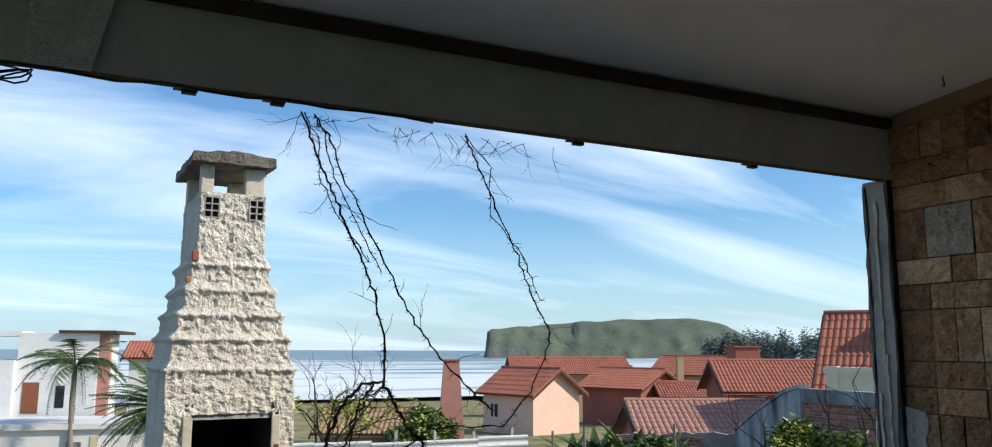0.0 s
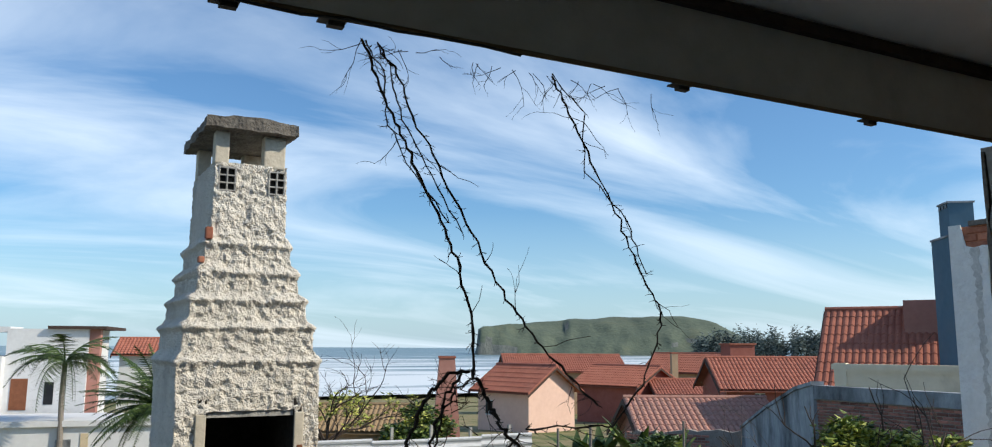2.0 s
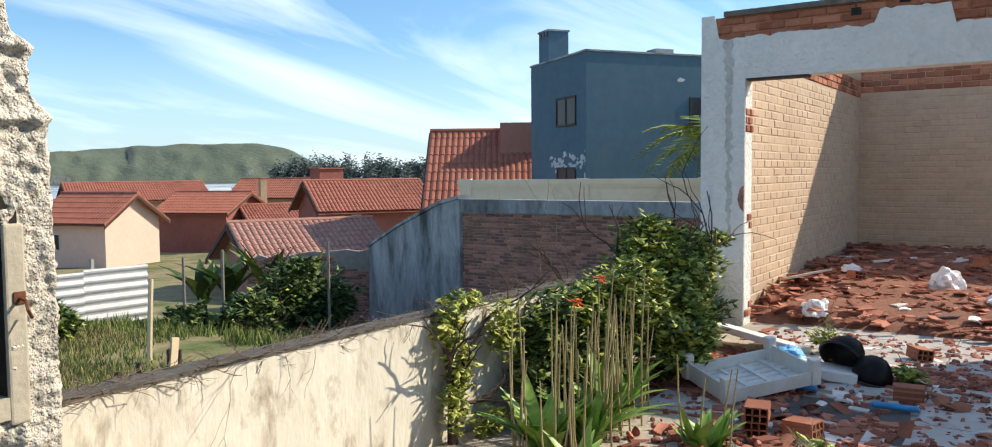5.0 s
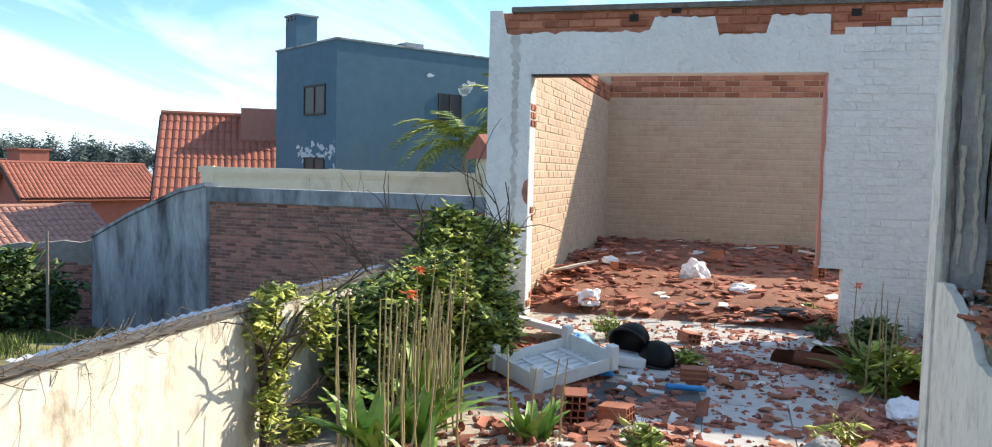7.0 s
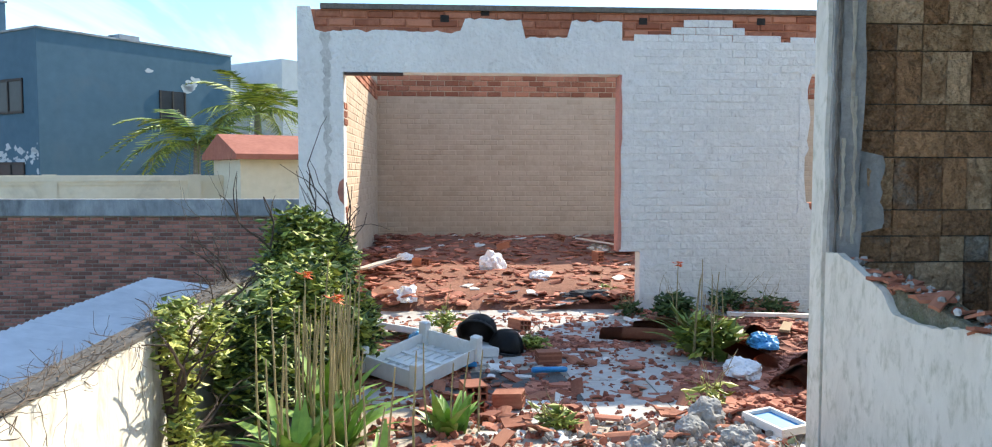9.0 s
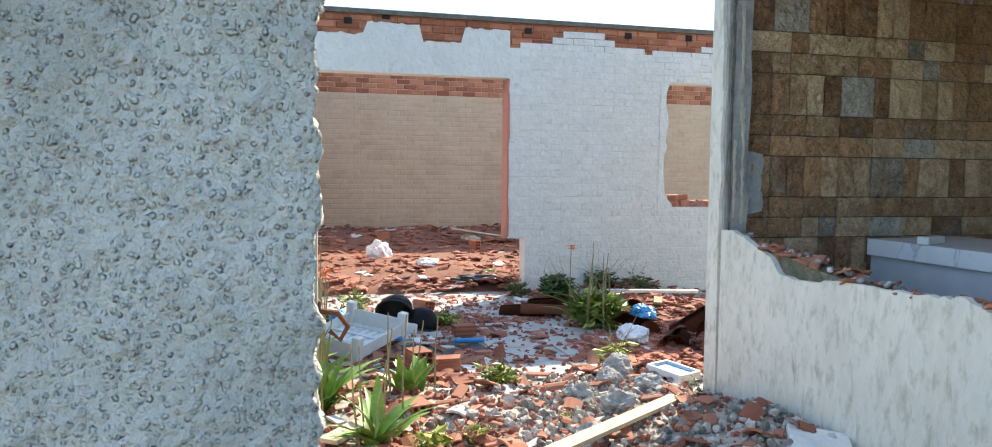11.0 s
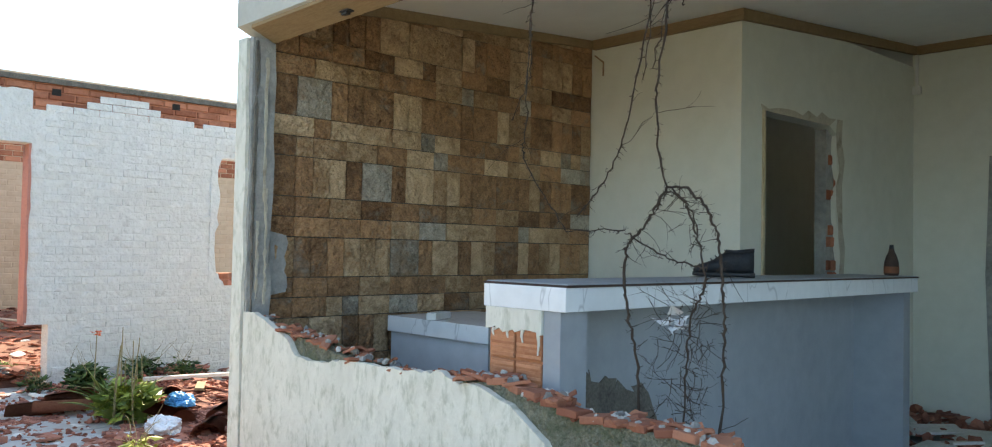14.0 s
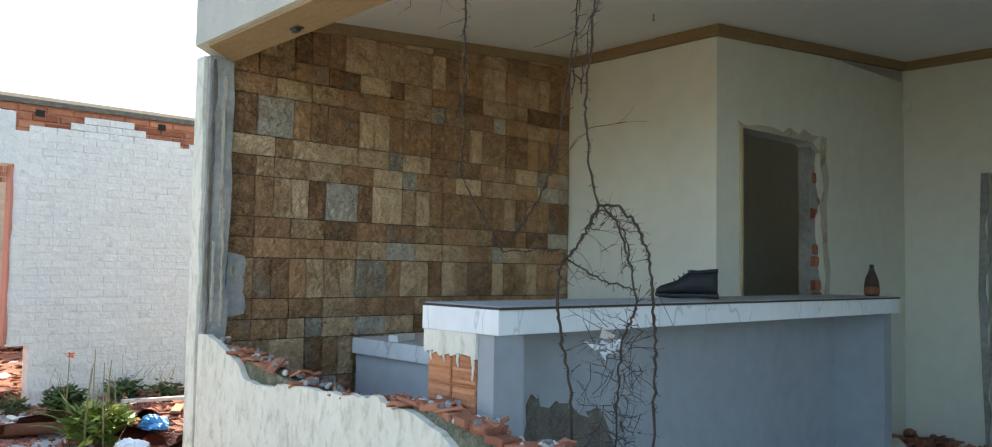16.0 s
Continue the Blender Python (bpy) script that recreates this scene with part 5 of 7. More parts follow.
# hanging dry vine
def vine():
    t = thing("dry_vine", "leafless dark creeper hanging from the beam in a loop", "vine", pose(0, 0, 0))
    r = random.Random(12)
    lines = [
        [(1.455, 3.575, 2.40), (1.487, 3.552, 2.29), (1.53, 3.519, 2.17), (1.565, 3.49, 2.06), (1.62, 3.448, 1.905), (1.651, 3.418, 1.793), (1.665, 3.38, 1.653), (1.65, 3.35, 1.535)],
        [(1.489, 3.575, 2.39), (1.542, 3.56, 2.33), (1.569, 3.53, 2.215), (1.635, 3.489, 2.06), (1.704, 3.441, 1.88), (1.766, 3.402, 1.735), (1.831, 3.373, 1.625), (1.92, 3.35, 1.53), (2.01, 3.35, 1.45)],
        [(2.035, 3.575, 2.39), (2.075, 3.545, 2.27), (2.13, 3.499, 2.10), (2.176, 3.459, 1.95), (2.209, 3.42, 1.803), (2.248, 3.395, 1.715), (2.25, 3.383, 1.66), (2.15, 3.35, 1.50), (2.06, 3.35, 1.40), (1.93, 3.35, 1.40), (1.80, 3.35, 1.40)],
        [(1.645, 3.35, 1.538), (1.68, 3.35, 1.503), (1.715, 3.35, 1.447), (1.763, 3.35, 1.389), (1.81, 3.35, 1.355), (1.817, 3.35, 1.31), (1.815, 3.35, 1.194), (1.796, 3.35, 1.099), (1.769, 3.35, 1.007), (1.755, 3.35, 0.88), (1.75, 3.36, 0.5), (1.74, 3.36, -0.01)],
        [(1.645, 3.35, 1.54), (1.577, 3.35, 1.534), (1.533, 3.35, 1.499), (1.49, 3.35, 1.445), (1.462, 3.35, 1.374), (1.451, 3.35, 1.286), (1.443, 3.35, 1.183), (1.436, 3.35, 1.08), (1.44, 3.35, 0.93), (1.47, 3.35, 0.5), (1.48, 3.34, -0.01)],
        [(1.63, 3.36, 1.535), (1.577, 3.36, 1.491), (1.543, 3.36, 1.409), (1.521, 3.36, 1.337), (1.497, 3.36, 1.232), (1.52, 3.36, 1.186), (1.551, 3.36, 1.139), (1.561, 3.36, 1.03), (1.571, 3.36, 0.91), (1.58, 3.36, 0.45)],
        [(1.801, 3.35, 1.389), (1.738, 3.345, 1.347), (1.666, 3.345, 1.315), (1.597, 3.35, 1.295), (1.499, 3.36, 1.284)],
        [(1.70, 3.345, 1.47), (1.655, 3.34, 1.525), (1.60, 3.34, 1.50), (1.555, 3.34, 1.44), (1.54, 3.345, 1.36)],
    ]
    radii = (0.0034, 0.0026, 0.0024, 0.0044, 0.0042, 0.0032, 0.0026, 0.0022)
    for k in (0, 1, 2):
        lines.append([(x + r.uniform(-0.03, 0.045), y + r.uniform(-0.03, 0.03), z) for x, y, z in lines[k][:5]])
    radii += (0.0018, 0.0018, 0.0016)
    twigs = bmesh.new()
    for line, rad in zip(lines, radii):
        pts = []
        for p in line:
            if line in lines[3:8]:
                k = (1.80 - p[0]) / 0.36
                shift = (0.034 * k, -0.052 * k)
            else:
                k = min(1, max(0, (2.2 - p[2]) / 0.6))
                shift = (0.016 * k, -0.023 * k) if p[0] < 1.7 else (0.02 * k, 0.0)
            pts.append(Vector((p[0] + shift[0], p[1] + shift[1], p[2])))
        fine = []
        for a, b in zip(pts, pts[1:]):
            for k in range(6):
                f = k / 6
                fine.append(a.lerp(b, f) + Vector((r.uniform(-1, 1), r.uniform(-1, 1), r.uniform(-1, 1))) * 0.005)
        fine.append(pts[-1])
        bm = bmesh.new()
        tube(bm, fine, [rad * r.uniform(0.8, 1.25) for _ in fine], 6)
        part("stem", bm, "bark", t)
        for p in fine:
            for _ in range(3):
                if r.random() < 0.72:
                    d = Vector((r.uniform(-1, 1), r.uniform(-0.5, 0.5), r.uniform(-1.0, 0.5))).normalized()
                    tree_twigs(twigs, p, d, r.uniform(0.06, 0.15) if r.random() < 0.06 else r.uniform(0.006, 0.022), 0.0012, 1 if r.random() < 0.3 else 0, r)
    for k in range(120):
        p = Vector((r.uniform(1.54, 1.78 if k % 3 == 0 else 1.68), 3.30 + r.uniform(-0.04, 0.04), r.uniform(0.55, 1.5 if k % 3 == 0 else 1.2)))
        tree_twigs(twigs, p, Vector((r.uniform(-1, 1), r.uniform(-0.4, 0.4), r.uniform(-1, 0.6))).normalized(), r.uniform(0.04, 0.11), 0.0014, 1, r)
    for _ in range(26):
        p = Vector((r.uniform(1.35, 2.4), 3.575, 2.385))
        tree_twigs(twigs, p, Vector((r.uniform(-1, 1), r.uniform(-0.3, 0.2), r.uniform(-1, -0.1))).normalized(), r.uniform(0.05, 0.13), 0.0012, 1, r)
    tagged(part("twig", twigs, "bark", t), kind="stuff")
    bm = bmesh.new()
    clump_cloud(bm, (1.655, 3.29, 1.10), (0.03, 0.02, 0.05), 12, 0.06, 5, 0.7)
    part("dry_leaf", bm, "bag_white", t, "pale shrivelled leaf")
    return t


vine()


# ---- trees beyond the wall ----
def frond_mesh(length, droop, leaflet, seed, n=26):
    r = random.Random(seed)
    bm = bmesh.new()
    pts = []
    for i in range(9):
        t = i / 8
        pts.append(Vector((length * t * (1 - 0.25 * droop * t), 0, length * (0.45 * t - droop * t * t))))
    tube(bm, pts, [0.025 * (1 - 0.8 * i / 8) for i in range(9)], 4)
    for k in range(n):
        t = 0.12 + 0.88 * k / n
        i = min(7, int(t * 8))
        p = pts[i].lerp(pts[i + 1], t * 8 - i)
        w = leaflet * math.sin(math.pi * (0.2 + 0.75 * t)) * r.uniform(0.8, 1.15)
        for s in (-1, 1):
            tip = p + Vector((w * 0.45, s * w, -w * r.uniform(0.15, 0.6)))
            d = Vector((0.05 * length / 2, 0, 0))
            v = [bm.verts.new(p - d * 0.5), bm.verts.new(p + d * 0.5), bm.verts.new(tip)]
            bm.faces.new(v)
    return bm


def palm(name, label, m, h, length, count, droop, leaflet, leaf_mat, r_trunk, seed, up=(0.1, 1.1)):
    r = random.Random(seed)
    t = thing(name, label, "palm tree", m)
    bm = bmesh.new()
    tube(bm, [(0, 0, -0.3), (0.05, 0, h * 0.35), (0.0, 0.05, h * 0.7), (0.02, 0.03, h)], [r_trunk * 1.2, r_trunk, r_trunk * 0.9, r_trunk * 0.8], 10)
    part("trunk", bm, "palm_bark", t)
    shared = [mesh_of("frond", frond_mesh(length, droop * k, leaflet, seed + i), leaf_mat) for i, k in enumerate((0.7, 1.0, 1.3))]
    for i in range(count):
        ob = new("frond", shared[i % 3])
        ob.parent = t
        ob.matrix_basis = pose(0.02, 0.03, h - 0.03, 0, -math.degrees(r.uniform(*up)) + 22, i * 137.5)
    return t


palm("palm_tree", "tall feathery palm with a slim grey trunk", FAR @ pose(0.2, 34.8, -3.2), 4.2, 2.2, 24, 0.75, 0.55, "leaf_dark", 0.10, 2, (0.0, 1.0))
palm("cycad", "dark spiky cycad with a stout trunk", FAR @ pose(2.9, 27.6, -1.9), 1.8, 2.4, 96, 0.4, 0.24, "leaf_dark", 0.2, 8, (-0.35, 1.1))
palm("garden_palm", "shaggy palm beside the blue building", FAR @ pose(24.4, 12.4, -1.5), 3.6, 2.6, 28, 0.9, 0.5, "leaf", 0.12, 14, (0.0, 1.1))
palm("garden_palm", "shaggy palm beside the blue building", FAR @ pose(26.5, 11.2, -1.5), 4.6, 2.6, 28, 0.9, 0.5, "leaf", 0.12, 15, (0.0, 1.1))


def banana(x, y, z, h, count, seed):
    r = random.Random(seed)
    t = thing("banana_plant", "ragged green banana plant in the open lot", "plant", FAR @ pose(x, y, z), "banana plants")
    bm = bmesh.new()
    tube(bm, [(0, 0, -0.1), (0.02, 0, h * 0.5)], [0.09, 0.06], 8)
    part("stalk", bm, "leaf_dark", t)
    for i in range(count):
        bm = bmesh.new()
        strap_leaf(bm, (0, 0, h * 0.3), i * 2.4 + r.uniform(-0.3, 0.3), h * r.uniform(0.7, 1.0), 0.30, r.uniform(0.3, 0.95), r)
        part("leaf", bm, "leaf_dark" if i % 2 else "leaf", t, smooth=True)
    return t


for i, (x, y, h, n) in enumerate(((12.9, 18.4, 1.6, 11), (12.2, 18.9, 1.3, 9), (13.6, 18.0, 1.4, 9), (11.6, 19.0, 1.1, 8), (14.2, 18.2, 1.2, 8), (13.2, 17.4, 1.0, 8))):
    banana(x, y, land(x, y) + 0.02, h + 0.35, n + 2, 200 + i)
shrub("lot_bush", "round green bush before the corrugated fence", 7.7, 17.4, -1.4, [((0, 0, 0.45), (0.62, 0.5, 0.42)), ((-0.45, 0, 0.3), (0.35, 0.3, 0.28)), ((0.45, 0.1, 0.32), (0.35, 0.3, 0.3))], 1500, 0.14, 51, (("leaf", 0.35), ("leaf_dark", 0.75)), 0.3)
shrub("hedge", "dark overgrown hedge at the end of the lot", 12.5, 16.6, -1.95, [((-1.2, 0, 0.55), (0.9, 0.5, 0.6)), ((0, 0.2, 0.75), (0.9, 0.5, 0.8)), ((1.1, 0.2, 0.55), (0.8, 0.5, 0.7)), ((-2.2, 0.6, 0.5), (0.7, 0.5, 0.5)), ((0.3, 0.3, 1.3), (0.6, 0.4, 0.4))], 620, 0.17, 52, (("leaf_dark", 1.3), ("leaf", 0.12)), 0.3)
shrub("beach_bush", "green bush by the beach houses", 15.9, 39.0, -3.5, [((0, 0, 1.9), (1.1, 0.8, 0.75)), ((1.1, 0, 1.3), (0.9, 0.8, 0.7)), ((-1.2, 0, 1.0), (0.9, 0.8, 0.7)), ((0.2, -0.3, 0.8), (1.2, 0.8, 0.8))], 200, 0.26, 53, (("leaf", 0.3), ("leaf_dark", 0.9)), 0.8)
shrub("villa_hedge", "low green hedge in front of the annex", 3.0, 27.2, -1.9, [((0, 0, 0.25), (1.0, 0.4, 0.25))], 300, 0.16, 54, (("leaf", 1.0),), 0.2)


def bare_tree():
    r = random.Random(31)
    t = thing("bare_tree", "sparse half-bare tree with yellowing leaves", "tree", FAR @ pose(5.9, 20.6, -1.5))
    bm = bmesh.new()
    tube(bm, [(0, 0, -0.1), (0.05, 0.02, 0.5), (0.0, 0.05, 1.0)], [0.09, 0.075, 0.06], 8)
    part("trunk", bm, "bark", t)
    tips = []
    for i in range(9):
        bm = bmesh.new()
        a = i * 2.4
        tips += tree_twigs(bm, Vector((0, 0.03, 0.55 + 0.05 * i)), Vector((math.cos(a) * 0.8, math.sin(a) * 0.8, 0.9)).normalized(), r.uniform(0.9, 1.5), 0.03, 3, r)
        part("limb", bm, "bark", t)
    bm = bmesh.new()
    for p in tips:
        if p.z < 2.0:
            clump_cloud(bm, p, (0.12, 0.12, 0.1), 7, 0.11, int(p.x * 100) % 97, 0.5)
    tagged(part("foliage", bm, "leaf_yellow", t), kind="stuff")


bare_tree()


# grass of the open lot
def grass(name, label, count, area, height, material, seed, wide=0.012):
    r = random.Random(seed)
    v, f = [], []
    x0, x1, y0, y1 = area
    while len(f) < count:
        cx, cy = r.uniform(x0, x1), r.uniform(y0, y1)
        if noise.noise(Vector((cx * 0.5, cy * 0.5, seed))) < -0.1:
            continue
        for _ in range(9):
            x, y = cx + r.gauss(0, 0.09), cy + r.gauss(0, 0.09)
            z = land(x, y)
            a, h = r.uniform(0, math.tau), height * r.uniform(0.5, 1.3)
            dx, dy = math.cos(a) * wide, math.sin(a) * wide
            k = len(v)
            v += [(x - dx, y - dy, z - 0.02), (x + dx, y + dy, z - 0.02), (x + r.uniform(-0.5, 0.5) * h, y + r.uniform(-0.5, 0.5) * h, z + h)]
            f.append((k, k + 1, k + 2))
    ob = new(name, raw(name, v, f, material))
    return tagged(ob, label, "grass", kind="stuff")


grass("grass", "green rough grass of the open lot", 34000, (2.5, 15.5, 8.5, 19), 0.12, "grass", 5)
grass("dry_grass", "straw-coloured dry grass of the open lot", 22000, (-3, 9, 8.5, 19.2), 0.11, "grass_dry", 6)
grass("weed_grass", "dark green tall weeds along the walls", 5000, (9.5, 16.5, 13, 18.5), 0.22, "grass", 9, 0.02)


# ---- fences, posts and shed beyond the wall ----
def corrugated(name, label, a, b, z0, z1, bays):
    a, b = Vector(a), Vector(b)
    t = thing(name, label, "fence", FAR)
    d = (b - a)
    n = Vector((d.y, -d.x)).normalized()
    r = random.Random(int(a.x * 10) + 77)
    for i in range(bays):
        p, q = a + d * i / bays, a + d * (i + 1) / bays
        j = r.uniform(-0.05, 0.05)
        k = 30
        wave = [(0.022 * math.sin(s * math.tau / 5) + 0.01 * (i % 2), z0 + (z1 + j - z0) * s / k) for s in range(k + 1)]
        bm = slab_profile(bmesh.new(), wave + [(o + 0.006, z) for o, z in reversed(wave)], "x", 0, (q - p).length)
        ob = part("sheet", bm, "zinc", t)
        ob.matrix_basis = pose(p.x, p.y, 0, 0, 0, math.degrees(math.atan2(d.y, d.x)))
        bm = boxed(p.x - 0.04, p.x + 0.04, p.y + 0.06, p.y + 0.14, z0 - 0.3, z1 - 0.05)
        part("post", bm, "palm_bark", t)
    return t


corrugated("corrugated_fence", "rusting corrugated metal sheet fence", (-0.3, 21.9), (2.7, 19.5), -1.5, -0.62, 3)
corrugated("corrugated_fence", "rusting corrugated metal sheet fence", (2.7, 19.5), (10.4, 19.1), -1.5, -0.42, 6)


def post(x, y, z0, z1, r, label, material="palm_bark", lean=(0, 0), group="posts of the lot"):
    bm = bmesh.new()
    tube(bm, [(0, 0, z0 - 0.2), (lean[0] * 0.5, lean[1] * 0.5, (z0 + z1) / 2), (lean[0], lean[1], z1)], [r, r * 0.95, r * 0.9], 8)
    return solid("post", bm, material, label, "post", FAR @ pose(x, y, 0), group)


post(12.3, 15.9, -2.4, 0.05, 0.03, "thin grey fence post in the lot")
post(11.0, 17.5, -2.4, -0.1, 0.035, "thin grey fence post in the lot")
post(10.4, 17.9, -2.4, -0.2, 0.03, "thin grey fence post in the lot")
post(7.75, 14.9, -1.35, -0.15, 0.04, "leaning whitish stake in the grass", "wood_pale", (0.14, 0.1))
for i, (dx, h, lean) in enumerate(((0, 0.98, (0.1, 0)), (0.14, 0.86, (-0.05, 0.05)), (0.28, 0.78, (0.12, 0)), (-0.14, 0.72, (0.02, 0.08)), (-0.24, 0.62, (0.2, 0)))):
    bm = boxed(-0.06, 0.06, -0.015, 0.015, -0.1, h, bevel=0.004)
    solid("board", bm, "dark_wood" if i else "wood_pale", "weathered board propped behind the garden wall", "board", FAR @ pose(5.9 + dx, 11.6 + 0.1 * i, -1.32, 0, lean[0] * 90, 20 + 15 * i), "boards behind the wall")
for i in range(4):
    bm = boxed(-0.06, 0.06, -0.06, 0.06, -4.6, -1.9 + 0.1 * (i % 2))
    solid("fence_post", bm, "concrete", "weathered concrete fence post near the beach", "post", FAR @ pose(13.0 + 1.6 * i, 36.5 - 0.6 * i, 0), "beach fence posts")


def shed():
    t = thing("metal_roof", "pale corrugated metal shed roof behind the garden wall", "roof", pose(0, 0, 0))
    for i in range(6):
        x0 = 5.0 + i * 0.95
        k = 24
        wave = [(x0 + s * 1.0 / k, 0.012 * math.sin(s * math.tau / 3)) for s in range(k + 1)]
        bm = slab_profile(bmesh.new(), wave + [(x, z - 0.006) for x, z in reversed(wave)], "y", 0, 2.2)
        ob = part("sheet", bm, "zinc", t)
        ob.matrix_basis = pose(0, 6.45, -0.26 + 0.004 * (i % 2), 8)
    for y in (6.5, 8.5):
        part("beam", boxed(5.0, 10.7, y, y + 0.08, -0.42 + (y - 6.45) * 0.14, -0.31 + (y - 6.45) * 0.14), "dark_wood", t)
        for x in (5.1, 10.5):
            part("post", boxed(x, x + 0.1, y, y + 0.08, -1.6, -0.4), "dark_wood", t)


shed()
h = thing("tiled_porch", "small red tiled porch roof beyond the brick wall", "roof", FAR @ pose(21.0, 10.9, 0.12, 0, 0, -60))
part("roof", slab_profile(bmesh.new(), [(-1.6, 1.46), (1.6, 1.46), (1.6, 1.58), (0, 2.08), (-1.6, 1.58)], "x", 0, 4), "roof_tile", h)
part("wall", boxed(0.2, 3.8, -1.2, 1.2, -2, 1.46), "paint_cream", h)
h = thing("white_block", "white upper storey behind the blue building", "building", FAR @ pose(31.5, 11.5, 0, 0, 0, -38))
part("wall", boxed(0, 6, 0, 3, -2, 5.4), "paint_white", h)
part("window", boxed(1.0, 1.7, -0.03, 0.05, 2.6, 4.0), "glass_dark", h)

weed("bushy green weed growing out of the rubble", 6.28, 3.36, 0.05, 0.30, 620, 0.10, 91)
weed("bushy green weed growing out of the rubble", 7.6, 3.2, 0.05, 0.26, 420, 0.09, 92, "leaf_dark")


# ---- rubble ----
def shard(v, f, p, size, r, curved=True):
    """A broken piece of clay roof tile: a bent plate with thickness, tumbled."""
    e = Euler((r.gauss(0, 0.13), r.gauss(0, 0.13), r.uniform(0, math.tau))).to_matrix()
    w, ln, th = size * r.uniform(0.5, 1.0), size * r.uniform(0.7, 1.8), 0.012
    bend = r.uniform(0.15, 0.6) * (1 if r.random() < 0.6 else -1) if curved else 0.02
    k = len(v)
    for end in (-0.5, 0.5):
        cut = r.uniform(-0.25, 0.25)
        for i in range(4):
            t = i / 3 - 0.5
            z = bend * w * (0.25 - t * t)
            q = Vector((w * t, ln * (end + cut * t), z))
            v.append(tuple(p + e @ q))
            v.append(tuple(p + e @ (q - Vector((0, 0, th)))))
    for i in range(3):
        a, b = k + 2 * i, k + 2 * i + 2
        c, d = a + 8, b + 8
        f += [(a, b, d, c), (a + 1, c + 1, d + 1, b + 1), (a, a + 1, b + 1, b), (c, d, d + 1, c + 1)]
    f += [(k, k + 8, k + 9, k + 1), (k + 6, k + 7, k + 15, k + 14)]


def chunk(v, f, p, size, r):
    """An uneven lump with eight corners."""
    e = Euler((r.uniform(0, 3), r.uniform(0, 3), r.uniform(0, 3))).to_matrix()
    k = len(v)
    sx, sy, sz = size * r.uniform(0.6, 1.2), size * r.uniform(0.5, 1.0), size * r.uniform(0.3, 0.8)
    top = []
    for z in (-1, 0, 1):
        for i in range(5):
            a = i * math.tau / 5 + r.uniform(-0.3, 0.3)
            m = (1.0 if z == 0 else 0.68) * r.uniform(0.75, 1.1)
            v.append(tuple(p + e @ Vector((math.cos(a) * sx * m, math.sin(a) * sy * m, z * sz * r.uniform(0.7, 1.0))) * 0.5))
    for j in (0, 5):
        for i in range(5):
            f.append((k + j + i, k + j + (i + 1) % 5, k + j + 5 + (i + 1) % 5, k + j + 5 + i))
    f.append(tuple(k + i for i in range(4, -1, -1)))
    f.append(tuple(k + 10 + i for i in range(5)))


def heap(x, y):
    """Height of the rubble over the yard."""
    n = noise.noise(Vector((x * 1.1, y * 1.1, 3))) * 0.5 + 0.5
    h = 0.0
    if x > 8.1:
        h = 0.10 + 0.14 * n + 0.12 * min(1, max(0, (x - 8.6) / 2.5))
    elif y < 3.6 and x > 5:
        h = 0.01 + 0.05 * n + 0.12 * max(0, 1 - abs(y - 2.4) / 0.9)
    elif x < 4.9:
        h = 0.02 + 0.06 * n + 0.16 * max(0, 1 - math.hypot(x - 3.3, (y - 3.75) * 1.3) / 1.1)
    else:
        h = 0.02 * n
    return 0.03 + h


def scatter(name, label, count, area, size, seed, material, keep, kind=shard, lift=0.5):
    r = random.Random(seed)
    v, f = [], []
    x0, x1, y0, y1 = area
    made = 0
    while made < count:
        x, y = r.uniform(x0, x1), r.uniform(y0, y1)
        if not keep(x, y, r):
            continue
        s = size * r.choice((0.4, 0.6, 0.8, 1.0, 1.0, 1.3))
        h = heap(x, y)
        kind(v, f, Vector((x, y, 0.035 + (h - 0.03) * r.uniform(0.35, 1.0) + s * 0.08 * r.random() * lift)), s, r)
        made += 1
    ob = new(name, raw(name, v, f, material))
    return tagged(ob, label, "rubble", kind="stuff")


def bare(x, y):
    """Where the swept tile floor shows through."""
    n = noise.noise(Vector((x * 0.9 + 4, y * 1.3, 7)))
    strip = 7.0 < x < 8.3 and y > 3.4
    lane = 4.5 < x < 6.6 and 3.75 < y < 4.45
    return n > 0.02 or strip or lane


def mound(name, area, n, material, label):
    x0, x1, y0, y1 = area
    v = []
    for j in range(n + 1):
        for i in range(n + 1):
            x, y = x0 + (x1 - x0) * i / n, y0 + (y1 - y0) * j / n
            rim = min(i, j, n - i, n - j) / n
            v.append((x, y, (0.034 + (heap(x, y) - 0.05) * min(1, rim * 12) + 0.01 * noise.noise(Vector((x * 9, y * 9, 0)))) if rim else 0.02))
    f = [(j * (n + 1) + i, j * (n + 1) + i + 1, (j + 1) * (n + 1) + i + 1, (j + 1) * (n + 1) + i) for j in range(n) for i in range(n)]
    return tagged(new(name, raw(name, v, f, material, True)), label, "ground", kind="structure")


mound("trim_ruin_debris", (8.2, 13.9, 0.5, 6.18), 56, "red_dust", "red brick dust under the rubble inside the ruin")
mound("trim_heap", (2.2, 4.9, 3.6, 5.8), 50, "ground_dirt", "sandy debris heap beside the parapet")
scatter("tile_rubble", "broken red clay roof tiles strewn inside the ruin", 9000, (8.15, 13.8, 0.8, 6.15), 0.095, 1, "terracotta", lambda x, y, r: not (8.15 < x < 8.9 and y > 3.7 and r.random() < 0.6))
scatter("tile_rubble", "broken red clay roof tiles strewn over the yard", 5600, (4.75, 8.1, 1.6, 4.5), 0.078, 2, "terracotta", lambda x, y, r: (not bare(x, y)) or r.random() < 0.03)
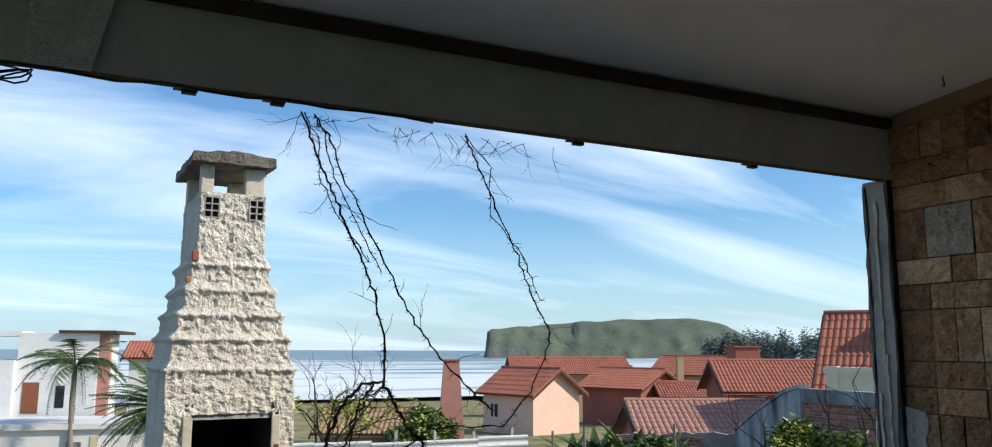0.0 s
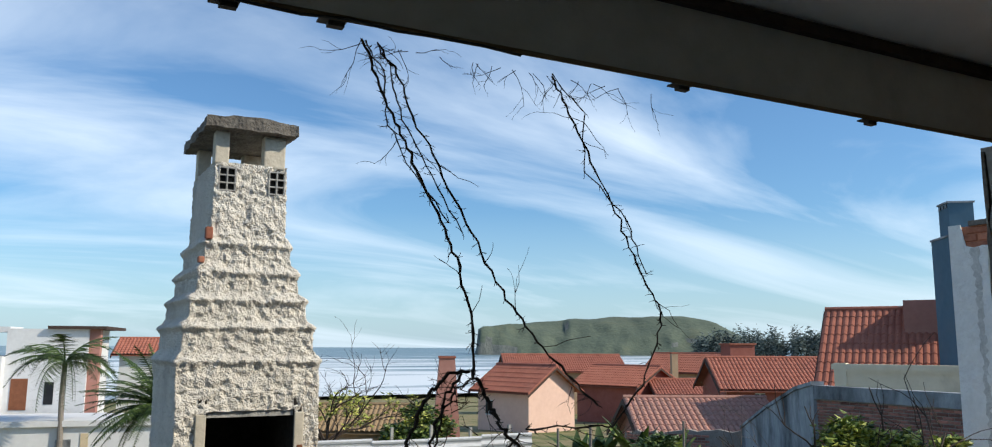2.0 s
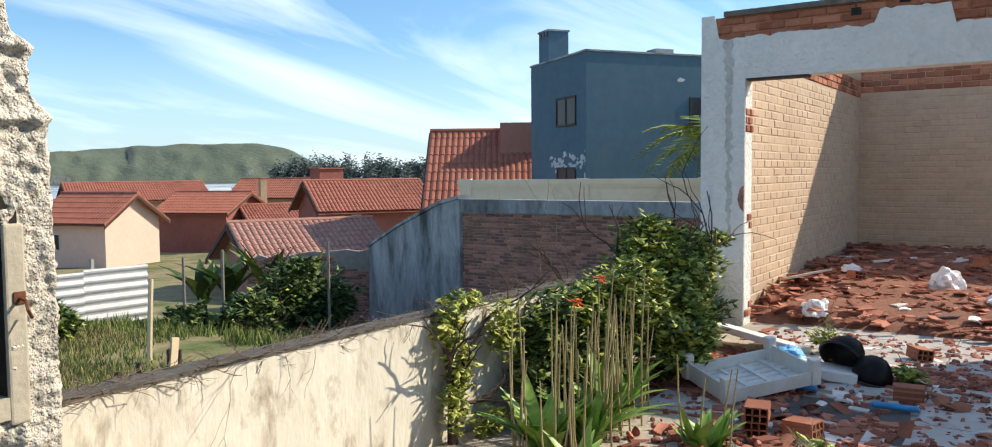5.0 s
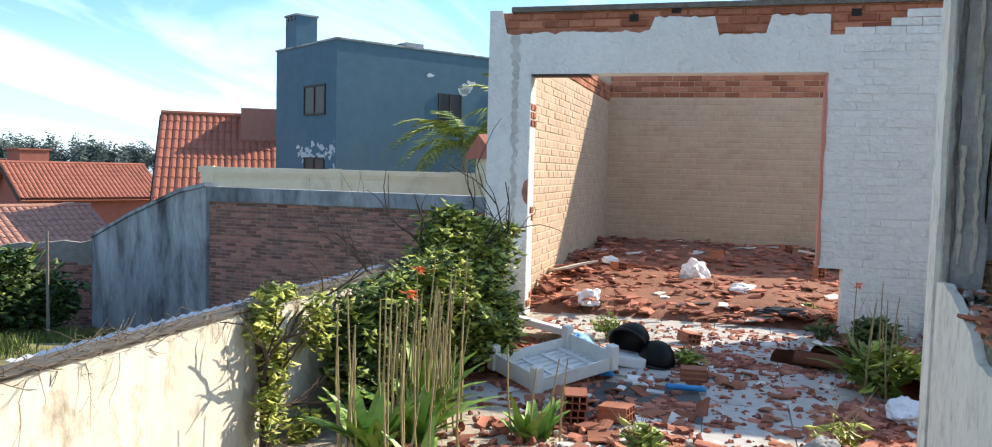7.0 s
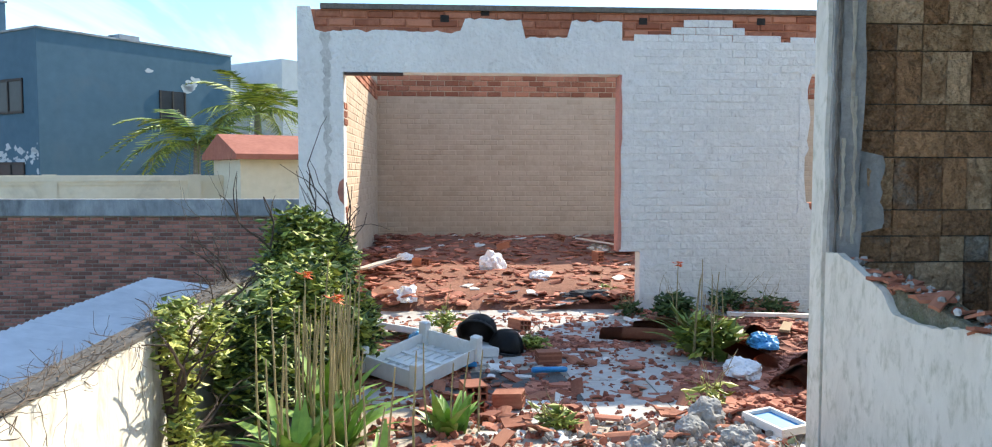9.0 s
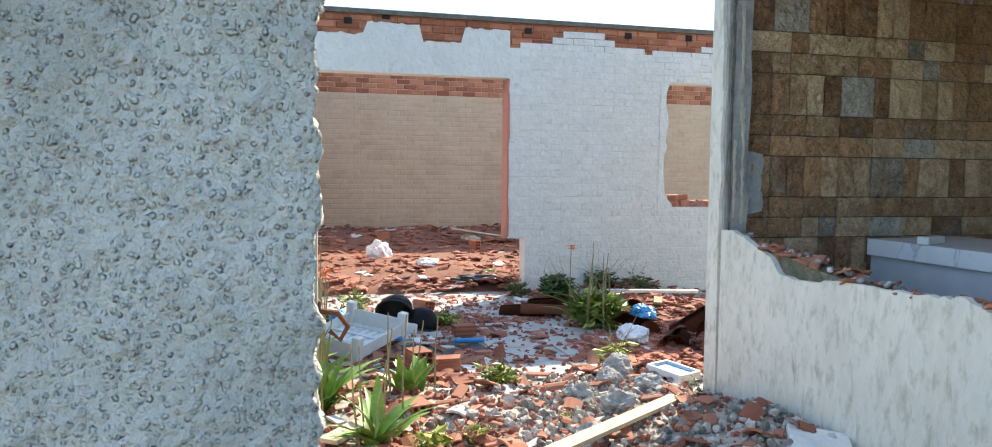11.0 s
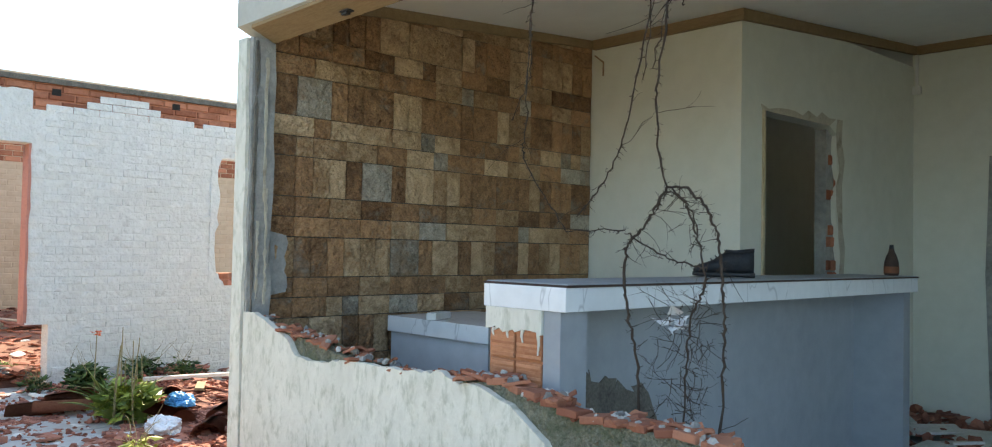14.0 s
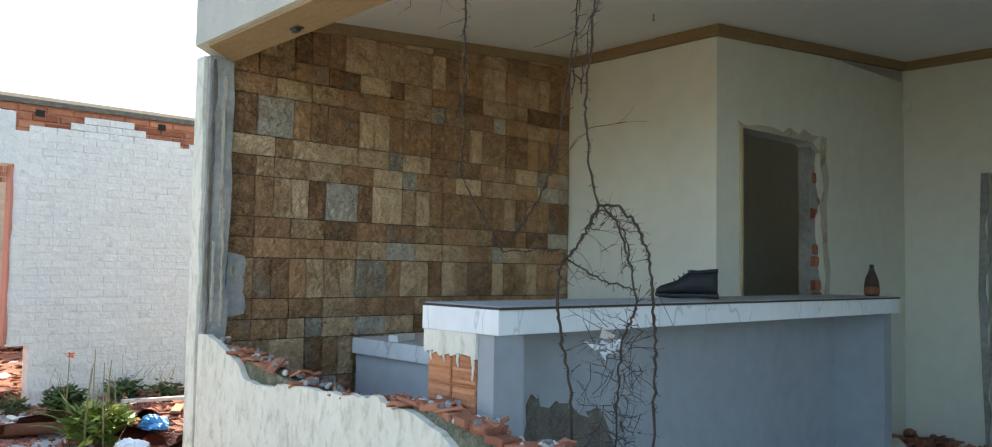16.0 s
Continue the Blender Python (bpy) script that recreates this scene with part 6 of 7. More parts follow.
scatter("tile_rubble", "broken red clay roof tiles strewn over the yard", 1700, (5.2, 8.0, 3.9, 5.9), 0.072, 3, "terracotta", lambda x, y, r: (not bare(x, y)) or r.random() < 0.05)
scatter("small_rubble", "small crumbs of brick and tile", 4000, (3.0, 8.0, 2.4, 5.7), 0.05, 4, "terracotta", lambda x, y, r: r.random() < (0.22 if bare(x, y) else 0.9), chunk)
scatter("concrete_rubble", "grey lumps of mortar and concrete beside the parapet", 3600, (2.3, 4.8, 3.62, 5.2), 0.058, 5, "rubble_grey", lambda x, y, r: r.random() < max(0.06, 1.1 - math.hypot(x - 3.4, (y - 3.8) * 1.1) / 1.5), chunk)
scatter("tile_rubble", "broken red clay tiles mixed into the debris heap", 620, (2.4, 4.9, 3.65, 5.5), 0.062, 6, "terracotta", lambda x, y, r: True)
scatter("pale_rubble", "pale chips of plaster and floor tile", 240, (3.0, 7.8, 3.0, 5.6), 0.085, 7, "plaster_chip", lambda x, y, r: r.random() < 0.7, shard)
scatter("pale_rubble", "pale chips of plaster and board inside the ruin", 110, (8.3, 13.4, 1.5, 6.0), 0.17, 8, "plaster_chip", lambda x, y, r: True, shard)

# dry creeper along the top of the garden wall
bm = bmesh.new()
r7 = random.Random(71)
for i in range(420):
    x = r7.uniform(0.05, 4.6)
    p = Vector((x, r7.uniform(-0.02, 0.10), 0.765))
    tree_twigs(bm, p, Vector((r7.choice((-1, 1)), r7.uniform(-0.3, 0.2), r7.uniform(-0.2, 0.2))).normalized(), r7.uniform(0.06, 0.17), 0.0022, 1, r7)
for i in range(12):
    x = r7.uniform(0.9, 3.6)
    tree_twigs(bm, Vector((x, -0.012, 0.74)), Vector((r7.uniform(-0.6, 0.6), -0.05, -1)).normalized(), r7.uniform(0.10, 0.3), 0.0014, 1, r7, 0.4)
for i in range(5):
    tree_twigs(bm, Vector((r7.uniform(2.9, 4.0), 0.06, 0.78)), Vector((r7.uniform(-0.5, 0.3), 0.1, 1)).normalized(), r7.uniform(0.3, 0.5), 0.0026, 1, r7, 0.5)
solid("wall_creeper", bm, "dry_vine_bark", "dry leafless creeper matted along the garden wall", "vine", gw.matrix_basis.copy(), kind="stuff")
part("coping", boxed(0, 6.1, -0.008, 0.108, 0.755, 0.768), "wall_dark", gw, "dark weathered top edge")

# debris on the room floor
r9 = random.Random(19)
v, f = [], []
for i in range(260):
    x, y = r9.uniform(1.2, 2.75), r9.uniform(-1.8, 0.1)
    (shard if r9.random() < 0.5 else chunk)(v, f, Vector((x, y, 0.02 + 0.05 * r9.random())), r9.uniform(0.05, 0.16), r9)
tagged(new("floor_debris", raw("floor_debris", v, f, "terracotta")), "broken tile and plaster debris on the room floor", "rubble", kind="stuff")
for i in range(7):
    x, y = r9.uniform(1.6, 2.7), r9.uniform(-1.7, -0.1)
    solid("plaster_sheet", boxed(-0.16, 0.16, -0.1, 0.1, 0, 0.02, bevel=0.004), "plaster_chip", "broken pale plaster sheet on the room floor", "plaster", pose(x, y, 0.06, r9.uniform(-12, 12), r9.uniform(-12, 12), r9.uniform(0, 360)), "plaster sheets")


# ---- loose things in the yard ----
def hollow_brick(m, label="orange hollow clay brick lying in the rubble", group="hollow bricks"):
    """16 x 11 x 8 cm, six channels along its length."""
    t = thing("hollow_brick", label, "brick", m, group)
    ln, w, hgt, wall = 0.16, 0.115, 0.08, 0.007
    for z in (0, hgt - wall):
        part("plate", boxed(-ln / 2, ln / 2, -w / 2, w / 2, z, z + wall), "terracotta_one", t)
    part("web", boxed(-ln / 2, ln / 2, -w / 2 + wall, w / 2 - wall, hgt / 2 - wall / 2, hgt / 2 + wall / 2), "terracotta_one", t)
    for k in range(4):
        y = -w / 2 + k * (w - wall) / 3
        part("web" if k in (1, 2) else "side", boxed(-ln / 2, ln / 2, y, y + wall, wall, hgt - wall), "terracotta_one", t)
    for k in range(4):
        y = -w / 2 - 0.002 if k < 2 else w / 2 - 0.001
        z = 0.016 + 0.036 * (k % 2)
        part("rib", boxed(-ln / 2 + 0.004, ln / 2 - 0.004, y, y + 0.003, z, z + 0.012), "terracotta_one", t)
    return t


hb = hollow_brick(pose(5.05, 5.02, 0.045, 0, 0, 20))
for x, y, z, rx, ry, rz in ((5.03, 5.0, 0.126, 0, 0, 12), (5.13, 4.80, 0.05, 0, 4, 75), (6.15, 4.46, 0.045, 0, 0, 95), (4.22, 5.16, 0.05, 0, 0, 15), (9.6, 5.4, 0.30, 10, 5, 40), (10.9, 4.4, 0.36, 0, 15, 80), (11.8, 3.6, 0.38, 20, 0, 10), (3.5, 5.3, 0.05, 0, 0, 60), (7.3, 4.55, 0.05, 8, 0, 33), (10.2, 3.4, 0.33, 90, 0, 15)):
    copy_thing(hb, pose(x, y, z, rx, ry, rz))


def crate(m):
    """A shallow white plastic tray with raised rim, slots and corner pegs."""
    t = thing("plastic_crate", "shallow white plastic crate tilted on the rubble", "crate", m)
    w, d, h = 0.60, 0.42, 0.11
    for i in range(7):
        y = -d / 2 + 0.02 + i * (d - 0.06) / 6
        part("slat", boxed(-w / 2, w / 2, y, y + 0.035, 0, 0.012), "plastic_white", t)
    part("tray_floor", boxed(-w / 2, w / 2, -d / 2, d / 2, -0.004, 0.004), "plastic_white", t)
    for i in range(4):
        x = -w / 2 + 0.06 + i * (w - 0.15) / 3
        part("rib", boxed(x, x + 0.03, -d / 2, d / 2, 0.004, 0.022), "plastic_white", t)
    part("side", boxed(-w / 2, w / 2, -d / 2 - 0.012, -d / 2, 0, h * 0.75, bevel=0.003), "plastic_white", t)
    part("side", boxed(-w / 2, w / 2, d / 2, d / 2 + 0.012, 0, h * 0.75, bevel=0.003), "plastic_white", t)
    part("end", boxed(-w / 2 - 0.012, -w / 2, -d / 2 - 0.012, d / 2 + 0.012, 0, h, bevel=0.003), "plastic_white", t)
    part("end", boxed(w / 2, w / 2 + 0.012, -d / 2 - 0.012, d / 2 + 0.012, 0, h, bevel=0.003), "plastic_white", t)
    for sx in (-1, 1):
        for sy in (-1, 1):
            part("corner_peg", boxed(sx * w / 2 - 0.03, sx * w / 2 + 0.03, sy * d / 2 - 0.03, sy * d / 2 + 0.03, 0, h + 0.05, bevel=0.008), "plastic_white", t)
    return t


crate(pose(5.88, 5.30, 0.10, 7, -6, -38))
solid("foam_board", boxed(-0.25, 0.25, -0.16, 0.16, 0, 0.07, bevel=0.012), "plastic_white", "thick white foam board in the rubble", "board", pose(6.45, 5.05, 0.05, 4, -6, 100))
solid("foam_board", boxed(-0.35, 0.35, -0.2, 0.2, 0, 0.05, bevel=0.01), "plastic_white", "thick white foam board in the rubble", "board", pose(7.1, 5.62, 0.10, 12, -8, 80))


def helmet_half(m, label):
    """An upturned black plastic bowl with a rim."""
    t = thing("black_bucket", label, "bucket", m, "black plastic bowls")
    bm = bmesh.new()
    rings = []
    for r, z in ((0.145, 0.0), (0.14, 0.05), (0.12, 0.10), (0.085, 0.14), (0.04, 0.155)):
        rings.append([bm.verts.new((r * math.cos(i * math.tau / 22), 0.85 * r * math.sin(i * math.tau / 22), z)) for i in range(22)])
    for a, b in zip(rings, rings[1:]):
        for i in range(22):
            bm.faces.new((a[i], a[(i + 1) % 22], b[(i + 1) % 22], b[i]))
    bm.faces.new(rings[-1])
    bmesh.ops.solidify(bm, geom=bm.faces[:], thickness=0.006)
    part("shell", bm, "plastic_black", t, smooth=True)
    bm = bmesh.new()
    tube(bm, [(0.15 * math.cos(i * math.tau / 22), 0.13 * math.sin(i * math.tau / 22), 0.0) for i in range(23)], 0.008, 6)
    part("rim", bm, "plastic_black", t)
    return t


helmet_half(pose(6.55, 4.92, 0.16, 58, 10, 60), "split black plastic bowl standing on edge")
helmet_half(pose(6.48, 4.72, 0.05, 8, 0, 20), "upturned black plastic bowl on the rubble")
for x, y, rz, ln in ((5.85, 4.49, -72, 0.24), (6.02, 5.02, -80, 0.16)):
    bm = bmesh.new()
    tube(bm, [(-ln / 2, 0, 0), (-ln / 2 + 0.01, 0, 0), (ln / 2 - 0.01, 0, 0), (ln / 2, 0, 0)], [0.014, 0.018, 0.018, 0.014], 14)
    solid("blue_tube", bm, "plastic_blue", "short bright blue plastic tube on the ground", "tube", pose(x, y, 0.07, 0, 4, rz), "blue tubes", True)


def crumpled(name, label, m, size, material, seed, category="bag", group=""):
    bm = bmesh.new()
    bmesh.ops.create_icosphere(bm, subdivisions=4, radius=1)
    for v in bm.verts:
        n = v.co.normalized()
        k = 0.75 + 0.35 * noise.noise(n * 1.7 + Vector((seed, 0, 0))) + 0.16 * abs(noise.noise(n * 4.5 + Vector((0, seed, 0)))) + 0.06 * noise.noise(n * 11)
        v.co = Vector((n.x * size[0], n.y * size[1], max(-0.15, n.z) * size[2])) * k
    return solid(name, bm, material, label, category, m, group)


crumpled("plastic_bag", "full white plastic bag on the tile rubble", pose(9.75, 4.62, 0.26), (0.19, 0.17, 0.2), "bag_white", 1)
crumpled("plastic_bag", "crumpled white plastic bag on the tile rubble", pose(8.4, 5.50, 0.14), (0.19, 0.13, 0.15), "bag_white", 2)
crumpled("plastic_bag", "crumpled translucent bag beside the planter", pose(5.6, 3.34, 0.09), (0.22, 0.13, 0.10), "bag_white", 3)
crumpled("blue_bag", "crumpled bright blue plastic bag in the rubble", pose(6.2, 2.98, 0.14), (0.15, 0.13, 0.09), "bag_blue", 4)
crumpled("blue_bag", "pale blue crumpled cloth beside the crate", pose(6.75, 5.30, 0.08), (0.18, 0.13, 0.09), "bag_blue", 5)
crumpled("paper_scrap", "crumpled white paper in the ruin", pose(9.2, 4.15, 0.22), (0.2, 0.16, 0.08), "bag_white", 6, "paper")
crumpled("paper_scrap", "crumpled white paper in the ruin", pose(10.4, 5.6, 0.3), (0.2, 0.12, 0.07), "bag_white", 7, "paper")
crumpled("paper_scrap", "crumpled white paper in the ruin", pose(11.0, 3.2, 0.34), (0.25, 0.16, 0.08), "bag_white", 8, "paper")
crumpled("black_sheet", "flattened black plastic sheet on the rubble", pose(8.4, 3.75, 0.15, 0, 0, 80), (0.34, 0.14, 0.07), "plastic_black", 9, "plastic sheet")
for x, y, s, sd in ((4.75, 3.84, 0.10, 3), (4.56, 3.98, 0.085, 4), (4.40, 3.80, 0.09, 5), (4.28, 4.27, 0.08, 6), (3.9, 4.2, 0.10, 7), (3.55, 4.5, 0.09, 8)):
    crumpled("concrete_lump", "rough grey lump of broken concrete", pose(x, y, heap(x, y) + 0.01, 0, 0, sd * 40), (s * 1.2, s, s), "concrete", 20 + sd, "rubble", "concrete lumps")


def tray_box(m):
    t = thing("foam_box_lid", "white foam box lid with a blue inside", "box", m)
    part("base", boxed(-0.16, 0.16, -0.12, 0.12, 0, 0.02), "plastic_white", t)
    part("lining", boxed(-0.14, 0.14, -0.10, 0.10, 0.021, 0.026), "plastic_blue", t, "bright blue lining")
    for a in ((-0.16, 0.16, -0.12, -0.10), (-0.16, 0.16, 0.10, 0.12), (-0.16, -0.14, -0.10, 0.10), (0.14, 0.16, -0.10, 0.10)):
        part("rim", boxed(*a, 0.02, 0.05, bevel=0.004), "plastic_white", t)


tray_box(pose(4.60, 3.55, 0.085, 0, -5, 25) @ Matrix.Scale(0.8, 4))


def plank(x0, y0, x1, y1, z, w, label, material="wood_pale", th=0.02):
    ln = math.hypot(x1 - x0, y1 - y0)
    return solid("plank", boxed(-ln / 2, ln / 2, -w / 2, w / 2, 0, th, bevel=0.003), material, label, "plank", pose((x0 + x1) / 2, (y0 + y1) / 2, z, 3, 2, math.degrees(math.atan2(y1 - y0, x1 - x0))), "loose planks")


plank(3.10, 4.92, 3.90, 3.90, 0.17, 0.075, "pale new wooden batten across the debris")
plank(3.80, 5.62, 4.20, 5.36, 0.08, 0.09, "pale weathered board end in the debris")
plank(3.3, 5.25, 3.75, 5.15, 0.09, 0.05, "narrow pale batten in the debris")
plank(7.0, 2.95, 7.0, 2.05, 0.18, 0.032, "white pipe-like batten by the ruin wall", "plastic_white", 0.03)
plank(6.4, 2.75, 7.3, 2.3, 0.16, 0.07, "weathered batten in the tiles", "wood_raw")
solid("floor_slab", boxed(-0.22, 0.22, -0.12, 0.12, 0, 0.035, bevel=0.004), "plaster_chip", "broken pale floor slab on the heap", "slab", pose(2.93, 3.78, 0.17, 6, -6, -30))
solid("cardboard_sheet", boxed(-0.45, 0.45, -0.25, 0.25, 0, 0.02), "rubble_grey", "grey board lying on the ruin rubble", "board", pose(10.9, 3.05, 0.4, 6, -8, 75))
solid("board_grey", boxed(-0.3, 0.3, -0.2, 0.2, 0, 0.02), "rubble_grey", "grey board lying on the ruin rubble", "board", pose(9.6, 5.9, 0.3, -12, 10, 30))


def ridge_tile(m):
    bm = bmesh.new()
    n = 8
    rows = [[bm.verts.new((x, 0.10 * math.cos(math.pi * i / n), 0.085 * math.sin(math.pi * i / n))) for i in range(n + 1)] for x in (-0.2, 0.2)]
    for i in range(n):
        bm.faces.new((rows[0][i], rows[0][i + 1], rows[1][i + 1], rows[1][i]))
    bmesh.ops.solidify(bm, geom=bm.faces[:], thickness=0.014)
    return solid("roof_tile", bm, "terracotta_one", "half-round clay roof tile lying whole in the rubble", "roof tile", m, "whole roof tiles", True)


rt = ridge_tile(pose(5.38, 3.12, 0.08, 0, 4, -34))
for x, y, z, rx, ry, rz in ((5.2, 2.95, 0.16, 6, 0, -30), (6.9, 3.75, 0.05, 0, 6, 60), (6.75, 3.62, 0.07, 10, 0, 70), (6.9, 3.5, 0.10, -8, 8, 55), (7.0, 3.3, 0.10, 0, 0, 100), (5.9, 3.2, 0.10, 20, 0, 10), (5.7, 2.8, 0.14, 0, 12, 120), (6.4, 3.0, 0.12, 0, 0, 150)):
    copy_thing(rt, pose(x, y, z, rx, ry, rz))

# separate broken tiles in the near rubble
frag = []
r5 = random.Random(55)
for i in range(10):
    v, f = [], []
    shard(v, f, Vector((0, 0, 0)), 0.13, r5)
    frag.append(raw("tile_fragment", v, f, "terracotta_one"))
for i in range(170):
    x, y = r5.uniform(2.7, 6.6), r5.uniform(3.65, 5.3)
    if r5.random() > 1.2 - 0.25 * abs(x - 3.8):
        continue
    ob = new("tile_fragment", frag[i % 10])
    ob.matrix_basis = pose(x, y, heap(x, y) + 0.02, r5.gauss(0, 12), r5.gauss(0, 12), r5.uniform(0, 360)) @ Matrix.Scale(r5.uniform(0.35, 0.85), 4)
    tagged(ob, "broken piece of red clay roof tile", "tile fragment", "tile fragments")

# flat red bricks left along the low end of the parapet
r10 = random.Random(10)
for i in range(11):
    x = 1.34 + 0.088 * i
    z = next(core[j + 1][1] + (core[j][1] - core[j + 1][1]) * (x - core[j + 1][0]) / (core[j][0] - core[j + 1][0]) for j in range(len(core) - 1) if core[j + 1][0] <= x <= core[j][0])
    ob = part("brick", boxed(-0.042, 0.042, -0.045, 0.045, 0, 0.026, bevel=0.006), "terracotta_one", par)
    ob.matrix_basis = pose(x, 3.525 + r10.uniform(-0.012, 0.012), z - 0.004, r10.gauss(0, 4), r10.gauss(0, 5), r10.gauss(0, 12))

# rubble lying on the broken parapet
lumps = []
for i in range(6):
    v, f = [], []
    chunk(v, f, Vector((0, 0, 0)), 0.055, r5)
    lumps.append((raw("mortar_lump", v, f, "rubble_one"), "mortar_lump", "small grey lump of mortar on the broken parapet", "mortar"))
    v, f = [], []
    shard(v, f, Vector((0, 0, 0)), 0.075, r5)
    lumps.append((raw("brick_shard", v, f, "terracotta_one"), "brick_shard", "shard of red brick on the broken parapet", "brick shard"))
for i in range(290):
    x = r5.uniform(1.3, 4.02)
    zt = [z for (xa, z) in core if abs(xa - x) < 0.25] or [0.8]
    j = min(range(len(core)), key=lambda q: abs(core[q][0] - x))
    me, nm, lb, ct = lumps[r5.choice((0, 1, 2, 3, 4, 5, 6, 7, 8, 9, 10, 11))]
    ob = new(nm, me)
    ob.matrix_basis = pose(x, r5.uniform(3.47, 3.56), core[j][1] + 0.016, r5.uniform(-20, 20), r5.uniform(-20, 20), r5.uniform(0, 360)) @ Matrix.Scale(r5.uniform(0.35, 0.95), 4)
    tagged(ob, lb, ct, "rubble on the parapet")

# ---- things on the bar ----
def shoe(m, label):
    t = thing("shoe", label, "shoe", m)
    def loft(sections, n=18):
        bm = bmesh.new()
        rings = []
        for x, w, z0, z1, sq in sections:
            ring = []
            for i in range(n):
                a = i * math.tau / n
                c, s = math.cos(a), math.sin(a)
                ring.append(bm.verts.new((x, w * math.copysign(abs(c) ** sq, c), (z0 + z1) / 2 + (z1 - z0) / 2 * math.copysign(abs(s) ** sq, s))))
            rings.append(ring)
        for a, b in zip(rings, rings[1:]):
            for i in range(n):
                bm.faces.new((a[i], a[(i + 1) % n], b[(i + 1) % n], b[i]))
        bm.faces.new(rings[0][::-1])
        bm.faces.new(rings[-1])
        bmesh.ops.recalc_face_normals(bm, faces=bm.faces[:])
        return bm
    part("sole", loft([(-0.145, 0.030, 0, 0.022, 0.5), (-0.12, 0.042, 0, 0.026, 0.5), (-0.04, 0.036, 0.004, 0.024, 0.5), (0.06, 0.05, 0, 0.024, 0.5), (0.12, 0.042, 0.002, 0.024, 0.6), (0.15, 0.02, 0.008, 0.024, 0.7)]), "plastic_black", t)
    part("upper", loft([(-0.14, 0.028, 0.02, 0.132, 0.8), (-0.11, 0.040, 0.02, 0.128, 0.8), (-0.06, 0.042, 0.02, 0.122, 0.85), (-0.01, 0.043, 0.02, 0.126, 0.9), (0.02, 0.045, 0.02, 0.108, 0.9), (0.05, 0.047, 0.02, 0.084, 0.9), (0.09, 0.047, 0.02, 0.070, 0.8), (0.125, 0.038, 0.02, 0.058, 0.8), (0.145, 0.018, 0.022, 0.042, 1)]), "shoe_leather", t, smooth=True)
    part("collar", loft([(-0.142, 0.02, 0.118, 0.142, 0.9), (-0.10, 0.036, 0.116, 0.138, 0.9), (-0.05, 0.034, 0.112, 0.132, 0.9), (-0.01, 0.022, 0.112, 0.136, 0.9)]), "shoe_leather", t, smooth=True)
    for i in range(4):
        x = -0.01 + 0.022 * i
        z = 0.132 - 0.014 * i
        bm = bmesh.new()
        tube(bm, [(x, -0.026, z - 0.012), (x + 0.006, 0, z), (x, 0.026, z - 0.012)], 0.0035, 5)
        part("lace", bm, "plastic_black", t)
    return t


M["shoe_leather"] = mat("shoe_leather", (0.010, 0.011, 0.014), (0.028, 0.030, 0.036), 14, 0.6, 0.4, 90, 0.003)
shoe(pose(2.27, 1.97, 1.2125, 0, 0, 34), "black leather work shoe standing on the bar counter")


def bottle(m):
    """A small squat bottle with a narrow neck and a stopper."""
    t = thing("bottle", "small dark brown bottle standing on the bar counter", "bottle", m)

    def lathe(profile, n=18):
        bm = bmesh.new()
        rings = [[bm.verts.new((r * math.cos(i * math.tau / n), r * math.sin(i * math.tau / n), z)) for i in range(n)] for r, z in profile]
        for a, b in zip(rings, rings[1:]):
            for i in range(n):
                bm.faces.new((a[i], a[(i + 1) % n], b[(i + 1) % n], b[i]))
        bm.faces.new(rings[0][::-1])
        bm.faces.new(rings[-1])
        return bm

    part("body", lathe([(0.036, 0), (0.042, 0.008), (0.043, 0.05), (0.040, 0.085), (0.030, 0.12), (0.018, 0.145), (0.014, 0.165)]), "dark_wood", t, smooth=True)
    part("label", lathe([(0.0436, 0.014), (0.0440, 0.03), (0.0436, 0.055)]), "wood_door", t, "faded red-brown band")
    part("stopper", lathe([(0.013, 0.163), (0.014, 0.17), (0.011, 0.188)]), "plastic_black", t)
    return t


bottle(pose(2.115, 0.285, 1.2125))
cd = thing("wall_conduit", "white cable conduit with a small junction box in the corner", "conduit", pose(2.71, -1.838, 0))
part("duct", boxed(-0.012, 0.012, 0, 0.02, 2.78, 3.05, bevel=0.003), "plastic_white", cd)
part("junction_box", boxed(-0.035, 0.035, 0, 0.03, 2.71, 2.78, bevel=0.006), "plastic_white", cd)
cb = thing("switch_box", "small white plastic box on the cabinet", "box", pose(3.68, 2.60, 0.932, 0, 0, -65))
part("shell", boxed(-0.10, 0.10, -0.03, 0.03, 0, 0.035, bevel=0.006), "plastic_white", cb)
part("cover", boxed(-0.095, 0.095, -0.027, 0.027, 0.035, 0.039, bevel=0.001), "marble", cb)
bm = bmesh.new()
bmesh.ops.create_circle(bm, cap_ends=True, segments=24, radius=0.06)
solid("drain_cover", bm, "plastic_black", "dark round hole cover on the cabinet top", "drain", pose(3.5, 2.3, 0.934))

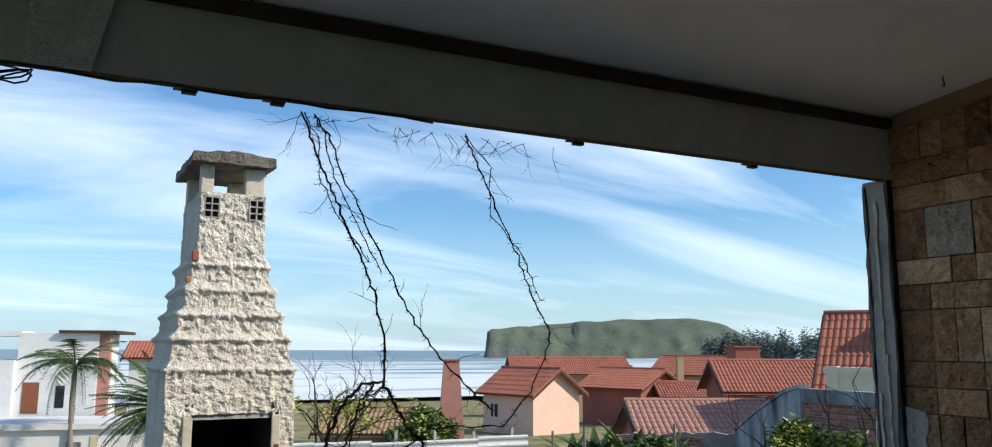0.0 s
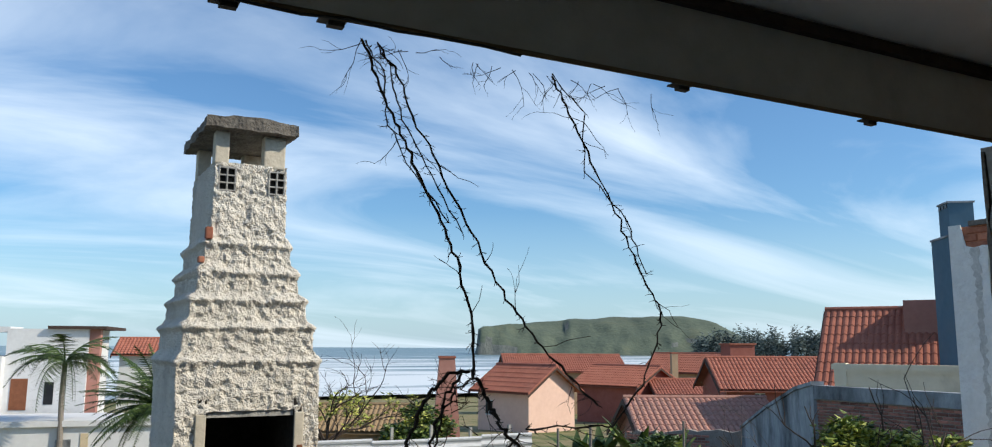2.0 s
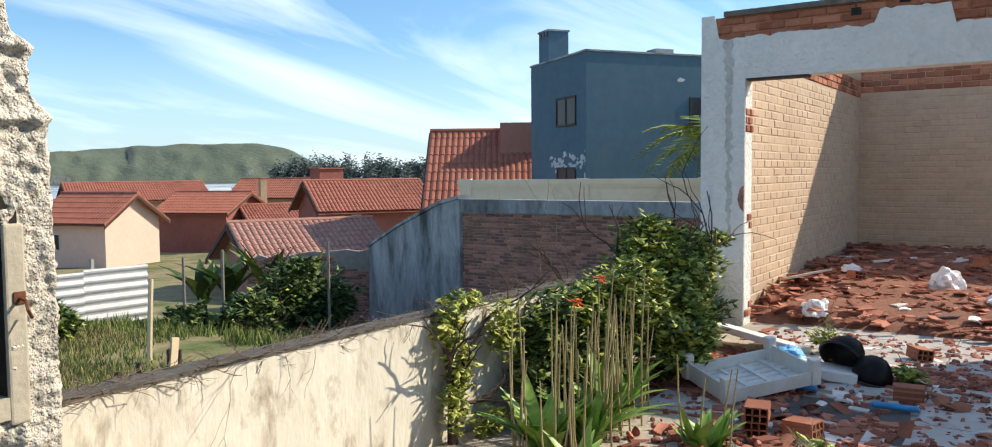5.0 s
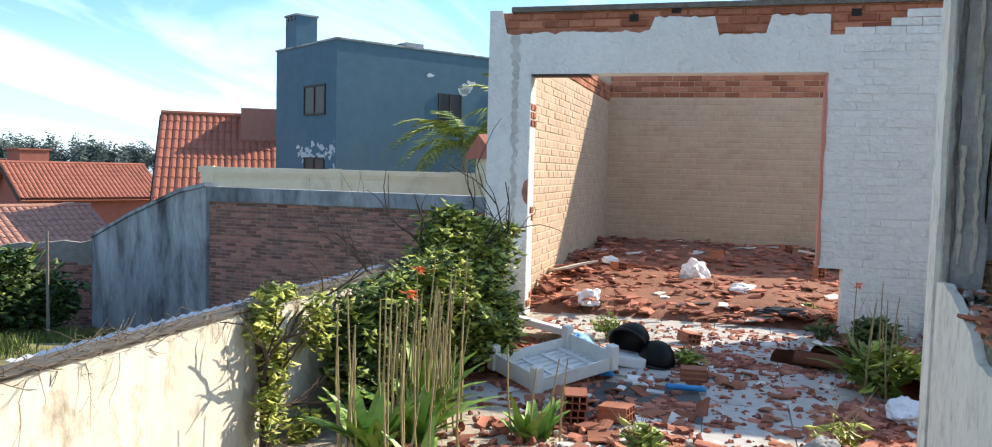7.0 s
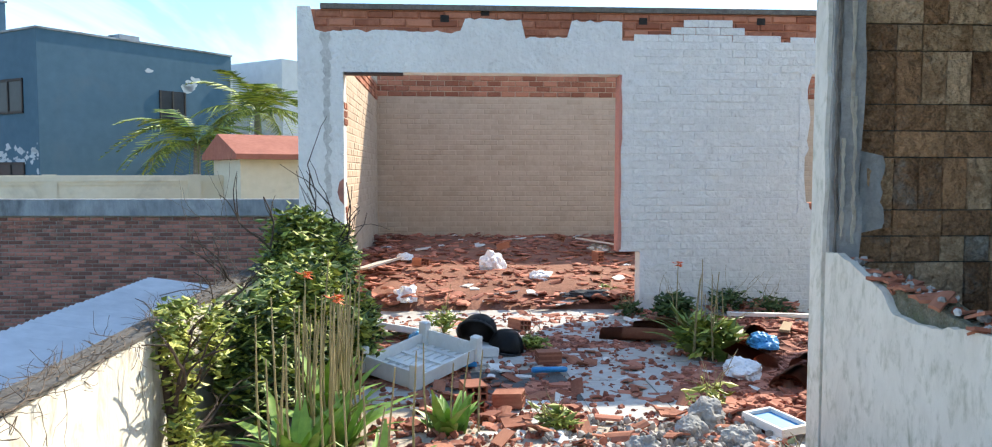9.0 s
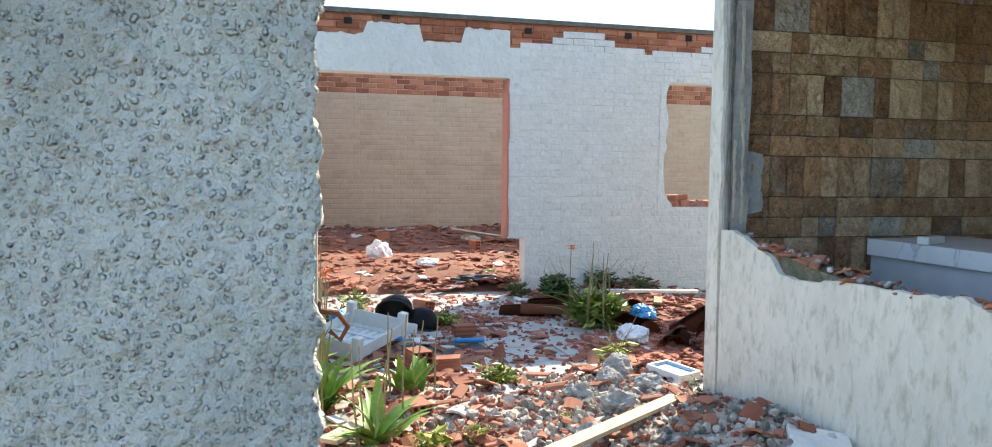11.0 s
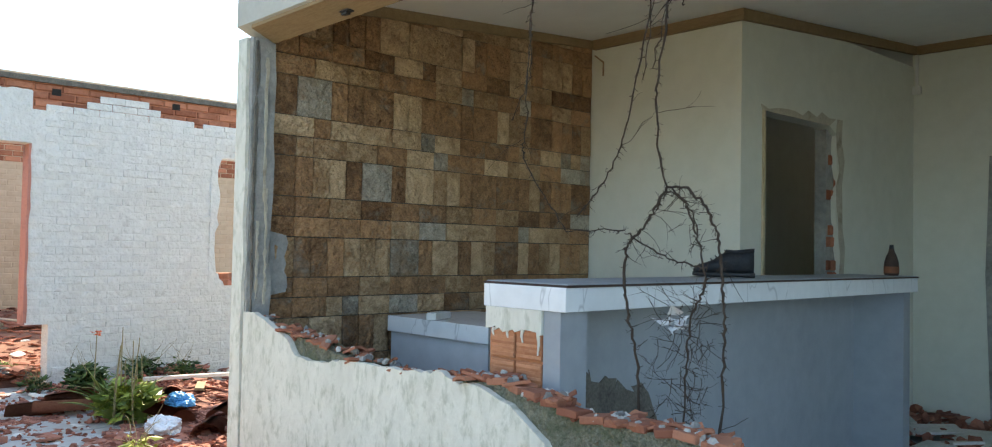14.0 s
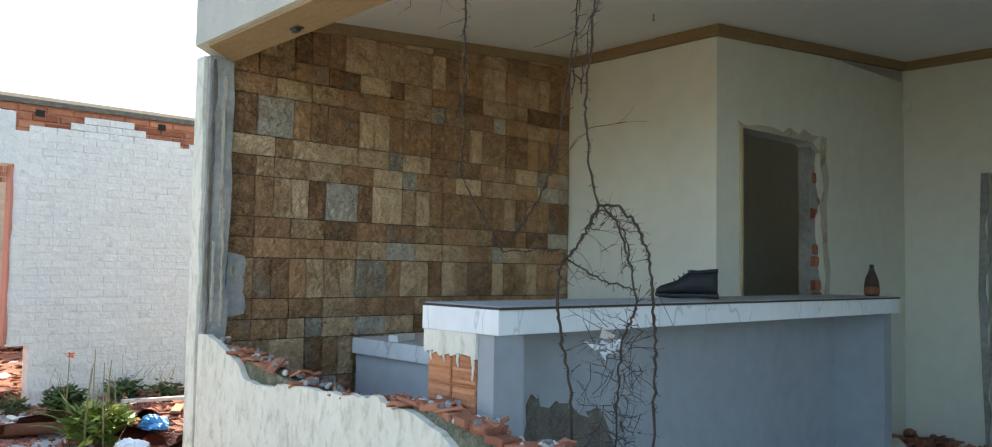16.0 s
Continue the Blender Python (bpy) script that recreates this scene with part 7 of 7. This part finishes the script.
# broken end of the bar: hollow brick face, dripped mortar
for k in range(3):
    for i in range(2):
        z = 1.04 - 0.115 * k
        x = 2.105 + 0.135 * i
        ob = part("brick", boxed(x, x + 0.125, 3.43, 3.442, z - 0.105, z, bevel=0.003), "clay_orange", bar)
        for q in range(5):
            part("rib", boxed(x + 0.002, x + 0.123, 3.442, 3.446, z - 0.098 + q * 0.02, z - 0.088 + q * 0.02), "clay_orange", ob)
for i in range(4):
    x = 2.12 + 0.075 * i
    bm = bmesh.new()
    d = r5.uniform(0.02, 0.09)
    tube(bm, [(x, 3.446, 1.04), (x + r5.uniform(-0.006, 0.006), 3.448, 1.04 - d * 0.5), (x, 3.446, 1.04 - d)], [0.008, 0.005, 0.003], 6)
    part("mortar_drip", bm, "plaster_white", bar)
patch = ragged((2.99, 0.30), (2.98, 0.80), 8, 0.012, 41) + ragged((2.95, 0.84), (2.50, 0.70), 18, 0.035, 42) + ragged((2.46, 0.62), (2.40, 0.30), 6, 0.03, 43)
part("bare_patch", slab_profile(bmesh.new(), patch, "x", 2.325, 2.331), "concrete_dark", bar, "bare grey patch where tiles fell off")

# hooks on the ceiling, clips and wire on the beam
for x, y in ((1.78, 3.0), (3.85, 3.0), (2.9, 1.4)):
    bm = bmesh.new()
    z = CEIL(y)
    tube(bm, [(x, y, z + 0.01), (x, y, z - 0.02), (x + 0.008, y, z - 0.03), (x + 0.004, y, z - 0.042), (x - 0.008, y, z - 0.036)], 0.003, 6)
    solid("ceiling_hook", bm, "iron_dark", "small dark hook in the ceiling", "hook", None, "ceiling hooks")
for x in (1.09, 1.35, 2.45, 3.3):
    cl = thing("beam_clip", "dark metal clip under the beam", "clip", pose(x, 3.50, 2.396), "beam clips")
    part("plate", boxed(-0.035, 0.035, -0.02, 0.02, 0, 0.006, bevel=0.002), "iron_dark", cl)
    part("tongue", boxed(-0.012, 0.03, -0.012, 0.012, -0.012, 0, bevel=0.002), "iron_dark", cl)
hole = thing("ceiling_hole", "round lamp hole in the ceiling with a white cable cover", "lamp hole", pose(1.790, 0.945, CEIL(0.945) - 0.003, -4.86))
bm = bmesh.new()
bmesh.ops.create_cone(bm, cap_ends=True, segments=24, radius1=0.062, radius2=0.062, depth=0.005)
# flat black disc: the darkness of the hole is its colour
part("opening", bm, "soot_shade", hole)
cover = tube(bmesh.new(), [(-0.06, 0.0, -0.006), (-0.327, -0.004, -0.006)], 0.008, 8)
part("cable_cover", cover, "plastic_white", hole)
bm = bmesh.new()
tube(bm, [(0.3 + 0.12 * i, 3.448 + 0.006 * math.sin(i * 1.7), 2.386 + 0.006 * math.sin(i * 2.3)) for i in range(14)], 0.004, 6)
solid("beam_wire", bm, "iron_dark", "thin dark cable along the beam edge", "cable")
bm = bmesh.new()
for k in range(3):
    tube(bm, [(0.64 + 0.05 * math.cos(a * 0.7 + k), 3.50 + 0.02 * math.sin(a * 1.1 + k), 2.378 + 0.022 * math.sin(a * 0.7 + k * 2)) for a in range(10)], 0.003, 5)
solid("wire_tangle", bm, "iron_dark", "tangle of dark wire under the beam", "wire")
bk = thing("bracket", "thin wooden brace under the ceiling trim", "bracket", pose(3.98, 0.84, 2.72))
part("arm", tube(bmesh.new(), [(0.06, 0, 0.06), (-0.02, 0, 0.0)], 0.006, 6), "wood_raw", bk)
part("leg", tube(bmesh.new(), [(-0.02, 0, 0.0), (-0.02, 0, -0.10)], 0.006, 6), "wood_raw", bk)


# ---- pieces of walls and floors ----
# stone tiles
def wavy_tile(w, h, seed):
    """A split stone tile with an uneven face, facing -x."""
    r = random.Random(seed)
    bm = bmesh.new()
    n = 4
    lift = r.uniform(-0.006, 0.004)
    g = [[bm.verts.new((-0.018 + lift + (0.006 * r.uniform(-1, 1) if 0 < i < n and 0 < j < n else 0.005), w * (i / n - 0.5) * (1 - 0.006 / w), h * (j / n - 0.5) * (1 - 0.006 / h))) for i in range(n + 1)] for j in range(n + 1)]
    for j in range(n):
        for i in range(n):
            bm.faces.new((g[j][i], g[j + 1][i], g[j + 1][i + 1], g[j][i + 1]))
    rim = [g[0][i] for i in range(n + 1)] + [g[j][n] for j in range(1, n + 1)] + [g[n][i] for i in range(n - 1, -1, -1)] + [g[j][0] for j in range(n - 1, 0, -1)]
    back = [bm.verts.new((0.003, v.co.y, v.co.z)) for v in rim]
    for i in range(len(rim)):
        k = (i + 1) % len(rim)
        bm.faces.new((rim[i], rim[k], back[k], back[i]))
    bmesh.ops.recalc_face_normals(bm, faces=bm.faces[:])
    return mesh_of("stone_tile", bm, r.choice(("stone_tile", "stone_tile", "stone_tile_tan", "stone_tile_tan", "stone_tile_grey")))


tile_meshes = {}
r6 = random.Random(66)
UNIT, ROW_BASE = 0.1092, -0.155
courses, z = [], ROW_BASE
while z < 3.0:
    for units in (2, 1, 1):
        courses.append((z, units))
        z += units * UNIT
for z, units in courses:
    hgt, y = units * UNIT, 0.83
    while y < 3.44:
        w = 0.107 * (r6.choice((1, 1, 1, 1, 2)) if units == 2 else r6.choice((1, 2, 2, 2)))
        w = min(w, 3.445 - y)
        if 3.445 - y - w < 0.06:
            w = 3.445 - y
        low = max(z, 0.0)
        cut = min(z + hgt, CEIL(y + w / 2) - 0.03) - low
        zc = low + cut / 2
        if cut > 0.03 and not (y > 3.30 and zc < 1.25 and r6.random() < 0.6):
            key = (round(w, 2), round(cut, 2), r6.randint(0, 7))
            if key not in tile_meshes:
                tile_meshes[key] = wavy_tile(w, cut, len(tile_meshes) * 7 + 3)
            ob = new("stone_tile", tile_meshes[key])
            ob.parent = wall_stone
            ob.matrix_basis = pose(4.093, y + w / 2, zc, r6.gauss(0, 0.3), r6.gauss(0, 0.8), r6.gauss(0, 0.8))
        y += w

# floor tiles of the yard
ft = mesh_of("floor_tile", boxed(-0.222, 0.222, -0.222, 0.222, -0.01, 0.008, bevel=0.002), "floor_tile")
pav = bpy.data.objects["pavement_ruin"]
for i in range(9):
    for j in range(8):
        x, y = 4.55 + 0.45 * i, 2.35 + 0.45 * j
        if (5.0 < x < 6.1 and 4.3 < y < 5.3) or y > 5.6 or (x < 5.2 and y > 4.9) or r6.random() < 0.06:
            continue
        ob = new("floor_tile", ft)
        ob.parent = pav
        ob.matrix_basis = pose(x, y, 0.034 + r6.uniform(0, 0.003), r6.gauss(0, 0.3), r6.gauss(0, 0.3), r6.gauss(0, 0.4))
solid("dark_patch", boxed(-0.5, 0.5, -0.42, 0.42, 0, 0.008), "asphalt", "dark worn screed patch in the yard floor", "floor patch", pose(5.45, 4.78, 0.031, 0, 0, 8))["kind"] = "structure"


# bricks
def brick_mesh(name, ln, h, th, material, bevel=0.006):
    return mesh_of(name, boxed(-th, 0.0, -ln / 2, ln / 2, -h / 2, h / 2, bevel=bevel), material)


def joined_bricks(parent, name, face, u0, u1, z0, z1, ln, h, joint, material, keep, seed, th=0.012, axis="x", sign=-1):
    """Courses of slightly uneven bricks standing proud of a wall face, as one mesh."""
    r = random.Random(seed)
    v, f = [], []
    nz = int((z1 - z0) / (h + joint))
    for j in range(nz):
        z = z0 + j * (h + joint)
        u = u0 - (ln + joint) * (0.5 if j % 2 else 0)
        while u < u1:
            a, b = max(u, u0), min(u + ln, u1)
            if b - a > 0.03 and keep((a + b) / 2, z + h / 2):
                p = sign * (th + r.uniform(-0.003, 0.004))
                k = len(v)
                e = 0.009
                for d, s in ((0.0, 0), (p, e)):
                    for uu, zz in ((a + s, z + s), (b - s, z + s), (b - s, z + h - s), (a + s, z + h - s)):
                        uu += r.uniform(-0.002, 0.002)
                        zz += r.uniform(-0.002, 0.002)
                        v.append((face + d, uu, zz) if axis == "x" else (uu, face + d, zz))
                f += [(k + 4, k + 5, k + 6, k + 7)] + [(k + i, k + (i + 1) % 4, k + 4 + (i + 1) % 4, k + 4 + i) for i in range(4)]
            u += ln + joint
    me = raw(name, v, f, material)
    bm = bmesh.new()
    bm.from_mesh(me)
    bmesh.ops.recalc_face_normals(bm, faces=bm.faces[:])
    bm.to_mesh(me)
    bm.free()
    ob = new(name, me)
    ob.parent = parent
    return tagged(ob, kind="stuff")


def teeth(y):
    """Lower edge of the bared red top course."""
    for lo, hi, z in ((6.27, 6.5, 2.76), (5.0, 6.27, 2.515), (4.44, 5.0, 2.625), (4.07, 4.44, 2.475), (3.464, 4.07, 2.625), (3.22, 3.464, 2.515), (2.46, 3.22, 2.64), (2.12, 2.46, 2.52)):
        if lo <= y < hi:
            return z + 0.012 * noise.noise(Vector((y * 9, 3.1, 0)))
    n = noise.noise(Vector((y * 2.3, 1.7, 0)))
    return 2.62 if n < 0.0 else (2.50 if n < 0.22 else 2.42)


def in_front_wall(y, z):
    if 3.59 < y < 6.01 and z < 2.165:
        return False
    if 0.5 < y < 1.93 and 0.91 < z < 2.185:
        return False
    if 3.36 + 0.04 * math.sin(z * 17) < y < 3.62 and z < 0.62:
        return False
    if y > 5.99 or (y > 3.55 and z > 2.12):
        return False
    return z < teeth(y) - 0.02


pb = brick_mesh("brick", 0.2190, 0.063, 0.014, "brick_paint", 0.007)
r8 = random.Random(88)
count = 0
near = []
for j in range(42):
    zc = 0.03 + 0.031 + j * 0.0655
    u = -0.6 - (0.11 if j % 2 else 0)
    while u < 6.4:
        yc = u + 0.1075
        if 1.0 < yc and yc + 0.1075 < 6.41 and in_front_wall(yc - 0.09, zc) and in_front_wall(yc + 0.09, zc):
            near.append((yc, zc))
        u += 0.2205
near.sort(key=lambda q: (q[0] - 3.0) ** 2 + (q[1] - 1.2) ** 2)
chosen = set(near[:300])
for yc, zc in near[:300]:
    ob = new("brick", pb)
    ob.parent = ruin
    ob.matrix_basis = pose(RX + 0.0190 + r8.uniform(-0.004, 0.004), yc, zc, r8.gauss(0, 0.5), 0, r8.gauss(0, 0.6))
joined_bricks(ruin, "brick_rest", RX + 0.012, -3.0, 6.40, 0.03, 2.70, 0.2155, 0.062, 0.005, "brick_paint_many", lambda y, z: in_front_wall(y - 0.1, z) and in_front_wall(y + 0.1, z) and not any(abs(y - a) < 0.16 and abs(z - b) < 0.045 for a, b in chosen), 9, 0.0075)
def rendered_band(y0, y1, z0, n, seed):
    """Plastered face of pillar or lintel up to the broken line under the bare bricks."""
    r = random.Random(seed)
    ys = [y0 + (y1 - y0) * i / n for i in range(n + 1)]
    line = [(y, min(2.72, teeth(min(y, 6.39)) + r.uniform(-0.012, 0.012))) for y in ys]
    return slab_profile(bmesh.new(), [(y1, z0), (y0, z0)] + line, "x", RX + 0.002, RX + 0.0125)


part("lintel_render", rendered_band(3.585, 6.012, 2.165, 60, 3), "brick_paint_many", ruin, "white plastered lintel with a broken upper edge")
part("pillar_render", rendered_band(6.013, 6.40, -0.1, 10, 4), "brick_paint_many", ruin, "dirty white plastered corner pillar")
for k, (z0, z1) in enumerate(((0.75, 1.25), (1.15, 1.72), (1.6, 2.1), (2.0, 2.50))):
    part("stain", slab_profile(bmesh.new(), ragged((6.14 - 0.006 * k, z0), (6.12, z1), 14, 0.018, 31 + k) + ragged((6.16 + 0.014 * k, z1), (6.17, z0), 14, 0.018, 41 + k), "x", RX - 0.001 - 0.0005 * k, RX + 0.004), "worn_plaster", ruin, "grey streak where the plaster has worn off")
part("jamb_hole", slab_profile(bmesh.new(), [(6.015, 1.02), (6.05, 1.06), (6.07, 1.13), (6.05, 1.22), (6.015, 1.25)], "x", RX - 0.003, RX + 0.004), "brick_old", ruin, "broken-out red brick at the jamb")
part("jamb_strip", slab_profile(bmesh.new(), ragged((3.578, 0.62), (3.582, 2.16), 14, 0.007, 51) + [(3.604, 2.16), (3.604, 0.62)], "x", RX - 0.003, RX + 0.01), "brick_old", ruin, "bare dark red brick edge of the opening")
part("jamb_face", boxed(RX + 0.008, RX + 0.203, 3.588, 3.596, 0.60, 2.16), "brick_old", ruin, "bare dark red brick inside the opening")
part("lintel_board", boxed(RX + 0.0, RX + 0.12, 5.50, 6.0, 2.145, 2.163), "dark_wood", ruin)
part("window_jamb", slab_profile(bmesh.new(), ragged((1.90, 1.10), (1.885, 2.12), 12, 0.022, 52) + [(1.86, 2.19), (1.97, 2.19), (1.97, 0.86)] + ragged((1.80, 0.90), (1.90, 1.10), 5, 0.02, 53), "x", RX + 0.0, RX + 0.03), "brick_paint_many", ruin, "broken plaster edge of the window opening")
part("broken_sill", slab_profile(bmesh.new(), [(0.5, 0.90)] + ragged((0.5, 0.97), (1.82, 0.95), 20, 0.035, 54) + [(1.90, 1.02), (1.86, 0.90)], "x", RX + 0.02, RX + 0.19), "brick_old", ruin, "broken red brick along the window sill")
# black plates on the brick face, painted as the shade of open holes
for y0, z0 in ((5.10, 2.60), (3.36, 2.60), (2.30, 2.61), (4.75, 2.66), (1.62, 2.62)):
    part("brick_hole", boxed(RX + 0.012, RX + 0.02, y0, y0 + 0.075, z0, z0 + 0.06), "soot_shade", ruin)
joined_bricks(ruin, "bare_brick", RX + 0.03, -3.0, 6.40, 2.42, 2.70, 0.215, 0.062, 0.008, "brick_red", lambda y, z: z > teeth(y) - 0.06, 10, 0.014)
joined_bricks(ruin, "jamb_brick", 6.01, RX + 0.02, RX + 0.2, 0.03, 2.16, 0.1, 0.062, 0.008, "brick_red", lambda x, z: noise.noise(Vector((x * 3, z * 3, 1))) > 0.22, 11, 0.012, "y", -1)
wrb, wrs = bpy.data.objects["wall_ruin_back"], bpy.data.objects["wall_ruin_side"]
joined_bricks(wrb, "brick", BX + 0.012, -2.9, 6.2, 0.03, 2.49, 0.215, 0.075, 0.006, "brick_cream", lambda y, z: True, 12, 0.004)
joined_bricks(wrb, "bare_brick", BX + 0.012, -2.9, 6.18, 2.49, 3.0, 0.215, 0.075, 0.008, "brick_red", lambda y, z: True, 13, 0.014)
joined_bricks(wrs, "brick", 6.19, RX + 0.2, BX, 0.03, 2.42, 0.215, 0.075, 0.006, "brick_cream", lambda x, z: True, 14, 0.004, "y", -1)
joined_bricks(wrs, "bare_brick", 6.19, RX + 0.2, BX, 2.42, 2.70, 0.215, 0.075, 0.008, "brick_red", lambda x, z: True, 15, 0.014, "y", -1)
joined_bricks(ow, "brick", 0.0, 0.05, 3.35, -3.4, -0.80, 0.215, 0.06, 0.014, "brick_old", lambda x, z: noise.noise(Vector((x * 1.2, z * 1.6, 9))) > -0.3, 18, 0.016, "y", 1)
joined_bricks(nb, "brick", 14.22, 6.5, 13.66, -3.2, 0.60, 0.20, 0.05, 0.012, "brick_old", lambda y, z: noise.noise(Vector((y * 1.4, z * 2, 5))) > -0.62, 16, 0.016)
# red brick showing in the doorway's broken side
joined_bricks(wb, "brick", 0.04, DOOR_OUT - 0.18, DOOR_OUT - 0.04, 0.0, 2.2, 0.075, 0.075, 0.012, "brick_red", lambda y, z: noise.noise(Vector((y * 9, z * 7, 2))) > -0.12, 17, 0.012)

# broken red bricks on the sill of the ruin's window
sill_brick = mesh_of("broken_brick", boxed(-0.07, 0.07, -0.05, 0.05, -0.03, 0.03, bevel=0.008), "brick_red")
for i in range(9):
    ob = new("broken_brick", sill_brick)
    ob.parent = ruin
    ob.matrix_basis = pose(RX + r8.uniform(0.05, 0.14), 1.90 - 0.12 * (i % 6), 0.945 + (0.06 if i > 5 else 0), r8.gauss(0, 5), r8.gauss(0, 5), 90 + r8.gauss(0, 25))
